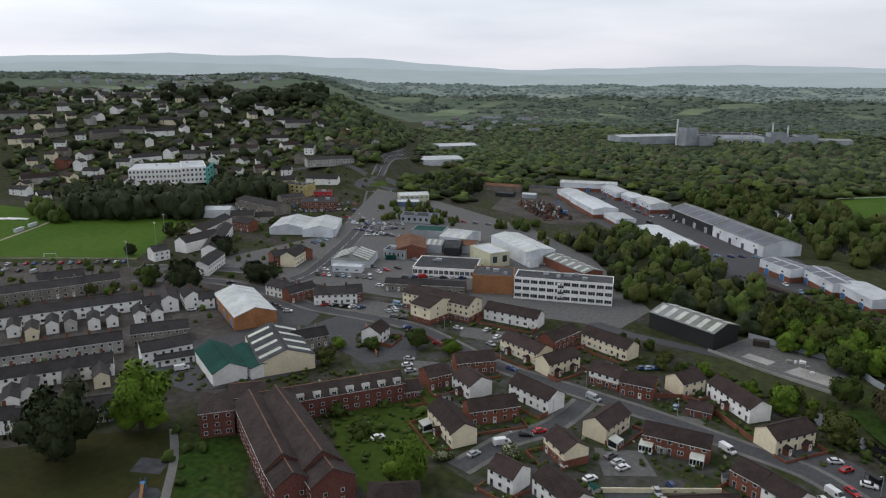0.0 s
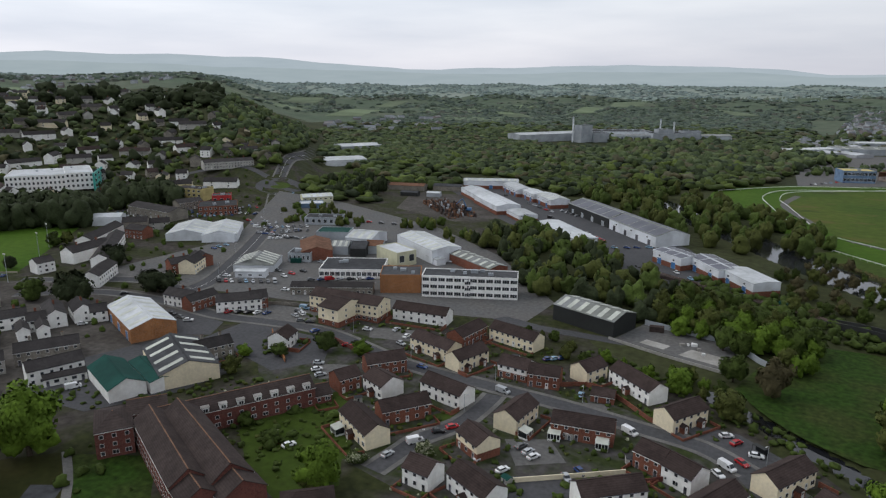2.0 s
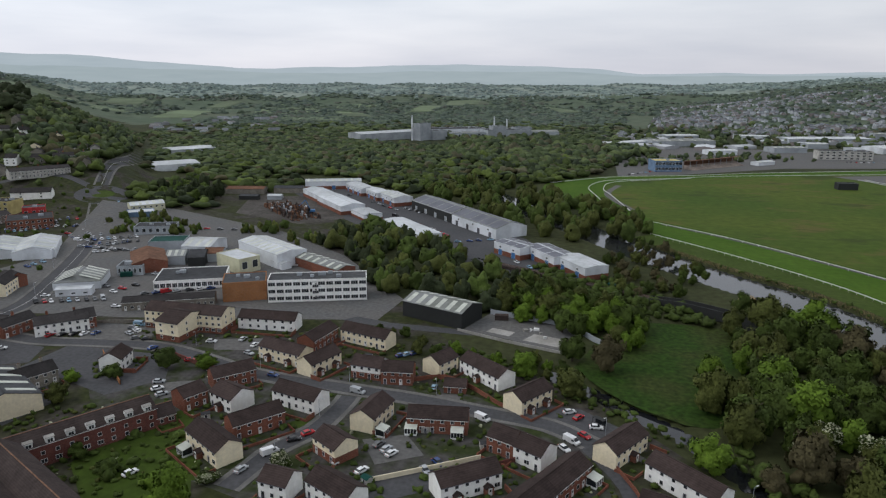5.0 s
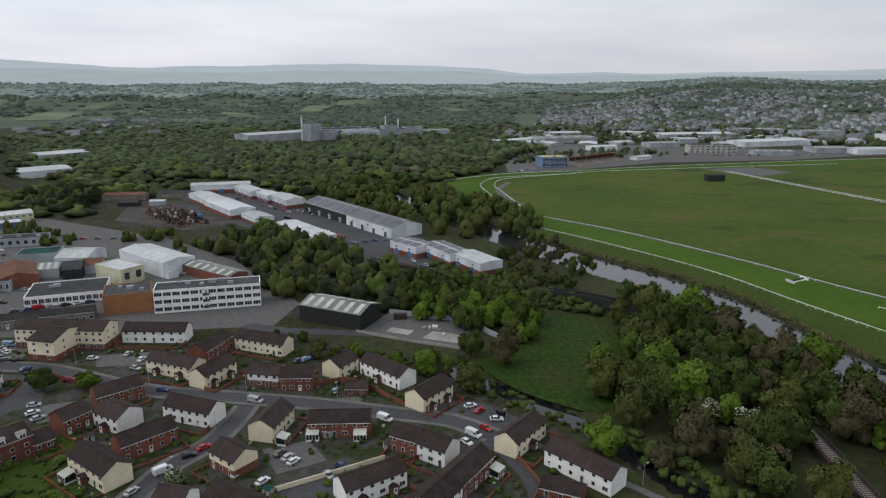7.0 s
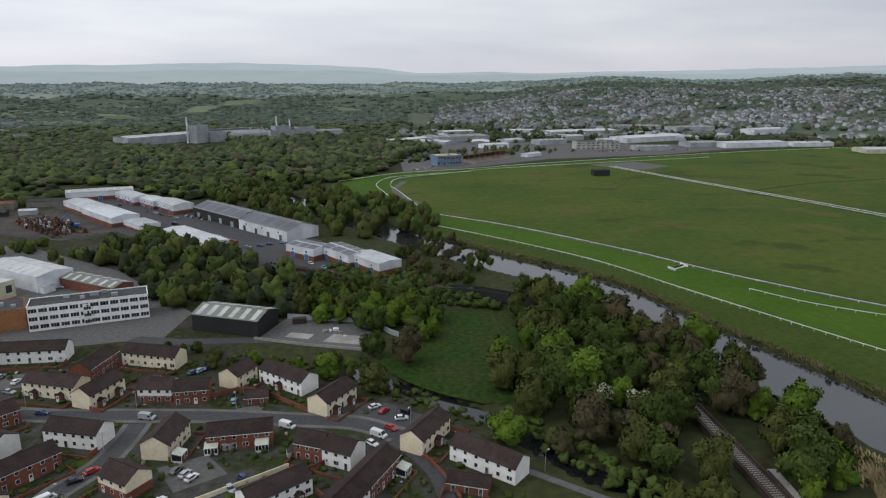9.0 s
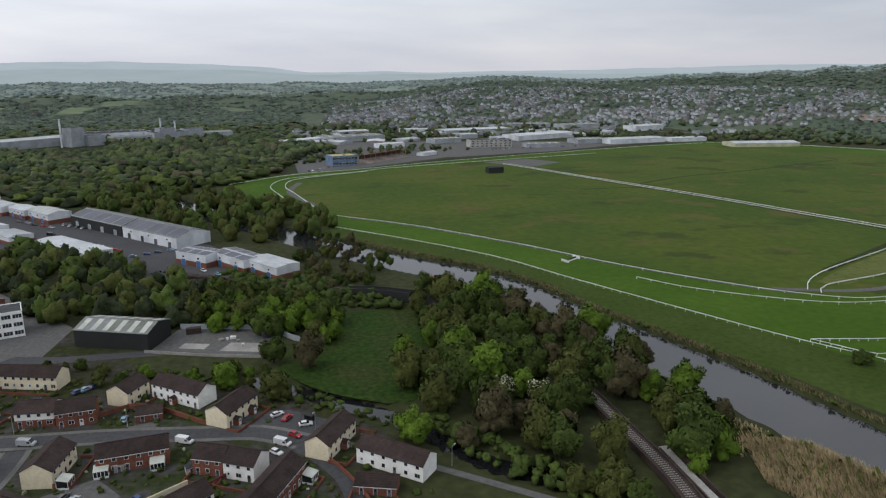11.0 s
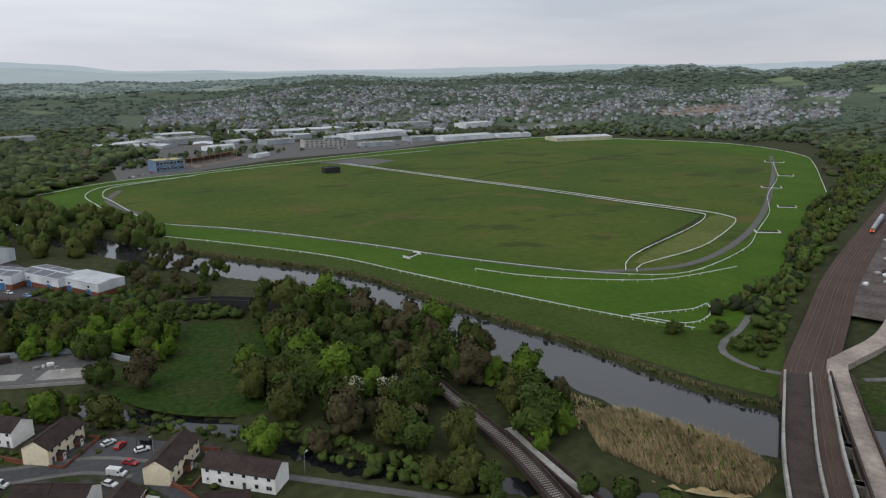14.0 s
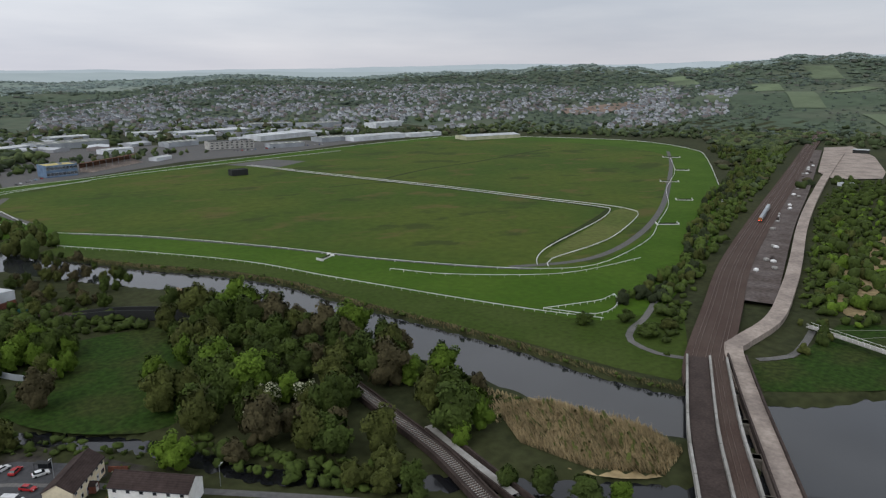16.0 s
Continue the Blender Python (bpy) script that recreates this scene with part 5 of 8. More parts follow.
def tree_template(kind, shape):
    """A tree one metre high and one metre in crown radius, scaled when it is planted."""
    rng = np.random.default_rng(100 + 17 * shape + len(kind))
    leafmat, words = KINDS[kind]
    root = tagged(new("tree"), words, "tree", "trees")
    s = Shape()
    s.tube((0, 0, -0.1), (0.02, 0.02, 0.6), 0.075, 0.055, 7)
    s.tube((0.02, 0.02, 0.6), (0.0, 0.03, 1.45), 0.055, 0.015, 6)
    for k in range(6):
        a, z = k * 1.05 + shape, 0.5 + 0.14 * k
        s.tube((0, 0, z), (0.5 * math.cos(a), 0.5 * math.sin(a), z + 0.42), 0.028, 0.008, 5)
    s.make("trunk", ["bark"], root)
    n = {"brown": 1700, "dark": 1500}.get(kind, 1700)
    mass, tris, (cen, rad) = crown_mass(rng, 4, 24 if kind != "dark" else 18, 0.05)
    low, tall = 0.14, 1.86
    mass = mass * np.array([0.93, 0.93, tall * 0.95]) + np.array([0, 0, low])
    crown = new("crown", mass_mesh("crown", mass, tris, [leafmat]))
    crown.parent = root
    quads = crown_leaves(rng, cen, rad, n, 0.054) * np.array([1, 1, tall]) + np.array([0, 0, low])
    index = (rng.random(n) < 0.5).astype(int) if kind == "blossom" else None
    sprays = new("leaf_sprays", quads_mesh("leaf_sprays", quads, [leafmat, "blossom"], index, round_normals(quads, np.array([0, 0, 0.8]))))
    sprays.parent = root
    return root


def tree(x, y, h, R, kind, turn=None):
    r = random.Random(int(x * 7 + y * 13))
    shape = r.randrange(3)
    m = pose(x, y, float(lie(x, y)) - 0.1, r.uniform(-2, 2), r.uniform(-2, 2), r.uniform(0, 360)) @ Matrix.Diagonal((R, R * r.uniform(0.85, 1.1), h / 2, 1))
    if (kind, shape) not in TREES:
        TREES[kind, shape] = tree_template(kind, shape)
        TREES[kind, shape].matrix_world = m
        return TREES[kind, shape]
    root = TREES[kind, shape]
    keep_scale = root.scale.copy()
    root.scale = (1, 1, 1)
    made = copy_thing(root, m)
    root.scale = keep_scale
    return made


def inside(px, py, poly):
    c, n = np.zeros(len(px), bool), len(poly)
    for k in range(n):
        (x0, y0), (x1, y1) = poly[k], poly[(k + 1) % n]
        c ^= ((y0 > py) != (y1 > py)) & (px < (x1 - x0) * (py - y0) / (y1 - y0 + 1e-9) + x0)
    return c


def free_ground(q, margin=1.5):
    """True where no building and no road stands."""
    ok = np.ones(len(q), bool)
    for x, y, rot, L, D in FOOT:
        c, s = math.cos(radians(rot)), math.sin(radians(rot))
        dx, dy = q[:, 0] - x, q[:, 1] - y
        ok &= ~((np.abs(dx * c + dy * s) < L / 2 + margin) & (np.abs(dy * c - dx * s) < D / 2 + margin))
    for line, w in KEEP_CLEAR:
        ok &= near_line(q[:, 0], q[:, 1], line) > w + margin
    return ok


def scatter(poly, gap, seed):
    rng = np.random.default_rng(seed)
    p = np.array(poly, float)
    gx, gy = np.meshgrid(np.arange(p[:, 0].min(), p[:, 0].max(), gap), np.arange(p[:, 1].min(), p[:, 1].max(), gap))
    q = np.stack([gx.ravel(), gy.ravel()], 1) + rng.uniform(-0.42, 0.42, (gx.size, 2)) * gap
    return q[inside(q[:, 0], q[:, 1], poly)], rng


def wood(poly, gap, kinds, heights, seed):
    """Single trees all over an area."""
    q, rng = scatter(poly, gap, seed)
    q = q[free_ground(q, 3.0)]
    for x, y in q:
        h = rng.uniform(*heights)
        tree(x, y, h, min(h * rng.uniform(0.42, 0.60), gap), kinds[rng.integers(len(kinds))])


def crown_set(seed, level, lobes, leaves=0, size=0.1):
    out = []
    for k in range(6):
        rng = np.random.default_rng(seed + k)
        p, f, (cen, rad) = crown_mass(rng, level, lobes, 0.07)
        out.append((p, f, crown_leaves(rng, cen, rad, leaves, size) if leaves else None))
    return out


FAR_CROWNS, FINE_CROWNS, MID_CROWNS = crown_set(500, 2, 7), crown_set(550, 2, 8, 12, 0.16), crown_set(600, 3, 11, 50, 0.11)
LOW_CROWNS = [(p, f[p[f][:, :, 2].max(1) > 0.42], None) for p, f, _ in FAR_CROWNS]


def far_woods(poly, gap, mat, heights, seed, label="dense green woodland seen from afar", name="woodland", crowns=None, near=None, margin=2.0, spread=0.0):
    """Trees too many to count over an area: lumpy crowns with a few sprays, in one mesh."""
    crowns = crowns or (FINE_CROWNS if gap < 11 else FAR_CROWNS)
    q, rng = scatter(poly, gap, seed)
    q = q[free_ground(q, margin)]
    if near:
        q = q[near(q)]
    z = lie(q[:, 0], q[:, 1])
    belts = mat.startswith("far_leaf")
    mats = sum(HAZE_BELTS, []) if belts else [mat]
    # farther trees take the leaf colours with more haze mixed in
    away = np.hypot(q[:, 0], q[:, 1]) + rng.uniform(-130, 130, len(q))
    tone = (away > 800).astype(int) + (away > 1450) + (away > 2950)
    verts, tris, index, quads, nrm, qindex, n = [], [], [], [], [], [], 0
    for k in range(len(q)):
        h = rng.uniform(*heights)
        R, a = h * spread * rng.uniform(0.8, 1.2) if spread else gap * rng.uniform(0.58, 0.86) if gap < 20 else h * rng.uniform(0.6, 0.95), rng.uniform(0, 6.28)
        p, f, sprays = (crowns if tone[k] < 2 else LOW_CROWNS)[rng.integers(6)]
        co, si = math.cos(a), math.sin(a)
        turn = np.array([[co, si, 0], [-si, co, 0], [0, 0, 1]])
        base = np.array([q[k, 0], q[k, 1], z[k] - (0.3 if tone[k] < 2 else 0.35 * h)])
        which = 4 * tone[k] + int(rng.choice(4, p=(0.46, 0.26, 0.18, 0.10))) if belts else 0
        verts.append((p * np.array([R, R, h])) @ turn + base)
        tris.append(f + n)
        index.append(np.full(len(f), which))
        n += len(p)
        if sprays is not None:
            c = (sprays * np.array([R, R, h])) @ turn + base
            quads.append(c)
            nrm.append(round_normals(c, base + np.array([0, 0, 0.3 * h])))
            qindex.append(np.full(len(c), which))
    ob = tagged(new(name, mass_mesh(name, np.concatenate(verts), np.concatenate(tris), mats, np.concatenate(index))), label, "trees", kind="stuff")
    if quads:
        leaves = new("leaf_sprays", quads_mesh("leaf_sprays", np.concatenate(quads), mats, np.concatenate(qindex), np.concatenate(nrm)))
        leaves.parent = ob
    return ob


def wood_mass(poly, gap, kinds, heights, seed):
    """Trees too many to count, one joined mass for each tone of leaf."""
    for k, kind in enumerate(sorted(set(kinds))):
        far_woods(poly, gap * math.sqrt(len(set(kinds))), KINDS[kind][0], heights, seed * 10 + k, KINDS[kind][1].replace(" tree", " trees") + " in a dense belt", "tree_belt", MID_CROWNS, spread=0.46)


def scrub(poly, gap, mat, heights, seed, label="tangled green scrub and hedge", name="scrub"):
    return far_woods(poly, gap * 0.75, mat, heights, seed, label, name, FINE_CROWNS, spread=0.72)



# ---- trees that stand alone ----
tree(-153, 202, 9, 6, 'mid')
tree(-139, 206, 6, 5, 'fresh')
tree(-24, 228, 9, 5.5, 'fresh')
tree(-7, 216, 9, 6, 'olive')
tree(-100, 127, 13, 6.5, 'fresh')
tree(-185, 79, 25, 13, 'dark_leaf')
tree(-182, 102, 22, 10.5, 'fresh')
tree(-293, 195, 18, 10, 'dark')
tree(-313, 189, 12, 8, 'mid')
tree(-272, 225, 14, 10, 'dark')
tree(-377, 217, 8, 4, 'dark')
tree(-403, 260, 10, 6, 'mid')
tree(-401, 267, 9, 5, 'olive')
tree(-171, 170, 7, 4.5, 'olive')
tree(-166, 190, 6, 4, 'mid')
tree(-178, 184, 5, 3.5, 'fresh')
tree(-83, 153, 5, 3.5, 'blossom')
tree(-98, 141, 4, 3, 'blossom')
tree(-319, 173, 6, 3.5, 'olive')
tree(-323, 164, 7, 4, 'olive')
tree(-340, 152, 7, 4, 'olive')
tree(-345, 138, 7, 4, 'mid')
tree(-327, 366, 4, 3, 'mid')
tree(-374, 325, 6, 4, 'mid')
tree(-139, 206, 6, 4, 'fresh')
tree(-140, 143, 5, 3.5, 'mid')
tree(-126, 138, 5, 3.5, 'mid')
tree(-100, 124, 6, 4, 'olive')
tree(67, 201, 9, 5, 'blossom')
tree(77, 195, 9, 5.5, 'blossom')
tree(58, 192, 8, 4.5, 'blossom')
tree(32, 179, 11, 6.5, 'fresh')
tree(118, 167, 13, 6, 'fresh')
tree(114, 189, 11, 5.5, 'fresh')
tree(105, 147, 7, 4, 'fresh')
tree(4, 239, 14, 7, 'brown')
tree(-9, 246, 11, 6, 'mid')
tree(-25, 230, 9, 5.5, 'fresh')
tree(-9, 220, 9, 5, 'olive')
tree(103, 227, 12, 6, 'mid')
tree(72, 224, 13, 7, 'mid')
tree(71, 162, 14, 8, 'mid')
tree(79, 142, 8, 6, 'olive')
tree(47, 173, 7, 5, 'brown')
tree(118, 213, 10, 5, 'olive')
tree(207, 199, 6, 5, 'mid')
tree(220, 175, 6, 6, 'mid')
tree(233, 175, 5, 5, 'olive')
tree(225, 191, 6, 4.5, 'mid')
tree(110, 116, 7, 5, 'mid')
tree(116, 107, 7, 5, 'mid')
tree(123, 101, 6, 4, 'fresh')
tree(103, 123, 6, 4, 'mid')
tree(-327, 526, 16, 6, 'dark')
tree(-326, 510, 14, 6, 'dark')
tree(-333, 248, 14, 9, 'dark')
tree(-356, 477, 10, 6, 'dark')

# ---- woods ----
wood([(60, 330), (94, 296), (106, 262), (118, 228), (130, 196), (131, 172), (121, 152), (108, 150), (78, 158), (56, 176), (32, 200), (36, 226), (46, 258), (50, 290)], 10.5, ['mid', 'mid', 'olive', 'fresh', 'mid', 'olive', 'mid', 'brown'], (9, 17), 3)
wood([(66, 152), (84, 150), (94, 136), (88, 122), (70, 136)], 8.0, ['mid', 'olive', 'brown'], (5, 9), 33)
wood_mass([(-177, 393), (-163, 457), (-130, 449), (-88, 389), (-58, 360), (-41, 334), (-47, 290), (-70, 302), (-102, 304), (-134, 349)], 9.5, ['mid', 'mid', 'olive', 'dark_leaf'], (8, 14), 4)
wood([(-51, 296), (-35, 340), (-2, 315), (20, 288), (14, 258), (-4, 268), (-24, 279), (-42, 286)], 8.5, ['mid', 'fresh', 'mid', 'olive'], (8, 13), 5)
wood_mass([(-172, 607), (-120, 666), (-53, 638), (-16, 577), (29, 523), (30, 467), (2, 439), (-39, 448), (-90, 509)], 14, ['mid', 'olive', 'mid'], (10, 14), 6)
wood([(-1, 396), (29, 450), (55, 371), (46, 330), (22, 329), (10, 334)], 10, ['mid', 'olive', 'brown'], (4, 8), 7)
wood_mass([(-243, 404), (-228, 442), (-185, 408), (-172, 371), (-217, 405)], 10, ['mid', 'olive'], (6, 9), 8)
wood_mass([(-339, 379), (-356, 442), (-318, 437), (-271, 415), (-261, 386), (-311, 386)], 11, ['mid', 'olive'], (5, 9), 9)
wood_mass([(-398, 532), (-416, 632), (-343, 537), (-329, 493), (-360, 496)], 13, ['mid', 'dark_leaf'], (9, 13), 10)
wood_mass([(-573, 280), (-471, 340), (-426, 306), (-507, 247)], 9, ['dark'], (19, 24), 12)
wood_mass([(-511, 381), (-477, 426), (-440, 396), (-473, 355)], 10, ['dark'], (17, 21), 13)
wood_mass([(-556, 246), (-529, 258), (-493, 239), (-522, 230)], 10, ['olive', 'mid'], (12, 17), 14)
wood([(-59, 240), (-40, 245), (-9, 237), (-11, 224), (-31, 227)], 8, ['mid', 'olive', 'fresh'], (4, 6), 15)
wood([(-104, 260), (-79, 256), (-59, 240), (-53, 232), (-77, 241), (-100, 248)], 7, ['mid', 'mid', 'olive'], (4, 6), 16)
wood_mass([(236, 210), (262, 196), (330, 232), (420, 280), (520, 345), (600, 390), (594, 402), (500, 352), (400, 292), (310, 238)], 9, ['mid', 'olive', 'dark_leaf'], (5, 9), 17)
wood_mass([(590, 395), (700, 460), (830, 570), (900, 640), (930, 620), (860, 540), (720, 440), (610, 380)], 13, ['mid', 'olive', 'dark_leaf'], (6, 11), 18)
wood_mass([(300, 150), (420, 215), (520, 262), (560, 262), (440, 190), (330, 140)], 12, ['mid', 'olive', 'fresh'], (5, 9), 19)
wood_mass([(248, 130), (268, 140), (290, 150), (300, 140), (262, 122)], 8, ['mid', 'olive'], (4, 7), 20)

# far woods
far_woods([(-477, 606), (-722, 960), (-637, 998), (-500, 839), (-363, 654), (-294, 636), (-268, 567), (-326, 544), (-419, 631), (-475, 659)], 15, 'far_leaf', (6, 11), 41)
far_woods([(-528, 505), (-528, 593), (-472, 575), (-447, 501), (-471, 464)], 20, 'far_leaf', (5, 9), 42)
far_woods([(-273, 692), (-204, 720), (-120, 666), (-167, 592), (-225, 631)], 13, 'far_leaf', (7, 11), 43)
far_woods([(-394, 488), (-437, 601), (-358, 558), (-307, 496), (-326, 464)], 14, 'far_leaf', (6, 10), 44)
far_woods([(-500, 839), (-410, 1041), (-178, 978), (10, 893), (-1, 781), (-56, 673), (-126, 697), (-183, 648), (-307, 678), (-363, 654)], 12.5, 'far_leaf', (7, 11), 21)
far_woods([(-642, 939), (-501, 1270), (-377, 1056), (-307, 678), (-410, 687)], 15, 'far_leaf', (6, 9), 22)
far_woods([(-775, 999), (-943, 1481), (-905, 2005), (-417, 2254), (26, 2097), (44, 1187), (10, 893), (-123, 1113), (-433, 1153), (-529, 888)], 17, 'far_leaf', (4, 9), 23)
far_woods([(-545, 522), (-880, 960), (-929, 1155), (-701, 924), (-497, 632), (-436, 514), (-482, 508)], 12, 'far_leaf', (9, 14), 25)
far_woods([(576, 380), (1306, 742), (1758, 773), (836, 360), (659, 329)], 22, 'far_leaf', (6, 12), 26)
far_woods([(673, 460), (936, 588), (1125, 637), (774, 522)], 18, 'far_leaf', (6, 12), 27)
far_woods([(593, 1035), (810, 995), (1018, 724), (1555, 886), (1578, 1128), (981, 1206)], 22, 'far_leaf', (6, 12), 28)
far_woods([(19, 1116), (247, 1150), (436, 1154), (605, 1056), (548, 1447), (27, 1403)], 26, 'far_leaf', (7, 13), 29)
far_woods([(-201, 841), (-32, 788), (66, 1007), (-43, 1176), (-280, 1196)], 15, 'far_leaf', (9, 15), 30)

far_woods([(880, 575), (940, 640), (1010, 730), (1260, 790), (1320, 700), (1060, 600)], 15, "far_leaf", (6, 11), 31)
# copses and hedges of the far plain, thinned to leave pastures
def copses(q):
    x, y = q[:, 0], q[:, 1]
    patch = np.sin(x / 130 + 0.7 * np.sin(y / 210)) * np.sin(y / 95 + 0.9 * np.sin(x / 260)) + 0.5 * np.sin((x + y) / 61)
    hedge = (np.abs(np.mod(x * 0.93 + y * 0.37, 260) - 130) < 16) | (np.abs(np.mod(y * 0.93 - x * 0.37, 170) - 85) < 14)
    away = np.hypot(x, y)
    patch = np.where((x > 0.2 * y) & (away < 3500), patch + 0.9, patch)
    return ((patch > -0.12) | hedge) & (away > 1900) & (away < 4700) & (y > np.abs(x) * 0.30)


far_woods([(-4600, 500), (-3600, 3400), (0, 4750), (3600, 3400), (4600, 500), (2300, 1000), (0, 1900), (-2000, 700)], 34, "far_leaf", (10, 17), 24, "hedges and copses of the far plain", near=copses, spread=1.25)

# ---- railway, bridges, reeds ----
for hx, hy, hr, hw in ((407, 315, -30, 16), (502, 373, -35, 14), (578, 449, -35, 18), (663, 499, -38, 15), (758, 589, -38, 22), (158, 361, 35, 12)):
    hurdle(hx, hy, hr, hw)

bed = [(196, 128), (214, 142), (272, 176), (347, 219), (473, 282), (624, 355), (785, 433), (1045, 560), (1300, 680)]
strip("railway_bed", bed, 17, "ballast", 2.4, "brown ballasted railway bed on a low bank", "railway", edge=2.8)
strip("railway_yard", [(290, 178), (335, 202), (470, 272), (620, 345), (780, 425), (1000, 535)], 24, "siding", 2.2, "grey sidings beside the railway", "railway", edge=2.6, side=-3)
strip("access_track", [(108, 32), (156, 76), (194, 110), (230, 142), (242, 147), (279, 155), (330, 178), (380, 203), (480, 255), (595, 310), (760, 385), (993, 487)], 7.0, "pale_track", 2.6, "pale dusty track beside the railway", "track", edge=3.0)
sheet("works_compound", [(777, 404), (1059, 546), (1113, 532), (990, 442), (844, 363), (784, 339), (735, 364)], "pale_track", 1.2, "pale earth compound beside the railway", "yard")
for off in (-5.2, -3.7, -0.6, 0.9, 4.2, 5.7):
    strip("rail", bed, 0.16, "steel_rail", 2.62, "rusty steel running rail", "rail", side=off, edge=0.2)


far_woods([(232, 168), (262, 188), (340, 232), (470, 297), (620, 372), (780, 452), (1040, 585), (1020, 615), (880, 560), (700, 448), (520, 345), (330, 240), (248, 200)], 8.5, "leaf_mid", (3, 7.5), 101, "green bushes and young trees on the railway bank", "bank_trees", FINE_CROWNS, spread=0.65, margin=0.3)
far_woods([(250, 186), (340, 234), (470, 300), (620, 374), (780, 455), (700, 440), (520, 338), (330, 240)], 13, "leaf_olive", (3, 7), 102, "olive bushes on the railway bank", "bank_trees", FINE_CROWNS, spread=0.65, margin=0.3)
far_woods([(286, 140), (345, 172), (480, 240), (600, 296), (760, 372), (900, 380), (700, 270), (480, 160), (330, 110)], 9.5, "leaf_mid", (4, 9), 103, "dense green trees beside the dusty track", "bank_trees", FINE_CROWNS, spread=0.6, margin=0.5)
far_woods([(286, 140), (345, 172), (480, 240), (600, 296), (700, 320), (480, 180), (330, 110)], 19, "leaf_fresh", (4, 8), 104, "bright green trees beside the dusty track", "bank_trees", FINE_CROWNS, spread=0.6, margin=0.5)


shed(1023, 476, -70, 20, 9, 6, wall='black_clad', roof='metal_roof', rise=0.8, label='dark works cabin with white roof beside the railway')
block(706, 338, -42, 15, 3, 3.2, wall='clad_white', roof='metal_roof', floors=0, bays=0, units=0, label='long white storage container beside the compound', name='storage_container')


def railway_bridge():
    root = tagged(new("railway_bridge"), "old railway bridge with ballasted decks and pale parapets", "bridge")
    for name, pts, w, mat, z in (("old_deck", [(212, 145), (167, 110), (139.5, 86), (95, 48)], 7.2, "rusty_iron", 3.3), ("track_deck", [(215.5, 139.5), (173.5, 106), (146, 82), (102, 44)], 6.4, "ballast", 3.0)):
        strip(name, pts, w, mat, z, parent=root, edge=1.6, drape=False, curved=False)
    for pts in ([(209, 147.5), (163.5, 112.5), (136, 88.5), (92, 51)], [(215, 142), (170.3, 107.2), (142.6, 83.2), (98, 45)], [(218.5, 137.2), (176.6, 103.7), (149.2, 79.6), (105, 42)]):
        line = curve_points(pts, 9)
        for k in range(len(line) - 1):
            a, b = line[k], line[k] + (line[k + 1] - line[k]) * 0.985
            strip("parapet", [tuple(a), tuple((a + b) / 2), tuple(b)], 0.75, "concrete", 4.3 - 0.05 * (k % 2), parent=root, edge=2.4, drape=False, curved=False)
    for off in (-0.72, 0.72):
        strip("rail", [(215.5, 139.5), (173.5, 106), (146, 82), (102, 44)], 0.12, "steel_rail", 3.2, parent=root, side=off, edge=0.15, drape=False, curved=False)
    for px, py in ((196, 124), (180, 111), (164, 98), (148, 85)):
        q = Shape()
        q.box(-9, 9, -1.2, 1.2, -4, 2.2)
        q.box(-9.4, 9.4, -1.5, 1.5, 1.4, 2.2)
        q.make("pier", ["stone_wall"], root).matrix_local = pose(px, py, 0, 0, 0, -50)


railway_bridge()
s = tagged(new("track_bridge"), "pale track bridge with a dark side girder", "bridge")
for side in (-3.2, 3.2):
    strip("girder", [(226, 138), (196, 112), (156, 76), (108, 32)], 0.6, "rusty_iron", 3.7, parent=s, side=side, edge=2.2, drape=False, curved=False)


def old_branch():
    """A single track on sleepers that leads to an iron girder bridge."""
    line = [(92, 96), (93.5, 119), (96, 144), (95.5, 168), (95, 190), (94, 212), (90, 240), (82, 268), (72, 288), (58, 303), (40, 317), (20, 330), (-10, 346), (-60, 372)]
    root = tagged(new("branch_line"), "rusty single railway track on weathered sleepers", "railway")
    strip("bed", line, 4.6, "rusty_iron", 1.7, parent=root, edge=2.0)
    for off in (-0.72, 0.72):
        strip("rail", line, 0.14, "steel_rail", 1.98, parent=root, side=off, edge=0.15)
    q = Shape()
    q.box(-1.35, 1.35, -0.16, 0.16, 0, 0.14)
    keep("sleeper", q, "sleeper", ["concrete"])
    pts = curve_points(line, 1.0)
    for k in range(0, min(len(pts) - 1, 130)):
        d = pts[k + 1] - pts[k]
        shared("sleeper", root, pose(pts[k, 0], pts[k, 1], 1.72, 0, 0, math.degrees(math.atan2(d[1], d[0])) - 90))
    for side in (-2.6, 2.6):
        strip("edge_beam", line[:6], 0.5, "rusty_iron", 2.3, parent=root, side=side, edge=2.0)
    g = tagged(new("girder_bridge"), "black iron girder bridge with humped side plates", "bridge")
    pts = curve_points([(76, 283), (62, 299), (48, 310), (36, 319), (22, 328)], 4)
    for off in (-2.6, 2.6):
        a = offset_line(pts, off)
        n = len(a)
        s, top = Shape(), [5.2 - 2.6 * abs(2 * k / (n - 1) - 0.9) ** 2 for k in range(n)]
        s.v = [(a[k, 0], a[k, 1], h) for k in range(n) for h in (0.6, top[k])]
        s.f = [(2 * k, 2 * k + 2, 2 * k + 3, 2 * k + 1) for k in range(n - 1)]
        s.i = [0] * len(s.f)
        ob = s.make("side_plate", ["black_clad"], g)
        md = ob.modifiers.new("thick", "SOLIDIFY")
        md.thickness = 0.35
    strip("deck", [tuple(p) for p in pts[::2]], 5.2, "rusty_iron", 1.6, parent=g, edge=0.8)


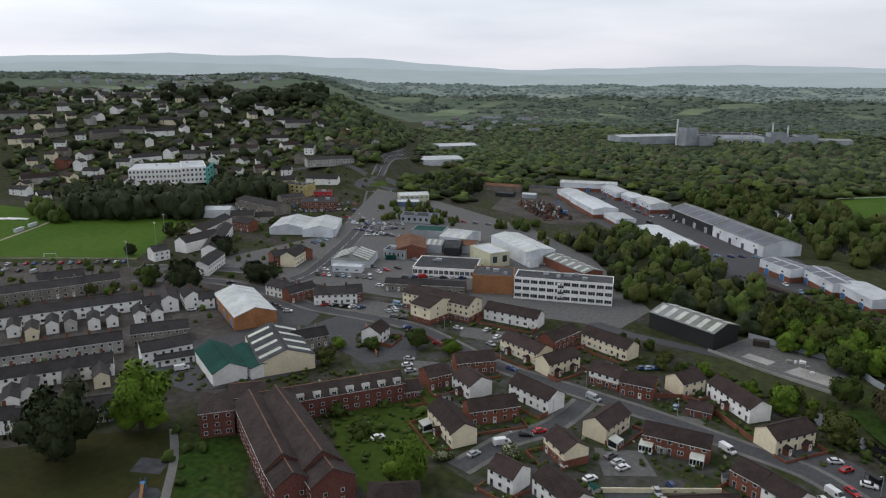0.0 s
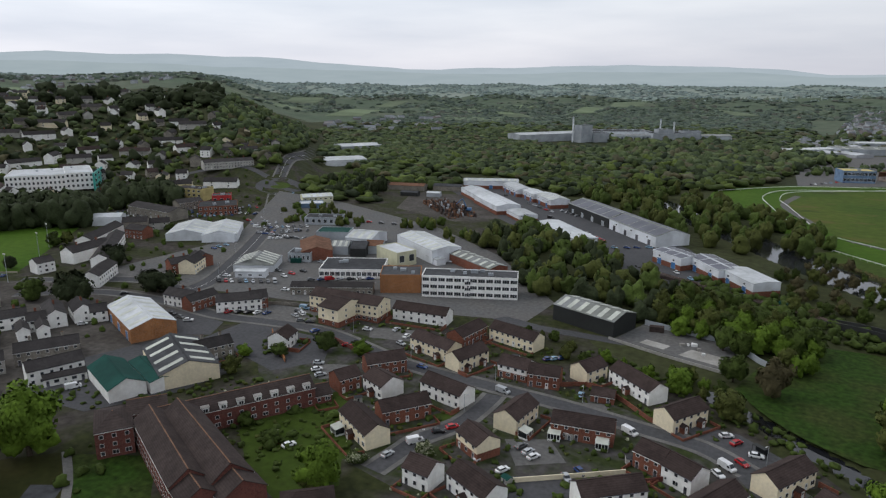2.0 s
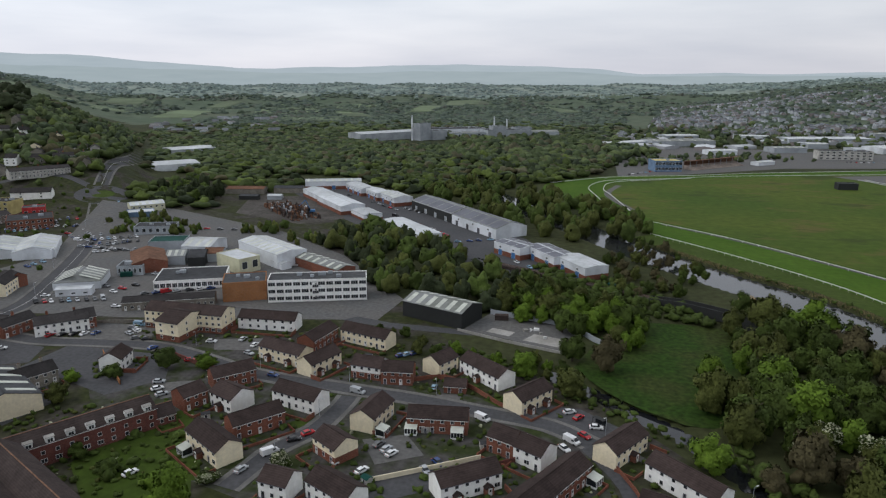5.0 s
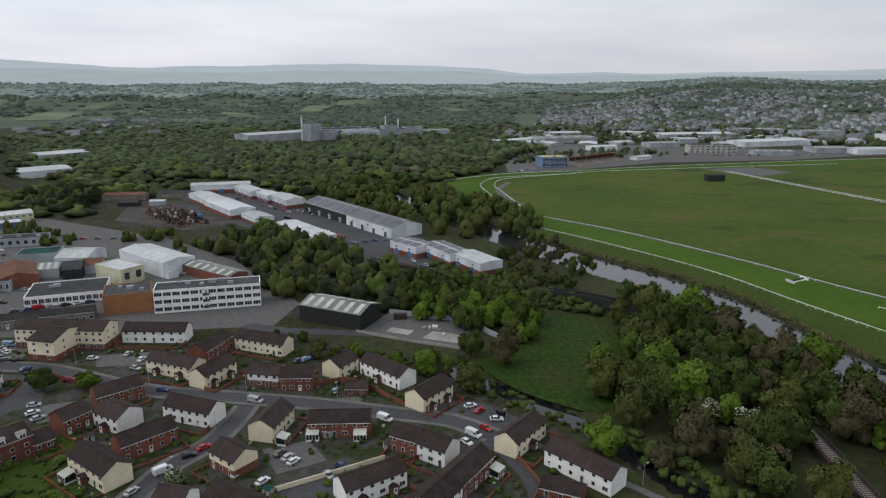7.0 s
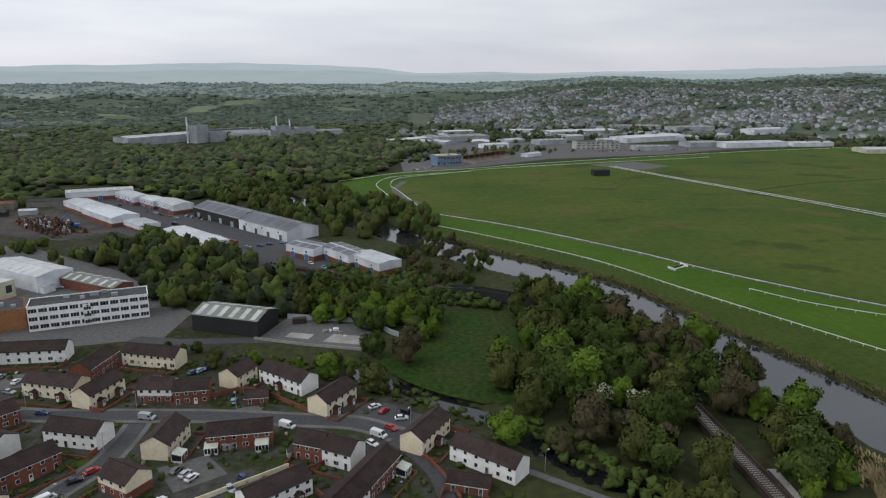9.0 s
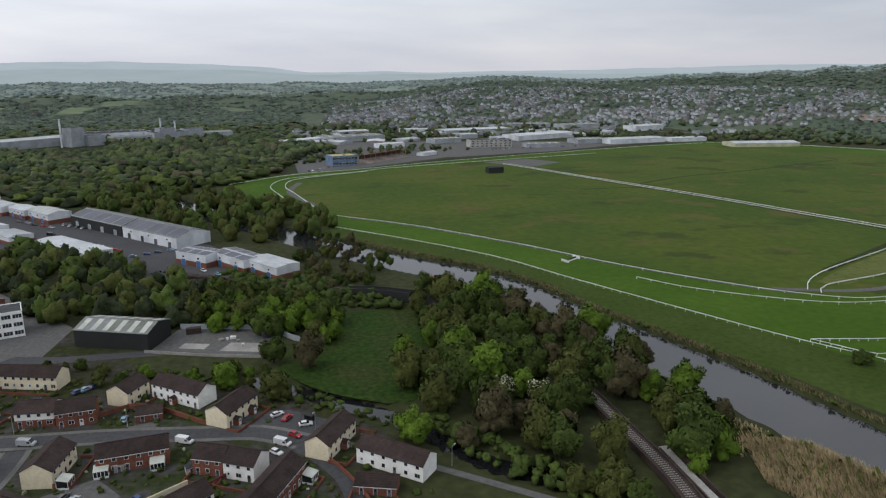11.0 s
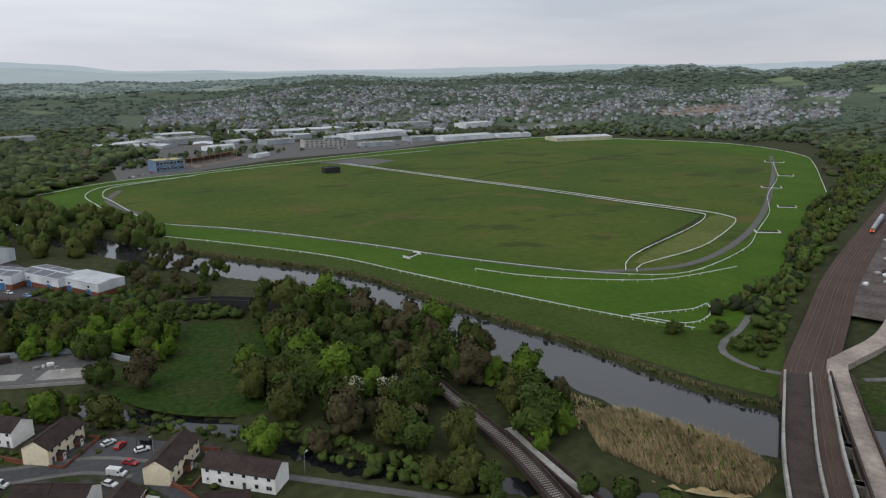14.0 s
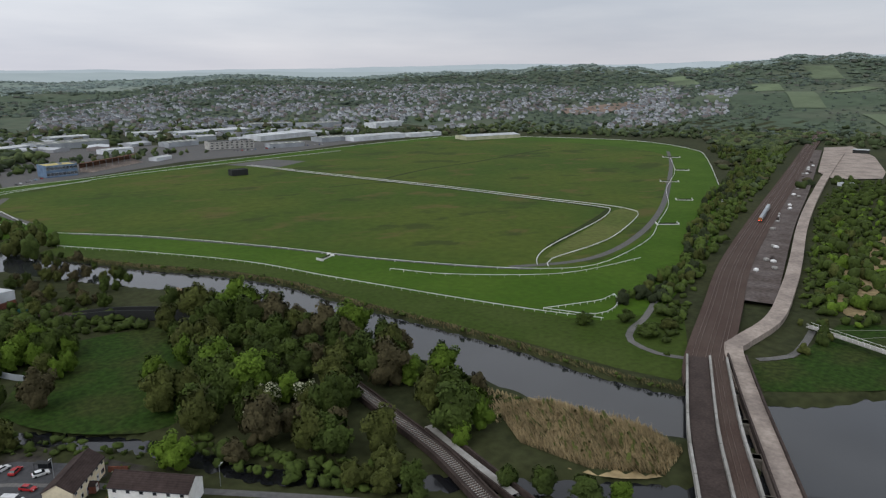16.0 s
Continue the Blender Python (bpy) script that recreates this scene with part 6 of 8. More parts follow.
old_branch()
strip("side_strip", [(101.5, 118), (101.5, 132), (101.5, 146), (102, 160)], 2.6, "concrete", 0.9, "pale gravel strip beside the branch line", "path", edge=1.2)
strip("side_wall", [(104, 112), (104, 132), (104.5, 156)], 0.6, "rusty_iron", 1.6, "dark low wall beside the gravel strip", "wall", edge=2.0)
strip("side_wall", [(99.6, 112), (99.4, 132), (99.8, 158)], 0.5, "rusty_iron", 1.8, "dark low wall beside the branch line", "wall", edge=2.0)
strip("riverside_path", [(262, 205), (236, 190), (219, 183), (209, 174), (208, 160), (214, 150)], 3.0, "paving", 0.25, "grey curving riverside path", "path")
strip("riverside_path", [(235, 135), (249, 130), (266, 134), (283, 140)], 3.0, "paving", 0.25, "grey curving riverside path", "path")
sheet("river_meadow", [(228, 134), (250, 128), (300, 138), (330, 120), (300, 82), (262, 88), (232, 104), (212, 118)], "rough_grass", 0.06, "green grass beside the river", "meadow")
sheet("reed_field", [(362, 173), (430, 200), (500, 208), (430, 165), (347, 140), (315, 142)], "reed", 0.3, "tawny field of dry reeds", "field", curved=True)


def footbridge():
    root = tagged(new("footbridge"), "white cable-stayed footbridge with thin railings", "bridge")
    a, b = Vector((281, 141, 2.6)), Vector((274, 84, 3.4))
    d = (b - a).normalized()
    n = Vector((-d.y, d.x, 0))
    s = Shape()
    s.slab([a - n * 1.6, a + n * 1.6, b + n * 1.6, b - n * 1.6][::-1], 0.5)
    s.make("deck", ["concrete"], root)
    for e in (-1.6, 1.6):
        s = Shape()
        s.tube(a + n * e + Vector((0, 0, 1.2)), b + n * e + Vector((0, 0, 1.2)), 0.07, 0.07, 5)
        s.make("handrail", ["upvc"], root)
        for k in range(24):
            p = a.lerp(b, (k + 0.5) / 24) + n * e
            s = Shape()
            s.tube(p, p + Vector((0, 0, 1.2)), 0.05, 0.05, 4)
            s.make("baluster", ["upvc"], root)
    for k in range(3):
        s = Shape()
        s.tube(a.lerp(b, 0.12 + 0.2 * k) + n * 1.5, (272, 74, 24), 0.06, 0.06, 5)
        s.make("cable", ["concrete"], root)
    s = Shape()
    s.tube((272, 74, -2), (272, 74, 25), 0.5, 0.3, 8)
    s.make("mast", ["upvc"], root)


footbridge()


def train():
    root = tagged(new("train"), "grey two-car passenger train with orange end and red lamps", "train")
    root.matrix_world = pose(459, 275, 2.7, 0, 0, 26.5)
    for k in range(3):
        q = Shape()
        x0, x1 = 1 + 21 * k, 21 + 21 * k
        q.v = [(x, y, z) for x in (x0, x1) for y, z in ((-1.35, 0.9), (1.35, 0.9), (1.4, 2.6), (0.9, 3.6), (-0.9, 3.6), (-1.4, 2.6))]
        q.f = [(0, 1, 2, 3, 4, 5), (11, 10, 9, 8, 7, 6)] + [(j, j + 6, (j + 1) % 6 + 6, (j + 1) % 6) for j in range(6)]
        q.i = [1 if k == 0 else 0, 0] + [0] * 6
        c = q.make("carriage", ["clad_grey", "orange_brick"], root)
        for e in (-1, 1):
            w = Shape()
            w.box(x0 + 1, x1 - 1, e * 1.39 - 0.05, e * 1.39 + 0.05, 1.9, 2.6)
            w.make("window_band", ["car_glass"], c)
        w = Shape()
        for bx in (x0 + 3, x1 - 3):
            w.box(bx - 1.4, bx + 1.4, -1.1, 1.1, 0, 0.9)
        w.make("bogie", ["rusty_iron"], c)
    for e in (-0.8, 0.8):
        w = Shape()
        w.box(0.9, 1.0, e - 0.2, e + 0.2, 1.2, 1.6)
        w.make("tail_lamp", ["tail_light"], root)


glow = bpy.data.materials.new("tail_light")
glow.use_nodes = True
glow.node_tree.nodes["Principled BSDF"].inputs["Base Color"].default_value = (0.6, 0.02, 0.02, 1)
glow.node_tree.nodes["Principled BSDF"].inputs["Emission Color"].default_value = (1, 0.03, 0.02, 1)
glow.node_tree.nodes["Principled BSDF"].inputs["Emission Strength"].default_value = 6
MATS["tail_light"] = glow
train()


def reeds(poly, gap, height, seed, label, mat="reed"):
    """Upright blades, in crossing pairs, leaning a little."""
    q, rng = scatter(poly, gap, seed)
    n = len(q)
    a, h = rng.uniform(0, 3.14, n), height * rng.uniform(0.6, 1.15, n)
    w = gap * rng.uniform(0.2, 0.45, n)
    a = 0.6 + rng.normal(0, 0.7, n)
    u = np.stack([np.cos(a) * w, np.sin(a) * w, 0 * a], 1)
    lean = np.stack([-np.sin(a), np.cos(a), 0 * a], 1) * (h * rng.uniform(0.5, 1.0, n))[:, None]
    z0 = lie(q[:, 0], q[:, 1]) + np.maximum(river_bed(q[:, 0], q[:, 1]), -1.4)
    base = np.stack([q[:, 0], q[:, 1], z0], 1)
    top = base + lean + np.stack([rng.normal(0, 0.2, n), rng.normal(0, 0.2, n), h], 1)
    quads = np.stack([base - u, base + u, top + u * 0.35, top - u * 0.35], 1)
    return tagged(new("reeds", quads_mesh("reeds", quads, [mat])), label, "reeds", kind="stuff")


sheet("reed_bed", [(131, 172), (139, 164), (146, 150), (157, 128), (155, 109), (142, 103), (126, 114), (118, 135), (120, 156)], "reed", -0.15, "tawny dry reed bed by the bridge", "reeds", curved=True)
reeds([(128, 160), (148, 152), (160, 128), (156, 108), (142, 103), (127, 117), (120, 138)], 0.36, 1.8, 61, "tall tawny dry reeds beside the river")
reeds([(130, 158), (146, 150), (156, 128), (150, 108), (140, 104), (130, 120), (124, 138)], 2.6, 2.3, 67, "greener young reeds among dry ones", "leaf_olive")
reeds([(120, 184), (133, 175), (138, 160), (122, 150), (116, 165)], 0.9, 1.3, 62, "low pale reeds and dead grass")
bank = offset_line(RIVER, -15.5)
bank = bank if bank[20, 0] > RIVER[20, 0] else offset_line(RIVER, 15.5)
outer = offset_line(RIVER, -19.5)
outer = outer if outer[20, 0] > RIVER[20, 0] else offset_line(RIVER, 19.5)
lo, hi = 40, len(RIVER) - 22
ring = [tuple(p) for p in bank[lo:hi:3]] + [tuple(p) for p in outer[lo:hi:3][::-1]]
reeds(ring, 0.6, 1.0, 63, "strip of dull dead reeds along the far river bank", "dead_grass")
reeds([(72, 345), (84, 330), (98, 304), (106, 286), (98, 286), (88, 306), (76, 324), (64, 340)], 0.8, 1.6, 64, "pale reeds on the near river bank")
scrub(ring, 5.5, "leaf_mid", (1.0, 2.4), 65, "low green bushes along the river bank")
reeds([(-30, 300), (-4, 284), (10, 296), (-14, 318)], 0.9, 1.3, 66, "tawny rough grass below the trade units")

# ---- hill town on the slope ----
r = random.Random(21)
hill_r = 625
while hill_r < 1080:
    az = -68.0
    while az < -45.5 - (hill_r > 900) * 3:
        az += math.degrees(r.uniform(20, 30) / hill_r)
        if r.random() < 0.18:
            continue
        rr = hill_r + r.uniform(-15, 15)
        hx, hy = rr * math.sin(radians(az)), rr * math.cos(radians(az))
        if any((hx - fx) ** 2 + (hy - fy) ** 2 < (9 + fl / 2) ** 2 for fx, fy, fr, fl, fd in FOOT):
            continue
        wl = r.choice(["white_render", "white_render", "cream", "grey_render", "white_render", "stone_wall"])
        house(hx, hy, -az + r.uniform(-30, 30) + r.choice([0, 0, 0, 90]), r.choice([9, 10, 11, 13, 22, 30]), r.uniform(7.5, 9.5), r.choice([4.6, 5.0, 5.2, 6.4]), 3.2, wl, r.choice(["slate", "slate", "brown_tile"]), group="hill town houses", chim=1 if r.random() < 0.4 else 0, bays=2, door_every=0)
    hill_r += 36


def infill(poly, gap, seed, rot, share=0.8, walls=("white_render", "grey_render", "red_brick", "cream", "stone_wall")):
    """Town houses between the measured ones, off the roads."""
    q, rng = scatter(poly, gap, seed)
    q = q[free_ground(q, 7.0)]
    for x, y in q:
        if rng.random() > share or any((x - f[0]) ** 2 + (y - f[1]) ** 2 < (6 + f[3] / 2) ** 2 for f in FOOT):
            continue
        house(x, y, rot + rng.choice([0, 90]) + rng.uniform(-9, 9), rng.uniform(9, 17), rng.uniform(7.5, 10), rng.choice([5.0, 5.4, 7.6]), 2.6, walls[rng.integers(len(walls))], "slate", group="town houses", chim=1, bays=2, door_every=0)


infill([(-560, 455), (-500, 430), (-440, 470), (-450, 560), (-500, 620), (-590, 560)], 21, 31, 40)
infill([(-700, 330), (-640, 245), (-560, 290), (-590, 370), (-660, 420)], 22, 32, 30)
infill([(-620, 180), (-560, 70), (-430, 60), (-300, 50), (-250, 70), (-330, 120), (-440, 150), (-500, 110)], 19, 33, 60)
infill([(-420, 330), (-360, 345), (-345, 320), (-395, 290)], 20, 34, 50)
hillside = [(-1010, 400), (-610, 260), (-540, 420), (-520, 500), (-600, 640), (-720, 860), (-900, 940)]
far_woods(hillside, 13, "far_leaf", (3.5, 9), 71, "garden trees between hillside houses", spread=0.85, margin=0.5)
far_woods(hillside, 34, "leaf_dark", (8, 15), 76, "dark garden trees between hillside houses", spread=0.6)
far_woods([(-1000, 420), (-950, 370), (-690, 640), (-700, 720), (-850, 800)], 58, "leaf_dark", (15, 24), 72, "tall dark conifers and cedars on the hill", crowns=MID_CROWNS)
far_woods([(-850, 590), (-800, 540), (-660, 660), (-690, 720)], 30, "leaf_dark", (14, 22), 73, "tall dark trees at the hill's brow", crowns=MID_CROWNS)
far_woods([(-560, 110), (-240, 90), (-250, 200), (-300, 300), (-420, 480), (-560, 560), (-640, 420), (-450, 330), (-360, 210), (-470, 130)], 13, "leaf_mid", (1.5, 4.5), 75, "garden trees and bushes about the town", "garden_trees", MID_CROWNS, spread=0.55)


def far_houses(poly, gap, seed, label, keep_share=1.0, big=1.0, roofs=("hazy_slate", "hazy_tile"), rise=2.6):
    """Very many small far houses as one object: walls with gables, and pitched roofs."""
    q, rng = scatter(poly, gap, seed)
    quarter = np.sin(q[:, 0] / 71 + 1.3 * np.sin(q[:, 1] / 150)) * np.sin(q[:, 1] / 83 + 0.8 * np.sin(q[:, 0] / 190)) + 0.45 * np.sin((q[:, 0] - 1.4 * q[:, 1]) / 47)
    q = q[rng.random(len(q)) < np.clip(keep_share * (1.05 + 1.5 * quarter), 0.04, 0.95)]
    z = lie(q[:, 0], q[:, 1])
    v, f, ix = [], [], []
    for k in range(len(q)):
        L, D, e, a = rng.uniform(7, 14) * big, rng.uniform(7, 9) * big, rng.uniform(3.6, 5.2), math.radians(rng.choice([20, 35, -55, 80]) + rng.uniform(-8, 8))
        c, s, n = math.cos(a), math.sin(a), len(v)
        loc = [(-L, -D, -2), (L, -D, -2), (L, D, -2), (-L, D, -2), (-L, -D, e), (L, -D, e), (L, D, e), (-L, D, e), (-L, 0, e + rise), (L, 0, e + rise)]
        v += [(q[k, 0] + (x * c - y * s) / 2, q[k, 1] + (x * s + y * c) / 2, z[k] + h) for x, y, h in loc]
        f += [tuple(n + j for j in t) for t in ((0, 1, 5, 4), (2, 3, 7, 6), (1, 2, 6, 9, 5), (3, 0, 4, 8, 7), (4, 5, 9, 8), (6, 7, 8, 9))]
        w = int(rng.choice([0, 1, 2, 2, 2, 3, 3]))
        ix += [w] * 4 + [4 + int(rng.random() < 0.35)] * 2
    ob = link_mesh("far_town", v, f, ["hazy_white", "hazy_stone", "hazy_white", "hazy_brick", *roofs], None, ix)
    return tagged(ob, label, "houses", kind="stuff")


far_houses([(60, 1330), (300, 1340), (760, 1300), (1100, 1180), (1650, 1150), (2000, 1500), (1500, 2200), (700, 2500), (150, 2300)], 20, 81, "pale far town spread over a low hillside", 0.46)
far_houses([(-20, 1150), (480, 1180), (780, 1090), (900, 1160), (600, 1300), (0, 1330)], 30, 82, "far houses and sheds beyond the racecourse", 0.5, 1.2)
far_houses([(0, 1000), (120, 1050), (480, 1120), (660, 1080), (600, 1240), (60, 1260)], 58, 92, "grey metal sheds and stores beyond the racecourse", 0.75, 3.4, ("far_metal", "hazy_slate"), 1.6)
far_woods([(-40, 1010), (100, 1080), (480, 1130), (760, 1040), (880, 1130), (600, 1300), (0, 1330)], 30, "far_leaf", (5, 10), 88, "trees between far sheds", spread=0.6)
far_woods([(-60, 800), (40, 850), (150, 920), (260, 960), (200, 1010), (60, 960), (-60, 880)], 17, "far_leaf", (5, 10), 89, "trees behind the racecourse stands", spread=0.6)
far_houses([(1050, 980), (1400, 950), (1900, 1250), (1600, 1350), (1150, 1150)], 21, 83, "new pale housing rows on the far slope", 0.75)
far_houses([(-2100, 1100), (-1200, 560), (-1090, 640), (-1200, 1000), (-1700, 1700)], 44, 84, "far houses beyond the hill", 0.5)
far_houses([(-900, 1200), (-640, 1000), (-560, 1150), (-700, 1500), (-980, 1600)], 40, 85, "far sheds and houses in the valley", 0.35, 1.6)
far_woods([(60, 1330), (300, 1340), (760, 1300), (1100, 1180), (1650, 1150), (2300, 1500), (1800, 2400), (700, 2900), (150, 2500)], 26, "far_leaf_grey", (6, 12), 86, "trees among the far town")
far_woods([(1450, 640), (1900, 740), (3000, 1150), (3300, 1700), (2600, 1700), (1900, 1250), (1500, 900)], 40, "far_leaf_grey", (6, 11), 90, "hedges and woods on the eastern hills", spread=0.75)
for k, (pts, mt) in enumerate((([(-1000, 1830), (-760, 1950), (-690, 1800), (-930, 1690)], "hazy_pale_field"), ([(-1150, 2250), (-800, 2380), (-760, 2200), (-1090, 2100)], "hazy_pale_field"), ([(-800, 1560), (-660, 1640), (-600, 1500), (-740, 1440)], "hazy_mid_field"),
                               ([(-1350, 720), (-1180, 800), (-1240, 960), (-1420, 880)], "hazy_pale_field"), ([(1700, 1500), (1950, 1700), (2100, 1560), (1850, 1380)], "hazy_mid_field"), ([(2300, 1750), (2500, 1950), (2650, 1780), (2420, 1600)], "hazy_pale_field"),
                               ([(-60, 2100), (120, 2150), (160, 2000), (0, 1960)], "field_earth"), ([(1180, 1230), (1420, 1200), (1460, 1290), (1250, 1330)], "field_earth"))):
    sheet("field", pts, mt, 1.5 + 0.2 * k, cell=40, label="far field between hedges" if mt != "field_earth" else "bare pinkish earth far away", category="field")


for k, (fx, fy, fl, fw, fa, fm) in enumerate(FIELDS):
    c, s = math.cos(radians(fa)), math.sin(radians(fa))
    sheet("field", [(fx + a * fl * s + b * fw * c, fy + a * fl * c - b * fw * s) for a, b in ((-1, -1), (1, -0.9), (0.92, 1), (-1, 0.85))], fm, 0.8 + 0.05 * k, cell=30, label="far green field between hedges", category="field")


def ridge_backdrop(name, dist, share, lift, mat, seed):
    rng = np.random.default_rng(seed)
    a = np.arange(-180, 180.1, 0.5)
    az, el = np.array([p[0] for p in SKYLINE]), np.array([p[1] for p in SKYLINE])
    e = np.interp(a, az, el) * share + lift
    bump = sum(np.interp(a, np.arange(-180, 181, st), rng.normal(0, am, len(np.arange(-180, 181, st)))) for st, am in ((9, 0.09), (4, 0.05), (1, 0.012)))
    top = 105 + dist * np.tan(np.radians(e + bump))
    x, y, n = dist * np.sin(np.radians(a)), dist * np.cos(np.radians(a)), len(a)
    v = [(x[k], y[k], -60) for k in range(n)] + [(x[k], y[k], top[k]) for k in range(n)] + [(x[k] * 1.02, y[k] * 1.02, top[k] - 30) for k in range(n)]
    f = [(k, k + 1, n + k + 1, n + k) for k in range(n - 1)] + [(n + k, n + k + 1, 2 * n + k + 1, 2 * n + k) for k in range(n - 1)]
    tagged(link_mesh(name, v, f, mat), "blue-grey hazy hills on the horizon", "hills", kind="structure")


# haze painted as emission: the ridges glow instead of being lit
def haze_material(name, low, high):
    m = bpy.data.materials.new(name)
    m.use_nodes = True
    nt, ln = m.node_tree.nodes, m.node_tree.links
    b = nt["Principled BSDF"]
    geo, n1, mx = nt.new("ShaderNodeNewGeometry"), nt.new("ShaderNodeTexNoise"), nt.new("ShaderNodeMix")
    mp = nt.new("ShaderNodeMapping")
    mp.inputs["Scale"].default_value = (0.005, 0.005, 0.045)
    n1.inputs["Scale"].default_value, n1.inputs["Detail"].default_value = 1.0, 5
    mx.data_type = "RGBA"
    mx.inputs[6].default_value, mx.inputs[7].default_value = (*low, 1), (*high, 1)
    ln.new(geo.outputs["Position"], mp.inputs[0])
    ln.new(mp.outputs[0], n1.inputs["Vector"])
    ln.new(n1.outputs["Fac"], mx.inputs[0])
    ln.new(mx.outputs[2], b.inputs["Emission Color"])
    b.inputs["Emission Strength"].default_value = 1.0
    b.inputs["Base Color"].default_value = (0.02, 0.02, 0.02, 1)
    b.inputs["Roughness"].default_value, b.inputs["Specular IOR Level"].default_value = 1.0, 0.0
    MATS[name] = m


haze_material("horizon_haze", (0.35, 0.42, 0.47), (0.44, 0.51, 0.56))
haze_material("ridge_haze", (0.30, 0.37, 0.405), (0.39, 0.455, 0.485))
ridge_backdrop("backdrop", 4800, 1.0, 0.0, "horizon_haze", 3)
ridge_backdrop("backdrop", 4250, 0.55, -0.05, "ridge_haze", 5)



# ---- racecourse stands and the works beyond ----
sheet("race_yard", [(10, 757), (78, 786), (199, 873), (372, 922), (470, 975), (560, 1010), (436, 1060), (250, 1090), (152, 1106), (40, 1090), (7, 842)], "old_asphalt", 0.05, "grey tarmac yards and car parks behind the racecourse", "car park")
block(61.6, 819.5, 18.0, 31.0, 22, 12, wall='blue_render', roof='yellow_render', floors=2, bays=8, ribbon=True, label='grandstand with blue-grey front and ochre roof', name='grandstand', units=1)


def race_terrace(x, y, rot, L):
    """Standing steps under a dark roof on posts."""
    root = tagged(new("race_terrace"), "long racecourse terrace with earthy steps under a brown roof", "grandstand")
    root.matrix_world = pose(x, y, 0.1, 0, 0, rot)
    q = Shape()
    q.box(-L / 2, L / 2, -0.9, 0.9, 0, 0.55)
    keep("terrace_step", q, "step", ["pale_track"])
    for k in range(8):
        shared("terrace_step", root, pose(0, -11 + 1.8 * k, 0.55 * k))
        if k:
            q = Shape()
            q.box(-L / 2, L / 2, -11.9 + 1.8 * k, -10.1 + 1.8 * k, -0.3, 0.55 * k)
            q.make("riser", ["pale_track"], root)
    q = Shape()
    q.box(-L / 2, L / 2, 2.6, 3.0, -0.3, 9.2)
    q.make("back_wall", ["rust_roof"], root)
    q = Shape()
    q.slab([(-L / 2 - 1, -5.5, 10.2), (L / 2 + 1, -5.5, 10.2), (L / 2 + 1, 3.6, 9.3), (-L / 2 - 1, 3.6, 9.3)], 0.35)
    q.make("roof", ["rust_roof"], root)
    q = Shape()
    q.box(-0.18, 0.18, -0.18, 0.18, 0, 8.0)
    keep("terrace_post", q, "post", ["clad_grey"])
    for k in range(9):
        shared("terrace_post", root, pose(-L / 2 + 2 + (L - 4) * k / 8, -4.4, 1.6))


race_terrace(118.0, 868.0, 46.0, 92.0)
shed(182.0, 906.0, 38.9, 28.0, 12, 4, wall='clad_white', roof='metal_roof', rise=1.2, lights=3, label='pale pavilion beside the racecourse terrace')
shed(101.3, 1135.5, 20.6, 102.5, 45, 8, wall='clad_grey', roof='fibre_roof', rise=1.2, lights=5, label='large grey shed beyond the racecourse')
shed(232.2, 1271.7, 3.7, 52.9, 30, 7, wall='clad_white', roof='metal_roof', rise=1.2, lights=5, label='large pale shed beyond the racecourse')
shed(337.5, 1248.7, 17.4, 137.4, 40, 8, wall='clad_grey', roof='metal_roof', rise=1.2, lights=5, label='large pale shed beyond the racecourse')
shed(423.5, 1127.0, 25.8, 136.5, 40, 8, wall='clad_white', roof='metal_roof', rise=1.2, lights=5, label='large pale shed beyond the racecourse')
shed(468.2, 1031.7, 12.3, 51.6, 30, 7, wall='clad_grey', roof='fibre_roof', rise=1.2, lights=5, label='large grey shed beyond the racecourse')
shed(546.3, 1028.2, 11.6, 110.6, 35, 7, wall='clad_white', roof='metal_roof', rise=1.2, lights=5, label='large pale shed beyond the racecourse')
shed(557.7, 1276.9, 11.4, 82.2, 40, 9, wall='clad_grey', roof='fibre_roof', rise=1.2, lights=5, label='large grey shed beyond the racecourse')
shed(675.1, 1227.2, 24.5, 86.2, 30, 9, wall='clad_white', roof='metal_roof', rise=1.2, lights=5, label='large pale shed beyond the racecourse')
shed(243.1, 1072.7, 21.9, 51.0, 25, 7, wall='clad_grey', roof='fibre_roof', rise=1.2, lights=5, label='large grey shed beyond the racecourse')
shed(-2.4, 1086.4, 26.5, 38.9, 25, 6, wall='clad_white', roof='metal_roof', rise=1.2, lights=5, label='large pale shed beyond the racecourse')
shed(31.1, 1111.3, 43.9, 53.1, 25, 6, wall='clad_grey', roof='metal_roof', rise=1.2, lights=5, label='large pale shed beyond the racecourse')
shed(147.2, 1014.8, 23.1, 41.2, 20, 6, wall='clad_white', roof='metal_roof', rise=1.2, lights=5, label='large pale shed beyond the racecourse')
shed(372.2, 978.7, 3.4, 55.3, 18, 6, wall='clad_grey', roof='fibre_roof', rise=1.2, lights=5, label='large grey shed beyond the racecourse')
shed(646.2, 1034.8, 6.3, 69.1, 25, 6, wall='clad_white', roof='metal_roof', rise=1.2, lights=5, label='large pale shed beyond the racecourse')
shed(299.4, 1145.0, 17.7, 32.5, 20, 7, wall='clad_grey', roof='metal_roof', rise=1.2, lights=5, label='large pale shed beyond the racecourse')
shed(110.2, 1233.8, 23.4, 58.7, 30, 8, wall='clad_grey', roof='metal_roof', rise=1.2, lights=5, label='large pale shed beyond the racecourse')
shed(477.6, 1331.9, -1.3, 82.6, 30, 7, wall='clad_grey', roof='fibre_roof', rise=1.2, lights=5, label='large grey shed beyond the racecourse')
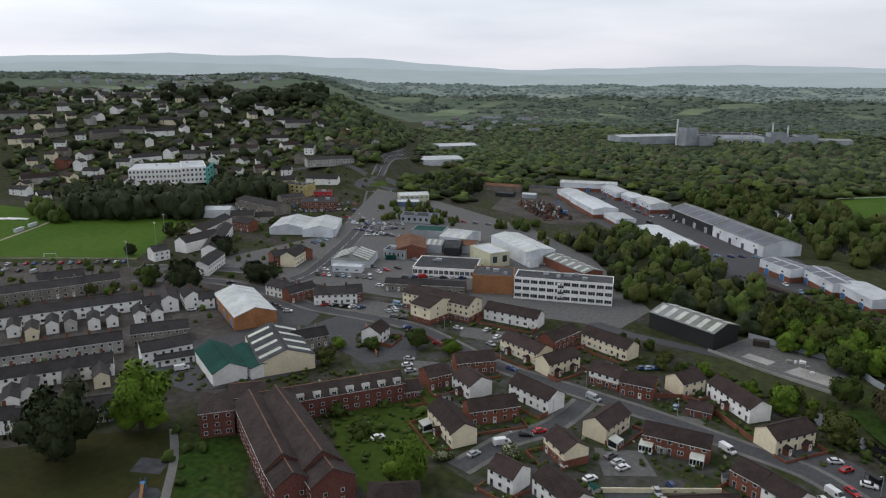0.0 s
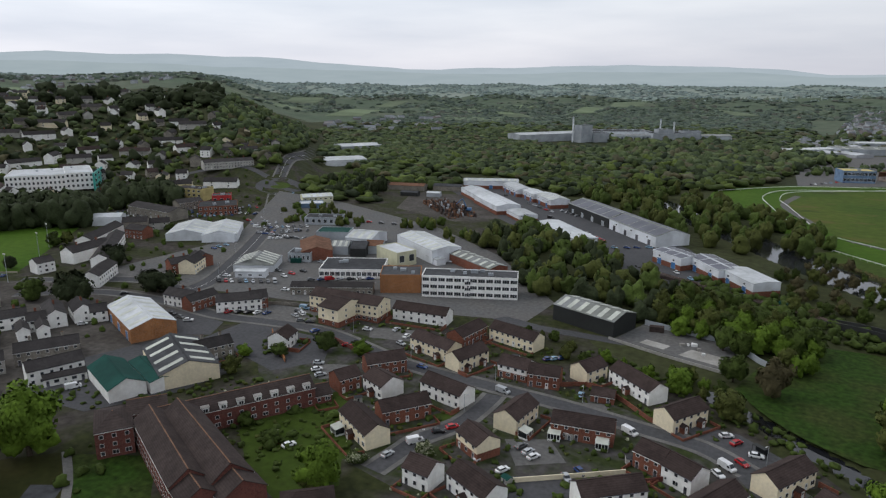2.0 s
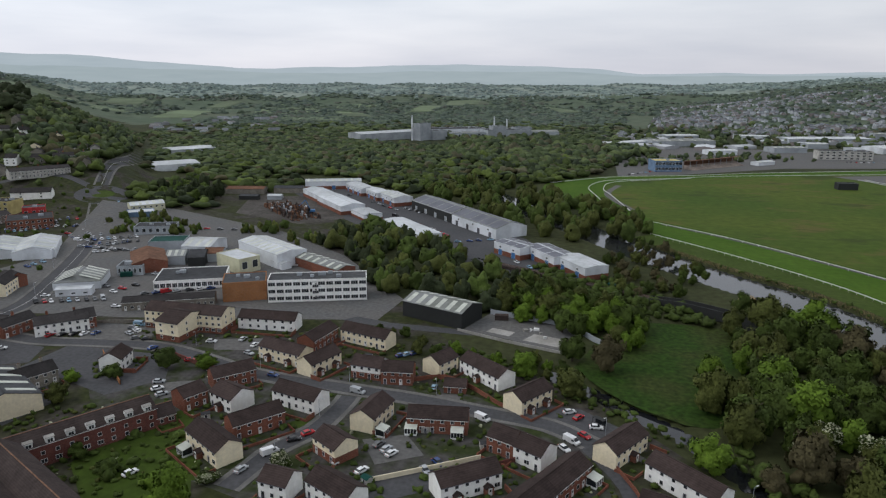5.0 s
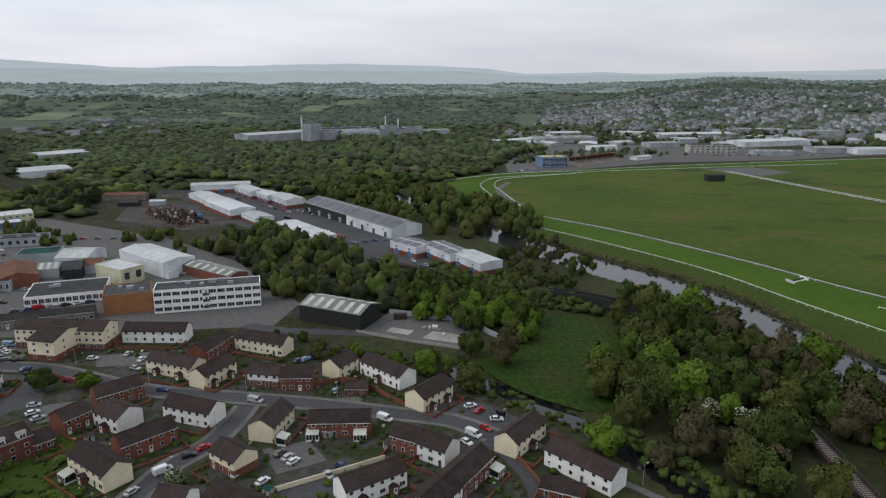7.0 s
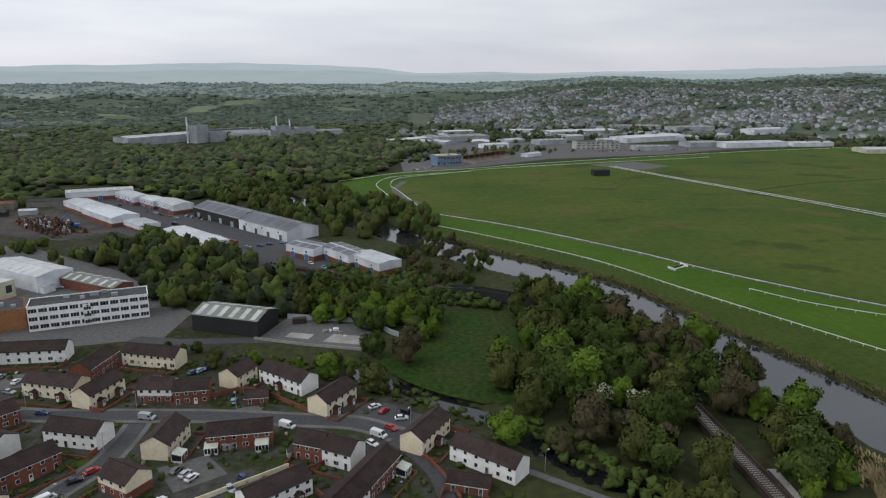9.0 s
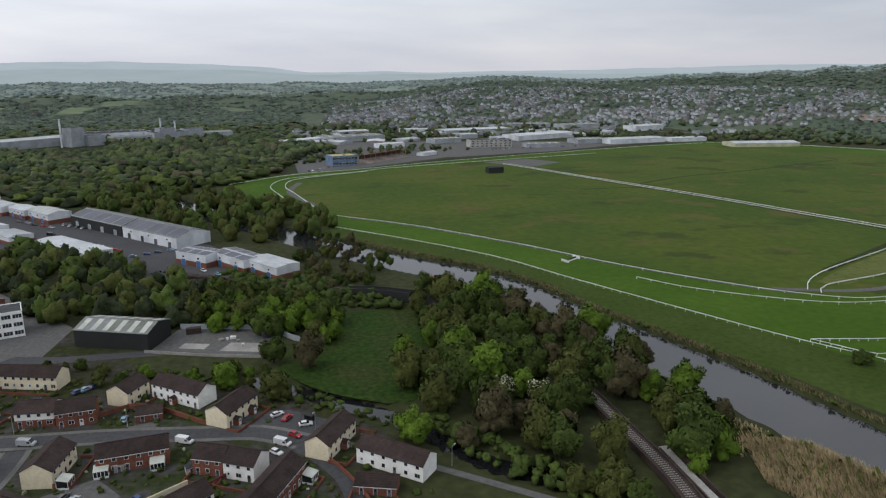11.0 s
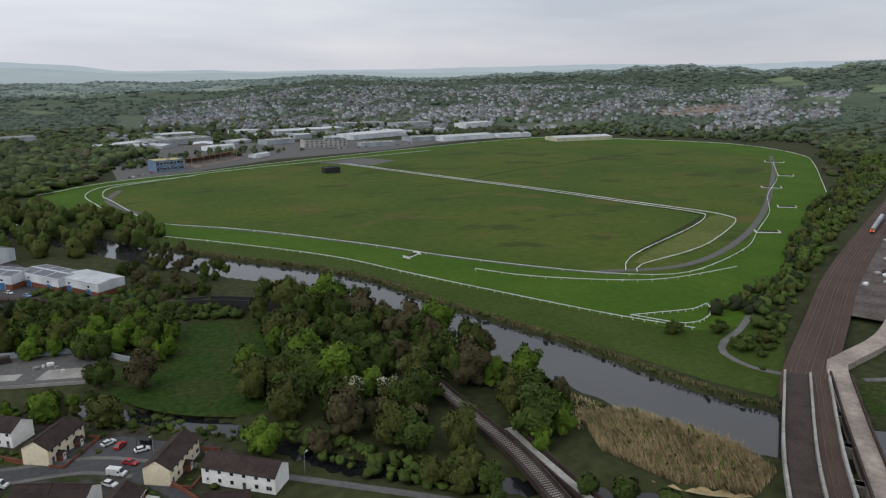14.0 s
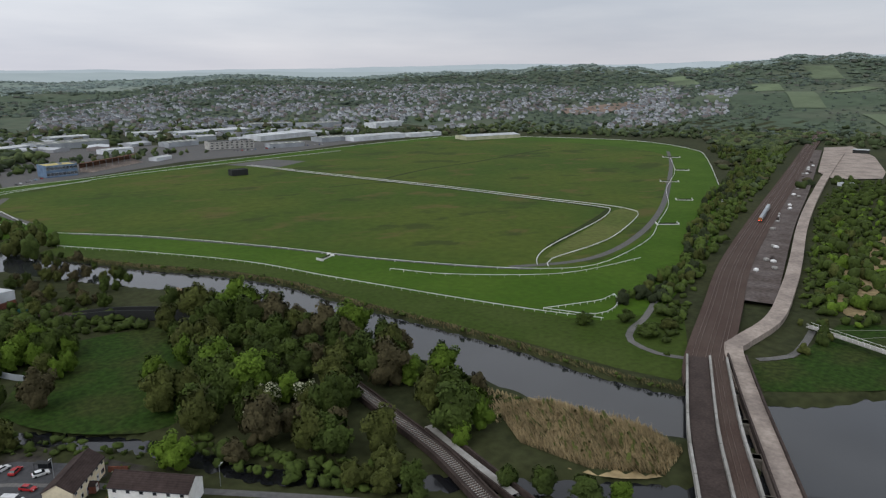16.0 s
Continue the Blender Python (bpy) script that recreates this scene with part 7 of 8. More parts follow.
block(297.0, 1000.0, 4.0, 66.0, 20, 11, wall='grey_render', floors=3, bays=9, label='grey-brown three-storey works offices', units=3)
shed(719.7, 939.2, -2.0, 111.0, 35, 6, wall='clad_cream', roof='metal_roof', rise=2, label='long cream-roofed stable building')
block(222.3, 725.2, 5.6, 17.7, 10, 6, wall='black_clad', floors=0, bays=0, label='black hut at the racecourse centre', units=0, name='race_hut')

# far factory
def chimney_stack(x, y, h, rad):
    root = tagged(new("factory_chimney"), "slim pale steel factory chimney", "chimney", "factory chimneys")
    root.matrix_world = pose(x, y, float(lie(x, y)))
    q = Shape()
    q.tube((0, 0, 0), (0, 0, h), rad, rad * 0.8, 10)
    q.make("flue", ["clad_white"], root)
    q = Shape()
    q.tube((0, 0, h - 1.2), (0, 0, h - 0.4), rad * 1.25, rad * 1.25, 10)
    q.make("collar", ["clad_grey"], root)


shed(-366.3, 1102.1, 51.4, 123.0, 40, 12, wall='clad_grey', roof='metal_roof', rise=2, label='long grey factory hall among trees')
block(-303.9, 1102.9, 60.5, 24.8, 16, 27, wall='clad_grey', floors=0, bays=0, label='tall grey factory tower', units=0, name='factory_tower')
block(-282.0, 1120.0, 40.0, 26.0, 20, 15, wall='clad_grey', floors=0, bays=0, label='grey factory annexe beside the tower', units=2, name='factory_block')
block(-264.7, 1176.0, 31.5, 99.9, 50, 15, wall='clad_white', floors=0, bays=0, label='pale grey factory block', units=5, name='factory_block')
block(-232.0, 1135.0, 31.5, 62.0, 26, 12, wall='clad_grey', roof='fibre_roof', floors=1, bays=9, label='low grey factory wing with windows', units=4, name='factory_block')
block(-176.4, 1167.2, 33.2, 77.9, 40, 16, wall='clad_grey', floors=0, bays=0, label='pale grey factory block with vents', units=6, name='factory_block')
block(-186.0, 1150.0, 33.2, 24.0, 18, 22, wall='clad_grey', floors=0, bays=0, label='stepped grey factory block', units=3, name='factory_block')
block(-150.0, 1180.0, 33.2, 30.0, 18, 19, wall='clad_grey', floors=0, bays=0, label='white stepped factory block', units=2, name='factory_block')
shed(-120.0, 1205.0, 25.0, 60.0, 24, 11, wall='clad_grey', roof='fibre_roof', rise=2, label='low grey factory store')
for cx, cy, ch in ((-196, 1176, 36), (-172, 1160, 33), (-318, 1092, 40)):
    chimney_stack(cx, cy, ch, 1.5)

# school behind the pitch
block(-585.9, 372.6, 50.6, 45.0, 46, 13, wall='white_render', roof='metal_roof', floors=3, bays=14, label='long white school block with pale flat roof', units=2, name='school')
block(-570.9, 399.7, 56.7, 21.7, 52, 13.3, wall='white_render', roof='metal_roof', floors=3, bays=6, label='white school wing with turquoise end wall', units=1, name='school')
block(-556.1, 408.6, 134.4, 47.4, 1.2, 13.4, wall='teal_panel', roof='metal_roof', floors=3, bays=3, label='turquoise clad end wall of the school', units=0, name='school')
# ---- vehicles ----
def car_template(colour, kind, near):
    words = {"pale_blue": "pale blue"}.get(colour, colour)
    root = tagged(new("van" if kind == "van" else "car"), words + (" panel van parked on tarmac" if kind == "van" else " family car parked on tarmac"), "van" if kind == "van" else "car", "parked vehicles")
    if kind == "van":
        prof, wid, glass = [(-2.6, 0.35), (2.6, 0.35), (2.65, 1.0), (1.9, 1.25), (1.2, 2.1), (-2.5, 2.15), (-2.6, 1.9)], 0.98, None
    else:
        prof, wid = [(-2.1, 0.3), (2.1, 0.3), (2.15, 0.62), (1.95, 0.82), (0.95, 0.98), (-1.85, 1.0), (-2.12, 0.85)], 0.88
    n = len(prof)
    s = Shape()
    s.v = [(x, e * (wid if z < 1.2 else wid * 0.9), z) for e in (-1, 1) for x, z in prof]
    s.f = [tuple(range(n)), tuple(range(2 * n - 1, n - 1, -1))] + [((k + 1) % n, k, n + k, n + (k + 1) % n) for k in range(n)]
    s.i = [0] * len(s.f)
    body = s.make("body", ["car_" + colour], root)
    md = body.modifiers.new("soft", "BEVEL")
    md.width, md.segments = 0.07, 2
    g = Shape()
    if kind == "van":
        g.slab([(1.98, -0.8, 1.24), (1.98, 0.8, 1.24), (1.27, 0.76, 2.06), (1.27, -0.76, 2.06)], 0.04)
        g.make("windscreen", ["car_glass"], root)
        for e in (-1, 1):
            g = Shape()
            g.box(0.7, 1.5, e * 0.94 - 0.03, e * 0.94 + 0.03, 1.15, 1.7)
            g.make("side_window", ["car_glass"], root)
    else:
        lo, hi = [(-1.75, 0.98), (1.05, 0.96)], [(-1.25, 1.42), (0.25, 1.42)]
        pts = [(x, e * 0.80, z) for e in (-1, 1) for x, z in lo] + [(x, e * 0.62, z) for e in (-1, 1) for x, z in hi]
        g.v = pts
        g.f = [(0, 1, 5, 4), (3, 2, 6, 7), (1, 3, 7, 5), (2, 0, 4, 6), (4, 5, 7, 6)]
        g.i = [0] * 5
        g.make("cabin_glass", ["car_glass"], root)
        t = Shape()
        t.slab([(-1.3, -0.64, 1.47), (0.32, -0.64, 1.47), (0.32, 0.64, 1.47), (-1.3, 0.64, 1.47)], 0.06)
        t.make("roof", ["car_" + colour], root)
    wx = 1.65 if kind == "van" else 1.3
    for x in (-wx, wx):
        for e in (-1, 1):
            w = Shape()
            w.tube((x, e * (wid - 0.16), 0.32), (x, e * (wid + 0.03), 0.32), 0.32, 0.30, 10)
            w.make("wheel", ["rubber"], root)
    for e in (-1, 1) if near else ():
        w = Shape()
        w.box(prof[2][0] - 0.14, prof[2][0] + 0.01, e * 0.62 - 0.16, e * 0.62 + 0.16, 0.58, 0.74)
        w.make("headlight", ["lamp_clear"], root)
        w = Shape()
        w.box(prof[-1][0] - 0.03, prof[-1][0] + 0.1, e * 0.68 - 0.1, e * 0.68 + 0.1, 0.7, 0.92)
        w.make("tail_light", ["lamp_red"], root)
    return root


CARS = {}


def car(x, y, rot, colour, kind="car"):
    m = pose(x, y, float(lie(x, y)) + 0.07, 0, 0, rot)
    key = (colour, kind, x * x + y * y < 260 ** 2)
    if key not in CARS:
        CARS[key] = car_template(*key)
        CARS[key].matrix_world = m
        return
    copy_thing(CARS[key], m)



# ---- parked vehicles ----
car(-112.2, 205.5, -4, 'blue')
car(-78.2, 200.5, -13, 'silver', 'van')
car(-33.7, 192.4, -29, 'white', 'van')
car(-60.1, 169.8, 67, 'grey')
car(-57.2, 167.9, 68, 'silver')
car(-55.0, 166.0, 62, 'white')
car(-68.0, 158.7, 61, 'white')
car(-60.2, 155.8, 63, 'white')
car(-43.5, 160.1, -54, 'silver')
car(-41.0, 164.7, -38, 'blue')
car(-7.4, 203.6, 32, 'white')
car(-4.4, 200.6, 55, 'red')
car(1.2, 195.5, 5, 'white')
car(-2.1, 189.5, -42, 'red')
car(-5.7, 185.4, -36, 'white', 'van')
car(-7.5, 180.7, -45, 'white')
car(-53.8, 210.0, 91, 'pale_blue')
car(-73.2, 233.8, 52, 'blue')
car(-71.1, 235.3, 58, 'pale_blue')
car(-68.9, 237.1, 58, 'blue')
car(-151.1, 228.5, 11, 'white')
car(-140.0, 233.9, 85, 'silver')
car(-132.4, 229.5, 87, 'white')
car(-130.5, 221.4, -18, 'silver')
car(-148.2, 190.8, 26, 'silver')
car(-145.3, 185.9, 50, 'white')
car(-141.3, 182.6, 54, 'silver')
car(-188.6, 232.5, -11, 'silver')
car(-191.3, 237.7, 21, 'white')
car(-177.8, 224.3, 25, 'black')
car(-92.2, 148.2, 74, 'silver')
car(-88.8, 158.1, 51, 'white', 'van')
car(-85.3, 166.4, 34, 'black')
car(-82.8, 170.8, 52, 'red')
car(-182.6, 224.1, 41, 'grey')
car(-148.5, 209.9, 23, 'red')
car(-120.3, 139.4, 67, 'white')
car(-210.2, 135.4, 63, 'white', 'van')
car(-262.8, 177.2, 51, 'white')
car(-282.9, 214.5, 53, 'black')
car(-238.9, 204.3, 2, 'black')
car(-232.1, 202.8, -1, 'grey')
car(-226.3, 201.6, 36, 'white')
car(-412.7, 164.4, 134, 'white')
car(-405.2, 170.8, 133, 'red')
car(-401.8, 173.7, 132, 'blue')
car(-397.9, 177.0, 132, 'grey')
car(-394.6, 179.9, 131, 'grey')
car(-391.1, 182.9, 130, 'red')
car(-387.0, 186.3, 130, 'pale_blue')
car(-383.4, 189.4, 129, 'red')
car(-375.9, 195.8, 128, 'grey')
car(-372.1, 199.0, 127, 'black', 'van')
car(-368.2, 202.3, 126, 'white')
car(-364.9, 205.1, 125, 'blue')
car(-401.8, 158.2, 121, 'silver')
car(-393.2, 161.6, 120, 'black')
car(-384.3, 165.4, 118, 'silver', 'van')
car(-448.2, 342.2, -33, 'red')
car(-441.5, 345.2, -34, 'silver')
car(-437.3, 347.3, -34, 'white')
car(-434.5, 348.4, -34, 'grey')
car(-430.5, 350.4, -35, 'pale_blue', 'van')
car(-427.5, 351.6, -35, 'blue')
car(-423.5, 353.6, -35, 'black')
car(-417.0, 356.5, -36, 'grey')
car(-413.0, 358.5, -36, 'blue')
car(-409.9, 359.8, -37, 'silver')
car(-406.4, 361.5, -37, 'white')
car(-403.0, 361.1, -37, 'black')
car(-399.6, 363.9, -38, 'black', 'van')
car(-396.8, 366.3, -38, 'black')
car(-393.6, 368.9, -38, 'blue', 'van')
car(-390.0, 371.9, -39, 'pale_blue')
car(-387.0, 374.4, -39, 'silver')
car(-384.8, 376.3, -40, 'pale_blue')
car(-380.9, 379.5, -40, 'white')
car(-378.2, 381.8, -40, 'grey')
car(-374.9, 384.4, -41, 'blue')
car(-257.9, 251.8, -39, 'black', 'van')
car(-254.5, 253.3, -39, 'red')
car(-251.7, 254.4, -40, 'white')
car(-247.7, 256.3, -40, 'black')
car(-244.6, 257.5, -41, 'pale_blue')
car(-241.3, 259.0, -41, 'silver')
car(-237.5, 260.7, -42, 'black')
car(-234.1, 262.2, -42, 'grey')
car(-230.8, 263.7, -43, 'silver', 'van')
car(-388.4, 410.9, -40, 'grey')
car(-384.2, 414.0, -41, 'blue', 'van')
car(-379.5, 417.4, -41, 'red')
car(-350.0, 375.4, 6, 'red')
car(-342.6, 370.5, 6, 'silver')
car(-336.2, 365.1, 7, 'blue')
car(-329.1, 360.6, 7, 'white', 'van')
car(-306.2, 349.9, -41, 'red')
car(-304.9, 352.4, -41, 'grey')
car(-302.7, 355.4, -42, 'grey')
car(-301.0, 358.2, -42, 'silver')
car(-300.0, 360.4, -42, 'grey')
car(-297.5, 363.7, -43, 'grey', 'van')
car(-296.2, 366.2, -43, 'blue')
car(-297.8, 339.0, -9, 'silver')
car(-293.5, 342.1, -9, 'white')
car(-289.7, 344.9, -10, 'grey')
car(-285.7, 347.8, -10, 'grey')
car(-311.0, 301.7, -13, 'blue')
car(-311.2, 306.2, -13, 'pale_blue')
car(-310.3, 311.7, -14, 'pale_blue')
car(-260.7, 260.6, 15, 'white')
car(-250.1, 265.5, 15, 'blue')
car(-217.3, 255.7, 11, 'white')
car(-212.8, 257.5, 11, 'grey')
car(-208.7, 259.0, 11, 'white')
car(-204.8, 260.3, 11, 'white')
car(-218.7, 217.9, 86, 'red')
car(-214.5, 219.6, 86, 'black')
car(-210.4, 221.4, 85, 'black')
car(-206.4, 223.1, 85, 'white')
car(-202.3, 224.7, 84, 'blue')
car(-191.3, 233.6, 10, 'grey')
car(-191.1, 237.8, 9, 'pale_blue', 'van')
car(-169.6, 216.8, 71, 'blue')
car(-182.3, 239.2, 73, 'white')
car(-156.2, 489.1, -19, 'black', 'van')
car(-144.7, 477.0, -19, 'pale_blue')
car(-138.3, 471.6, -19, 'grey')
car(-133.0, 466.0, -18, 'blue')
car(-128.1, 460.4, -18, 'red')
car(-122.4, 455.3, -18, 'grey')
car(-117.0, 450.3, -18, 'white')
car(-112.3, 445.3, -18, 'grey')
car(-107.7, 440.3, -17, 'red')
car(-103.3, 435.4, -17, 'red')
car(-157.1, 520.6, 79, 'silver')
car(-151.8, 515.9, 78, 'silver')
car(-146.1, 511.5, 78, 'grey')
car(-141.5, 506.9, 77, 'silver')
car(-191.8, 539.2, -37, 'grey')
car(-184.0, 532.5, -37, 'silver')
car(-177.6, 525.5, -37, 'black')
car(-170.0, 519.2, -37, 'red')
car(-162.9, 513.1, -37, 'silver')
car(-91.9, 419.7, -5, 'pale_blue')
car(-84.9, 423.6, -5, 'blue')
car(-79.4, 426.8, -5, 'blue')
car(-72.4, 430.7, -5, 'pale_blue')
car(-48.3, 379.7, -55, 'white')
car(-39.8, 370.7, -55, 'pale_blue')
car(-172.8, 343.6, 88, 'blue')
car(-167.4, 343.1, 87, 'white')
car(-162.8, 342.3, 86, 'silver', 'van')
car(-158.9, 341.2, 86, 'silver')
car(-278.6, 410.9, 22, 'black')
car(-268.8, 412.3, 22, 'red')
car(-259.3, 413.5, 22, 'grey')
car(-249.3, 415.0, 22, 'grey')
car(-326.2, 377.7, -47, 'silver')
car(-344.2, 404.6, -47, 'silver')
car(-364.0, 435.4, -48, 'silver')
car(-385.9, 471.2, -48, 'pale_blue')
car(290.3, 958.3, -96, 'grey')
car(295.4, 959.3, -96, 'grey')
car(301.5, 959.8, -96, 'red')
car(307.2, 960.5, -97, 'white')
car(310.7, 962.3, -97, 'black')
car(316.6, 963.0, -97, 'white')
car(322.2, 963.8, -97, 'pale_blue')
car(334.3, 965.1, -98, 'silver')
car(339.7, 966.1, -98, 'red', 'van')
car(344.3, 967.5, -99, 'pale_blue')
car(351.4, 967.7, -99, 'black', 'van')
car(354.9, 969.7, -99, 'silver')
car(361.1, 970.4, -99, 'white')
car(366.7, 971.4, -100, 'white')
car(373.1, 972.1, -100, 'silver')
car(379.7, 972.7, -100, 'silver')
car(384.4, 974.2, -100, 'blue')
car(389.9, 975.4, -101, 'blue')
car(396.7, 976.0, -101, 'black')
car(402.2, 977.2, -101, 'black', 'van')
car(407.7, 978.5, -102, 'blue')
car(420.2, 980.3, -102, 'silver')
car(428.0, 980.6, -103, 'blue')
car(432.9, 982.2, -103, 'silver')
car(21.7, 769.7, -75, 'black')
car(25.5, 775.9, -75, 'white')
car(31.3, 781.2, -76, 'grey')
car(35.1, 787.8, -76, 'silver')
car(39.7, 794.0, -76, 'pale_blue')
car(44.9, 800.2, -77, 'red')
car(51.2, 806.1, -77, 'blue')
car(55.9, 812.9, -77, 'grey')
car(-458.1, 349.8, -32, 'pale_blue')
car(-455.8, 352.7, -32, 'blue')
car(-453.1, 355.8, -32, 'white', 'van')
car(-451.0, 358.6, -33, 'grey')
car(-448.5, 361.6, -33, 'silver')
car(-446.5, 364.2, -33, 'silver')
car(-443.8, 367.4, -34, 'red')
car(-441.7, 370.1, -34, 'red')
car(-439.1, 373.3, -35, 'silver')
car(-413.2, 373.9, -36, 'silver')
car(-409.2, 377.6, -36, 'blue', 'van')
car(-402.1, 384.4, -37, 'red')
car(-398.2, 388.1, -38, 'grey')
car(-394.2, 391.8, -38, 'white', 'van')
car(-391.5, 394.5, -39, 'grey')
car(-387.7, 398.1, -39, 'blue')
car(-383.4, 402.1, -40, 'grey', 'van')
car(-363.2, 399.0, -2, 'grey')
car(-353.4, 392.5, -2, 'grey')
car(-345.7, 385.1, -1, 'white')
car(-337.2, 378.7, -1, 'silver')
car(-329.1, 372.3, -1, 'silver')
car(-321.7, 366.0, -0, 'grey')
car(-509.3, 591.0, 123, 'pale_blue')
car(-507.6, 600.4, 122, 'pale_blue')
car(-507.3, 608.8, 122, 'black')
car(-506.3, 617.9, 122, 'pale_blue')
car(-232.9, 280.0, -2, 'red')
car(-230.3, 286.6, -2, 'black')
car(-216.9, 275.6, 55, 'grey')
car(-212.3, 278.3, 55, 'blue')
car(-208.5, 280.7, 55, 'red', 'van')
car(-204.2, 283.2, 55, 'silver')
car(-199.1, 286.1, 54, 'black')
car(-194.7, 288.7, 54, 'white')
car(-190.3, 291.3, 54, 'blue')
car(-316.1, 348.2, 22, 'silver')
car(-310.4, 347.9, 22, 'blue')
car(-304.5, 347.7, 22, 'silver')
car(-299.1, 347.3, 22, 'black')
car(-292.7, 347.4, 22, 'white')
car(-288.1, 346.7, 22, 'black')
car(-282.7, 346.4, 22, 'grey')
car(-276.7, 346.4, 22, 'silver')
car(-323.6, 362.2, -34, 'silver')
car(-320.2, 364.6, -35, 'blue')
car(-316.5, 367.1, -35, 'white')
car(-313.4, 369.4, -35, 'pale_blue')
car(-310.6, 371.6, -36, 'white')
car(-307.3, 374.0, -36, 'black')
car(-303.1, 376.8, -36, 'grey')
car(-300.0, 379.1, -37, 'white')
car(-263.6, 297.4, -20, 'silver')
car(-253.3, 289.2, -19, 'red')
car(-243.3, 281.5, -19, 'grey')
car(-233.6, 274.4, -18, 'white')
car(-240.9, 312.8, -7, 'silver')
car(-232.9, 306.4, -6, 'silver')
car(-224.5, 300.5, -6, 'pale_blue')
car(-275.4, 596.5, -28, 'silver')
car(-264.5, 589.9, -28, 'grey', 'van')
car(-253.4, 583.8, -28, 'grey')
car(-243.6, 577.4, -28, 'black')
car(-223.1, 565.9, -28, 'black')
car(-166.9, 557.9, 22, 'silver')
car(-159.8, 552.1, 22, 'silver')

# ---- gardens, walls, yards and small things ----
estate = [f for f in FOOT if -210 < f[0] < 40 and 120 < f[1] < 260]


def by_houses(q):
    d = np.full(len(q), 1e9)
    for x, y, rot, L, D in estate:
        d = np.minimum(d, np.hypot(q[:, 0] - x, q[:, 1] - y) - L / 2)
    return d < 5.5


plots = [(-215, 130), (-60, 120), (35, 150), (25, 190), (-60, 245), (-215, 262)]
far_woods(plots, 4.2, "leaf_mid", (0.8, 2.2), 91, "clipped garden hedges and shrubs by houses", "garden_shrubs", FINE_CROWNS, by_houses, 1.0, 0.75)
far_woods(plots, 6.5, "leaf_olive", (0.6, 1.8), 92, "olive garden shrubs by houses", "garden_shrubs", FINE_CROWNS, by_houses, 1.0, 0.75)
far_woods(plots, 13, "blossom", (0.5, 1.3), 93, "pale flowering shrubs by houses", "garden_shrubs", FINE_CROWNS, by_houses, 1.0, 0.75)
far_woods([(-180, 110), (-130, 150), (-110, 130), (-150, 88)], 8.5, "leaf_mid", (1.0, 3.6), 94, "shrubs in the grounds of the flats", "garden_shrubs", FINE_CROWNS, None, 1.0, 0.7)
far_woods([(-124, 175), (-98, 128), (-112, 118), (-140, 165)], 9, "leaf_mid", (1.0, 3.6), 95, "shrubs in the grounds of the flats", "garden_shrubs", FINE_CROWNS, None, 1.0, 0.7)


def wall_line(pts, h, mat, label, name="garden_wall", w=0.25, category="wall", curved=False):
    strip(name, pts, w, mat, h, label, category, kind="", curved=curved, edge=h + 0.3)


def garden_walls():
    """Low brick walls in front of estate houses, square to them."""
    rr = random.Random(5)
    for x, y, rot, L, D in estate:
        if L > 30 or rr.random() < 0.25:
            continue
        m, n = pose(x, y, 0, 0, 0, rot), rr.uniform(4.0, 6.0)
        pts = [m @ Vector(p) for p in ((-L / 2 - 0.5, -D / 2, 0), (-L / 2 - 0.5, -D / 2 - n, 0), (L / 2 + 0.5, -D / 2 - n, 0), (L / 2 + 0.5, -D / 2 - 0.6, 0))]
        q = np.array([[p.x, p.y] for p in pts])
        if not free_ground((q[1:2] + q[2:3]) / 2, 0.3).all():
            continue
        s = Shape()
        for a, b in zip(pts[:-1], pts[1:]):
            d = (b - a).normalized()
            k = Vector((-d.y, d.x, 0)) * 0.12
            z = Vector((0, 0, rr.choice([0.9, 1.0, 1.7]) if a is not pts[1] else 0.9))
            s.slab([a - k + z, b - k + z, b + k + z, a + k + z], z.z + 0.1)
        tagged(s.make("garden_wall", ["red_brick"]), "low red brick wall round a front garden", "wall", "garden walls")


garden_walls()
wall_line([(-62, 214), (-52, 219), (-40, 212), (-30, 203), (-24, 201)], 1.6, "red_brick", "red brick boundary wall along the street", curved=True)
wall_line([(-56, 152), (-40, 163), (-30, 170)], 1.5, "cream", "cream rendered wall beside a parking court")
wall_line([(-34, 163), (-24, 168), (-12, 178)], 1.6, "dark_brick", "dark brick wall beside a parking court")
wall_line([(6, 176), (12, 164), (16, 152)], 1.4, "red_brick", "red brick wall beside the lane", curved=True)
wall_line([(-160, 214), (-140, 206), (-128, 204)], 1.7, "dark_brick", "dark brick wall beside the street")
wall_line([(-185, 208), (-172, 196), (-160, 186)], 1.8, "orange_brick", "orange brick yard wall")
wall_line([(-232, 228), (-180, 246)], 1.5, "stone_wall", "grey stone wall beside the car park")
wall_line([(-365, 213), (-430, 168), (-500, 118)], 1.0, "pale_track", "pale low wall beside the pitch")
wall_line([(-48, 290), (-30, 286), (-12, 282), (-2, 268), (4, 262)], 2.4, "clad_grey", "grey steel palisade fence round the yard", "fence", 0.12, "fence")
wall_line([(-58, 266), (-36, 258), (-8, 250)], 1.2, "concrete", "pale concrete wall along the yard", "yard_wall")


def flood_lamp(x, y, h=15):
    root = tagged(new("floodlight"), "tall thin floodlight mast beside the pitch", "floodlight", "floodlights")
    root.matrix_world = pose(x, y, float(lie(x, y)))
    s = Shape()
    s.tube((0, 0, 0), (0, 0, h), 0.18, 0.09, 7)
    s.make("mast", ["clad_grey"], root)
    s = Shape()
    s.box(-0.9, 0.9, -0.15, 0.15, h - 0.2, h + 0.5)
    s.make("lamp_head", ["lamp_clear"], root)


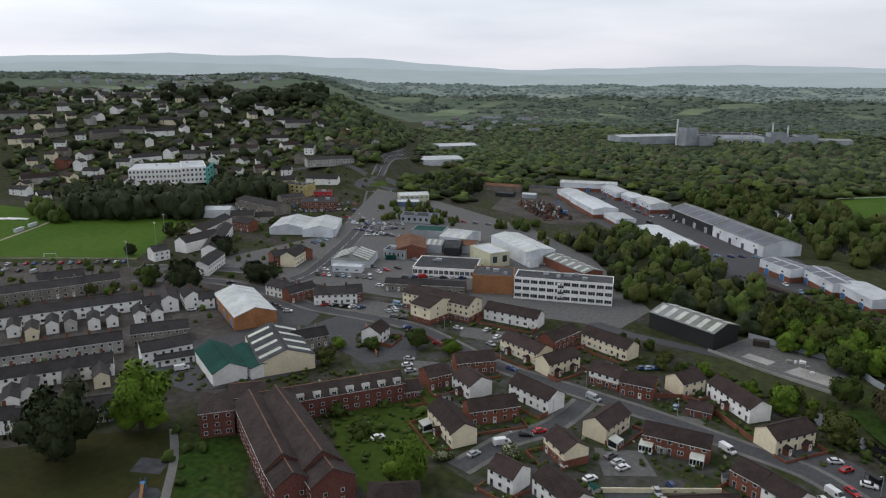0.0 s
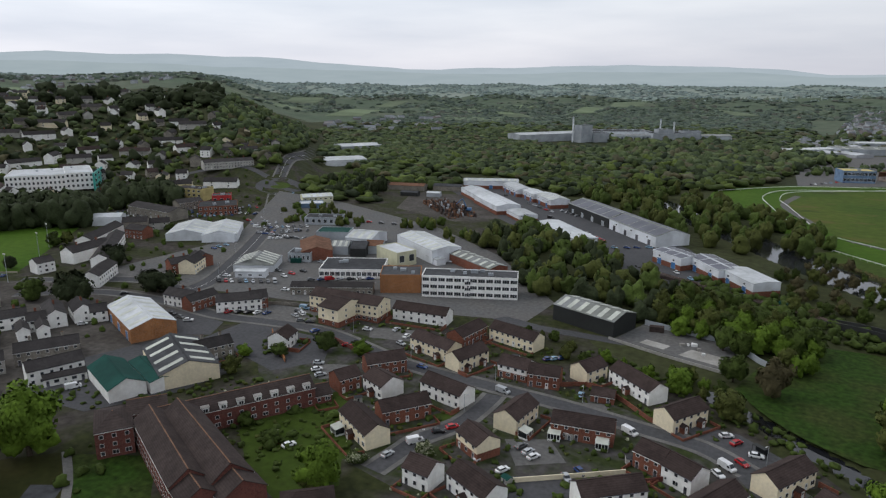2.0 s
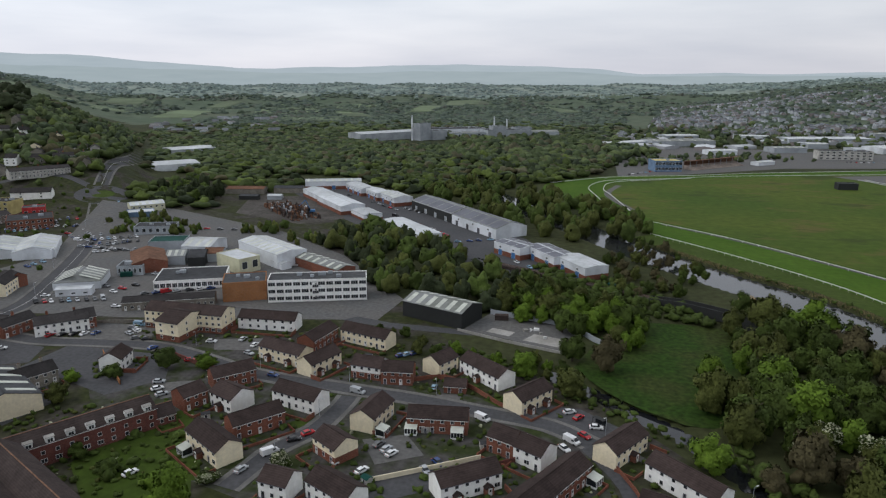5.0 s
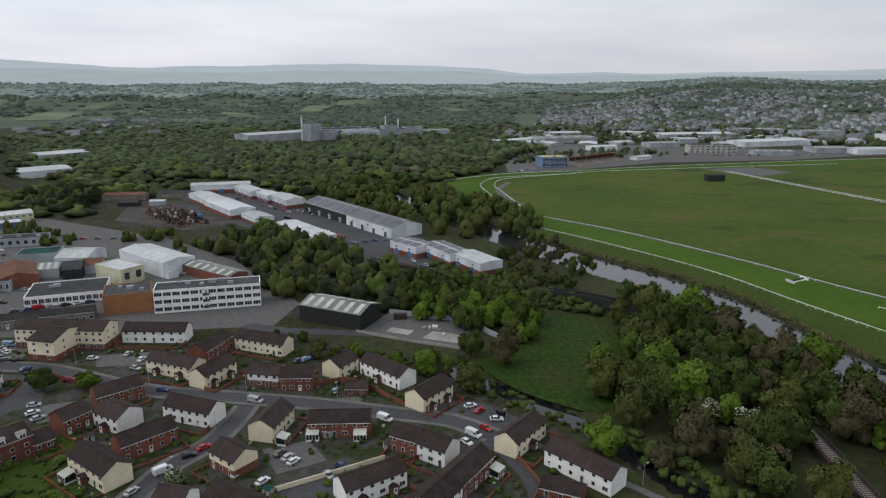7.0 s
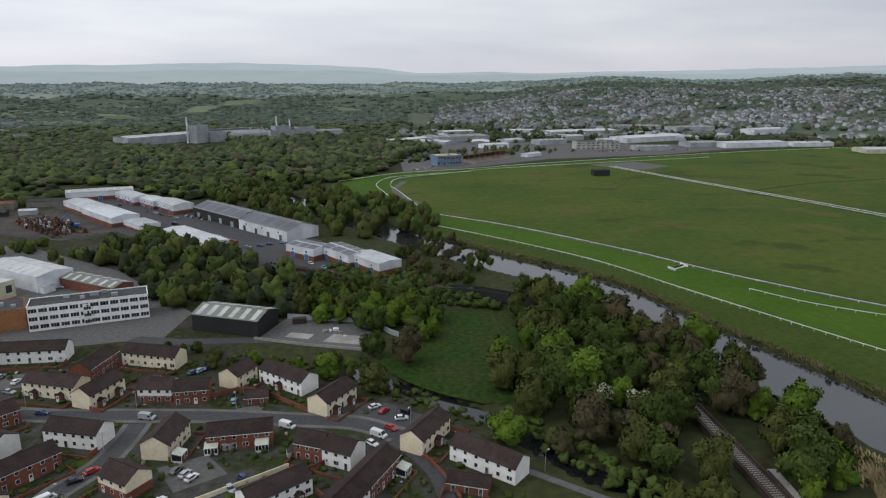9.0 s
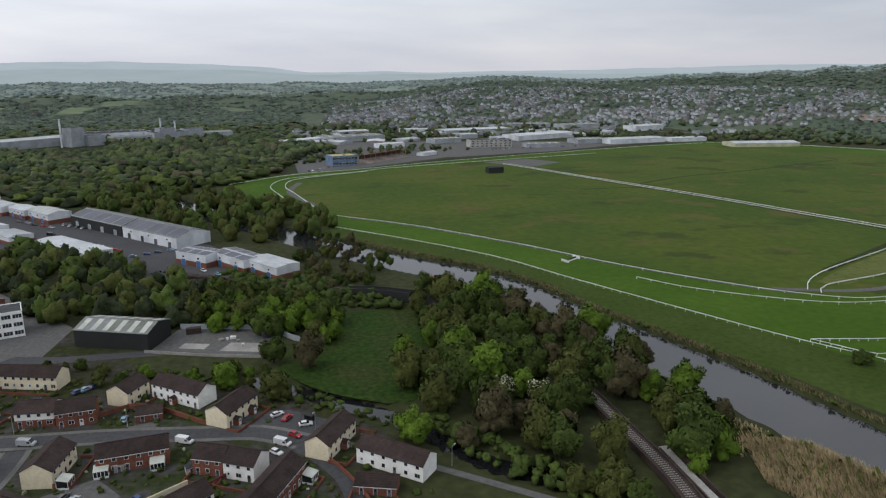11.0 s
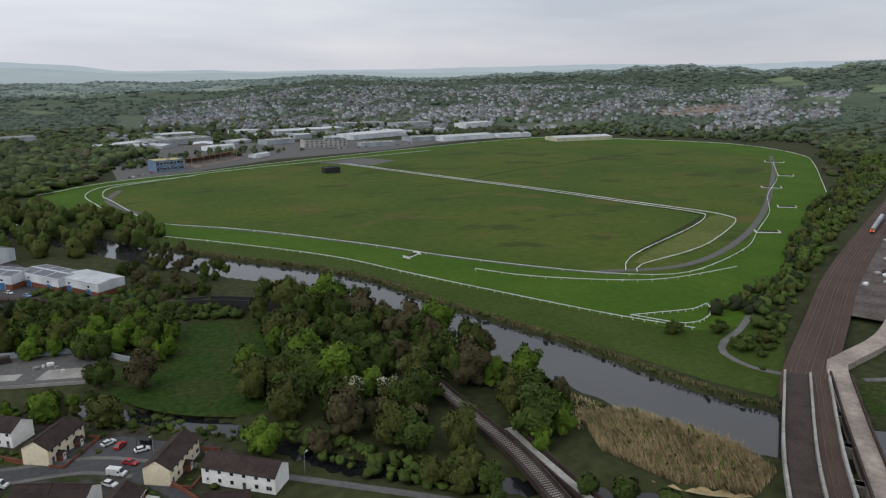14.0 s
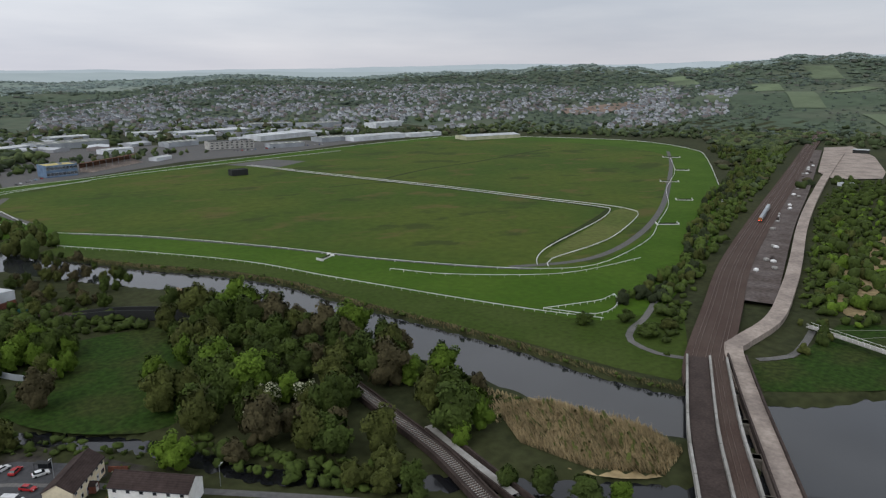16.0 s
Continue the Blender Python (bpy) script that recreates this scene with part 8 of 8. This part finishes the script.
for fx, fy in ((-526, 258), (-447, 302), (-480, 286), (-402, 256), (-384, 238), (-352, 200)):
    flood_lamp(fx, fy)


def goal(x, y, rot):
    root = tagged(new("goal"), "white football goal on the pitch", "goal", "football goals")
    root.matrix_world = pose(x, y, 0.05, 0, 0, rot)
    for a, b in (((-3.6, 0, 0), (-3.6, 0, 2.4)), ((3.6, 0, 0), (3.6, 0, 2.4)), ((-3.6, 0, 2.4), (3.6, 0, 2.4)), ((-3.6, 0, 2.4), (-3.6, 1.6, 0)), ((3.6, 0, 2.4), (3.6, 1.6, 0))):
        s = Shape()
        s.tube(a, b, 0.1, 0.1, 5)
        s.make("post", ["upvc"], root)


goal(-497, 276, 35)
goal(-480, 284, 35)
goal(-410, 186, 35)
for k in range(3):
    q = Shape()
    q.slab([(-10, -2, 0.8), (10, -2, 0.8), (9, 2, 0.7), (-9, 2, 0.7)], 0.7)
    tagged(q.make("pitch_cover", ["upvc"]), "white rain cover lying on the cricket pitch", "cover", "pitch covers").matrix_world = pose(-552 + 6 * k, 216 + 5 * k, 0.1, 0, 0, 25)
for k in range(2):
    q = Shape()
    q.box(-4, 4, -1, 1, 0, 2.2)
    q.slab([(-4.2, -1.4, 2.5), (4.2, -1.4, 2.5), (4.2, 1.2, 2.2), (-4.2, 1.2, 2.2)], 0.15)
    tagged(q.make("dugout", ["clad_white"]), "white team shelter beside the pitch", "shelter", "team shelters").matrix_world = pose(-497 - 9 * k, 208 + 13 * k, 0.05, 0, 0, 120)


def street_lamp(x, y, rot):
    root = tagged(new("street_lamp"), "slim grey street lamp beside the road", "street lamp", "street lamps")
    root.matrix_world = pose(x, y, 0.1, 0, 0, rot)
    s = Shape()
    s.tube((0, 0, 0), (0, 0, 6), 0.09, 0.06, 6)
    s.make("pole", ["clad_grey"], root)
    s = Shape()
    s.tube((0, 0, 6), (1.0, 0, 6.2), 0.05, 0.04, 5)
    s.make("arm", ["clad_grey"], root)
    s = Shape()
    s.box(0.8, 1.5, -0.13, 0.13, 6.12, 6.27)
    s.make("head", ["lamp_clear"], root)


for lx, ly, lr in ((-120, 211, -80), (-84, 208, -90), (-52, 206, -90), (-24, 201, -80), (-84, 182, 0), (-86, 156, 10), (4, 192, -120), (-155, 224, -80), (-200, 222, -90), (-250, 221, -90), (40, 164, 40), (-268, 262, 0), (-292, 300, 20), (-320, 350, 20), (-350, 392, 20)):
    street_lamp(lx, ly, lr)


def scrap_heap():
    rr = random.Random(8)
    s = Shape()
    for k in range(280):
        x, y = rr.uniform(-40, 36), rr.uniform(-16, 10)
        z, w = max(0, 2.8 - 0.05 * abs(x) + rr.uniform(-1.6, 1.2)), rr.uniform(0.4, 1.5)
        s.slab([(x - w, y - w * 0.5, z + rr.uniform(0, 1)), (x + w, y - w * 0.4, z + rr.uniform(0, 1)), (x + w * 0.8, y + w * 0.6, z + rr.uniform(0, 1)), (x - w * 0.9, y + w * 0.5, z + rr.uniform(0, 1))], z + 0.9, rr.choice([0, 0, 1, 2, 3]))
    ob = s.make("scrap_heap", ["rust_roof", "rusty_iron", "clad_grey", "rusty_iron"])
    ob.matrix_world = pose(-238, 488, 0, 0, 0, -44)
    tagged(ob, "heaps of rusty scrap metal in the yard", "scrap", kind="stuff")


scrap_heap()


def grab_crane(x, y, rot):
    root = tagged(new("grab_crane"), "blue material handler crane in the scrap yard", "crane")
    root.matrix_world = pose(x, y, 0.1, 0, 0, rot)
    s = Shape()
    s.box(-2.2, 2.2, -1.5, 1.5, 0.6, 1.4)
    s.make("chassis", ["rubber"], root)
    s = Shape()
    s.box(-2.6, 1.6, -1.4, 1.4, 1.4, 3.2)
    s.make("engine_house", ["blue_door"], root)
    s = Shape()
    s.box(1.0, 2.4, 0.2, 1.4, 2.2, 4.4)
    s.make("cab", ["car_glass"], root)
    s = Shape()
    s.tube((1.0, -0.4, 2.6), (4.5, -0.4, 10.5), 0.45, 0.35, 6)
    s.make("boom", ["blue_door"], root)
    s = Shape()
    s.tube((4.5, -0.4, 10.5), (9.5, -0.4, 6.0), 0.35, 0.25, 6)
    s.make("arm", ["blue_door"], root)
    s = Shape()
    s.tube((9.5, -0.4, 6.0), (9.6, -0.4, 3.4), 0.25, 0.9, 6)
    s.make("grab", ["rusty_iron"], root)


grab_crane(-222, 483, 200)
for bx, by, br, bm_, words in ((6, 344, -35, "green_roof", "green steel skip container by the units"), (-246, 300, 30, "green_roof", "green steel container in a yard"), (-42, 284, 10, "rusty_iron", "dark steel container in the yard")):
    box = tagged(new("container"), words, "container", "steel containers")
    box.matrix_world = pose(bx, by, 0.06, 0, 0, br)
    q = Shape()
    q.box(-3, 3, -1.2, 1.2, 0, 2.4)
    q.make("body", [bm_], box)
    for k in range(8):
        q = Shape()
        q.box(-2.75 + 0.75 * k, -2.55 + 0.75 * k, -1.26, 1.26, 0.1, 2.3)
        q.make("rib", [bm_], box)
for k in range(9):
    rr = random.Random(k)
    q = Shape()
    w = rr.uniform(0.5, 1.3)
    q.slab([(-w, -w * 0.7, 1), (w, -w * 0.6, 0.8), (w * 0.9, w * 0.7, 0.9), (-w * 0.8, w * 0.6, 1.1)], 1.0)
    tagged(q.make("rubble_bag", ["upvc" if k % 3 else "concrete"]), "pale bulk bag of rubble standing in a yard", "bulk bag", "bulk bags").matrix_world = pose(*((-30 + 2.2 * k, 270 + rr.uniform(-5, 5)) if k < 5 else (430 + 9 * k, 246 + 5 * k)), 0.05 if k < 5 else 2.5, 0, 0, rr.uniform(0, 90))
# playground slide
root = tagged(new("playground_slide"), "orange and white slide with blue steps", "slide")
root.matrix_world = pose(-151, 82.5, 0.1, 0, 0, -40)
for nm, pts, mt in (("chute", [(-2.4, -0.4, 2.0), (2.6, -0.4, 0.4), (2.6, 0.4, 0.4), (-2.4, 0.4, 2.0)], "orange_brick"), ("platform", [(-3.8, -0.7, 2.0), (-2.4, -0.7, 2.0), (-2.4, 0.7, 2.0), (-3.8, 0.7, 2.0)], "blue_door"), ("chute_end", [(2.6, -0.4, 0.4), (3.8, -0.4, 0.3), (3.8, 0.4, 0.3), (2.6, 0.4, 0.4)], "upvc")):
    q = Shape()
    q.slab(pts, 0.2)
    q.make(nm, [mt], root)
for e in (-0.6, 0.6):
    for xx in (-3.7, -2.5):
        q = Shape()
        q.tube((xx, e, 0), (xx, e, 3.0), 0.07, 0.07, 6)
        q.make("post", ["blue_door"], root)
# bushes along the creek, the railway and the estate's edge
scrub([(-60, 250), (-30, 240), (-2, 222), (16, 206), (30, 194), (26, 188), (8, 202), (-30, 230), (-64, 244)], 4.5, "leaf_mid", (1.2, 3.0), 96, "green hedge along the creek")
scrub([(40, 196), (60, 168), (90, 144), (98, 130), (86, 128), (60, 150), (40, 176)], 4.5, "leaf_mid", (1.5, 4.2), 97, "scrubby growth along the creek")
scrub([(202, 150), (226, 172), (262, 196), (272, 186), (236, 160), (212, 142)], 5, "leaf_mid", (1.5, 4.0), 98, "green bushes below the railway bank")
scrub([(300, 160), (420, 220), (520, 268), (640, 322), (640, 312), (520, 252), (430, 205), (320, 150)], 7, "leaf_mid", (1.5, 4.5), 99, "green bushes beside the access track")
scrub([(-30, 330), (30, 300), (52, 296), (30, 330), (0, 360), (-40, 390)], 5, "leaf_mid", (2, 5.5), 100, "olive scrub on the river bank")
scrub([(112, 175), (132, 176), (140, 160), (120, 150)], 4, "leaf_mid", (0.8, 2.2), 101, "low bushes among pale reeds")


def conservatory(x, y, rot, w=3.6, d=3.0):
    root = tagged(new("conservatory"), "white framed conservatory with glass roof", "conservatory", "conservatories")
    root.matrix_world = pose(x, y, 0.06, 0, 0, rot)
    q = Shape()
    q.box(-w / 2, w / 2, -d / 2, d / 2, 0, 0.6)
    q.make("base_wall", ["upvc"], root)
    q = Shape()
    q.box(-w / 2 + 0.05, w / 2 - 0.05, -d / 2 + 0.05, d / 2 - 0.05, 0.6, 2.2)
    q.make("glazing", ["car_glass"], root)
    for k in range(5):
        for e in (-1, 1):
            q = Shape()
            px = -w / 2 + w * k / 4
            q.box(px - 0.06, px + 0.06, e * d / 2 - 0.06, e * d / 2 + 0.06, 0.6, 2.2)
            q.make("mullion", ["upvc"], root)
    q = Shape()
    q.slab([(-w / 2 - 0.1, -d / 2 - 0.1, 2.35), (w / 2 + 0.1, -d / 2 - 0.1, 2.35), (w / 2 + 0.1, d / 2, 2.9), (-w / 2 - 0.1, d / 2, 2.9)], 0.12)
    q.make("roof", ["skylight"], root)


for cx, cy, cr in ((-61, 176, 80), (-53, 179, 8), (-39, 180, 8), (-112, 152, -30), (1.5, 165, 62)):
    conservatory(cx, cy, cr)


def garden_shed(x, y, rot, mat, words):
    root = tagged(new("garden_shed"), words, "shed", "garden sheds")
    root.matrix_world = pose(x, y, 0.06, 0, 0, rot)
    wall_shape(2.6, 2.0, 1.9, 0.5).make("wall", ["grey_render"], root)
    roof_shape(2.6, 2.0, 1.9, 0.5, 0.15, 0.1, th=0.08)[0].make("roof", [mat], root)
    door(root, pose(0, -1.0, 0, 0, 0, 0), "door_paint", 0.8, 1.7)


for gx, gy, gr, gm, gw in ((-49, 181, 10, "concrete", "pale roofed garden shed by a fence"), (-57, 151, -30, "green_roof", "garden shed with a green roof"), (-30, 176, 20, "felt_roof", "small garden shed with felt roof"), (-118, 172, 40, "felt_roof", "small garden shed with felt roof"), (-84, 228, 10, "felt_roof", "small garden shed with felt roof")):
    garden_shed(gx, gy, gr, gm, gw)
root = tagged(new("path_shelter"), "dark open shelter beside the parking bays", "shelter")
root.matrix_world = pose(2, 198, 0.06, 0, 0, -35)
q = Shape()
q.slab([(-2, -1, 2.5), (2, -1, 2.5), (2, 1, 2.3), (-2, 1, 2.3)], 0.12)
q.make("roof", ["black_clad"], root)
q = Shape()
q.box(-2, 2, 0.85, 0.95, 0, 2.2)
q.make("back_panel", ["car_glass"], root)
for ex in (-1.9, 1.9):
    q = Shape()
    q.tube((ex, -0.9, 0), (ex, -0.9, 2.4), 0.06, 0.06, 6)
    q.make("post", ["black_clad"], root)


# ---- stores along the railway ----
def stack_of(name, mats, size, layers, label, cat, x, y, z, rot):
    """A loose stack of slabs or sleepers, each one a piece, each layer a little askew."""
    rr = random.Random(int(x * 3 + y))
    root = tagged(new(name), label, cat, "railway stores")
    root.matrix_world = pose(x, y, z, 0, 0, rot)
    L, W, H = size
    q = Shape()
    q.box(-L / 2, L / 2, -W / 6 + 0.05, W / 6 - 0.05, 0, H - 0.03)
    key = ("sleeper", round(L, 2), round(W, 2), mats[0])
    keep(key, q, "sleeper", mats)
    for k in range(layers):
        for j in (-1, 0, 1):
            shared(key, root, pose(rr.uniform(-0.15, 0.15), j * W / 3 + rr.uniform(-0.05, 0.05), k * H, 0, 0, rr.uniform(-1, 1)))


def bulk_bag(x, y, z, rot, rr):
    """A full sack: a slumped body with a rounded top and four tied corners."""
    q = Shape()
    w = rr.uniform(0.9, 1.3)
    q.v = [(sx * w * k, sy * w * k, h) for k, h in ((0.9, 0), (1.08, 0.5), (1.0, 1.2), (0.6, 1.6)) for sx, sy in ((-1, -1), (1, -1), (1, 1), (-1, 1))]
    q.f = [(4 * k + j, 4 * k + (j + 1) % 4, 4 * k + 4 + (j + 1) % 4, 4 * k + 4 + j) for k in range(3) for j in range(4)] + [(12, 13, 14, 15)]
    q.i = [0] * len(q.f)
    tagged(q.make("bulk_bag", ["upvc" if rr.random() < 0.6 else "concrete"]), "pale bulk bag of ballast beside the sidings", "bulk bag", "bulk bags").matrix_world = pose(x, y, z, 0, 0, rot)


rr = random.Random(77)
yard = curve_points([(345, 200), (470, 265), (620, 338), (780, 417), (900, 476)], 4)
for k in range(18):
    p = yard[min(len(yard) - 1, int(len(yard) * (rr.random() ** 1.3) * 0.95))]
    bulk_bag(p[0] + rr.uniform(-5, 5), p[1] + rr.uniform(-3.5, 3.5), 2.35, rr.uniform(0, 90), rr)
for k in range(14):
    p = yard[int(len(yard) * rr.uniform(0.02, 0.9))]
    stack_of("sleeper_stack", ["rusty_iron" if k % 2 else "concrete"], (rr.uniform(4, 9), rr.uniform(2, 3), 0.3), rr.choice([2, 3, 4]), "stack of old timber sleepers beside the sidings" if k % 2 else "stack of pale concrete sleepers beside the sidings", "sleepers", p[0] + rr.uniform(-4, 4), p[1] + rr.uniform(-3, 3), 2.35, 27 + rr.uniform(-6, 6))


# ---- rows of cars in the works' yards ----
rr = random.Random(91)
for ax, ay, bx, by, n in [(-462, 394, -424, 409, 8), (-397, 387, -363, 396, 7), (-315, 356, -291, 369, 7), (-299, 339, -279, 350, 5), (-257, 260, -241, 271, 6), (-189, 228, -186, 234, 3)]:
    turn = math.degrees(math.atan2(by - ay, bx - ax)) + 90
    for k in range(n):
        t = (k + rr.uniform(-0.15, 0.15)) / max(1, n - 1)
        x, y = ax + (bx - ax) * t, ay + (by - ay) * t
        if all((x - f[0]) ** 2 + (y - f[1]) ** 2 > (3 + f[3] / 2) ** 2 for f in FOOT):
            car(x, y, turn + rr.uniform(-6, 6), rr.choice(["white", "silver", "grey", "black", "blue", "red", "white"]))
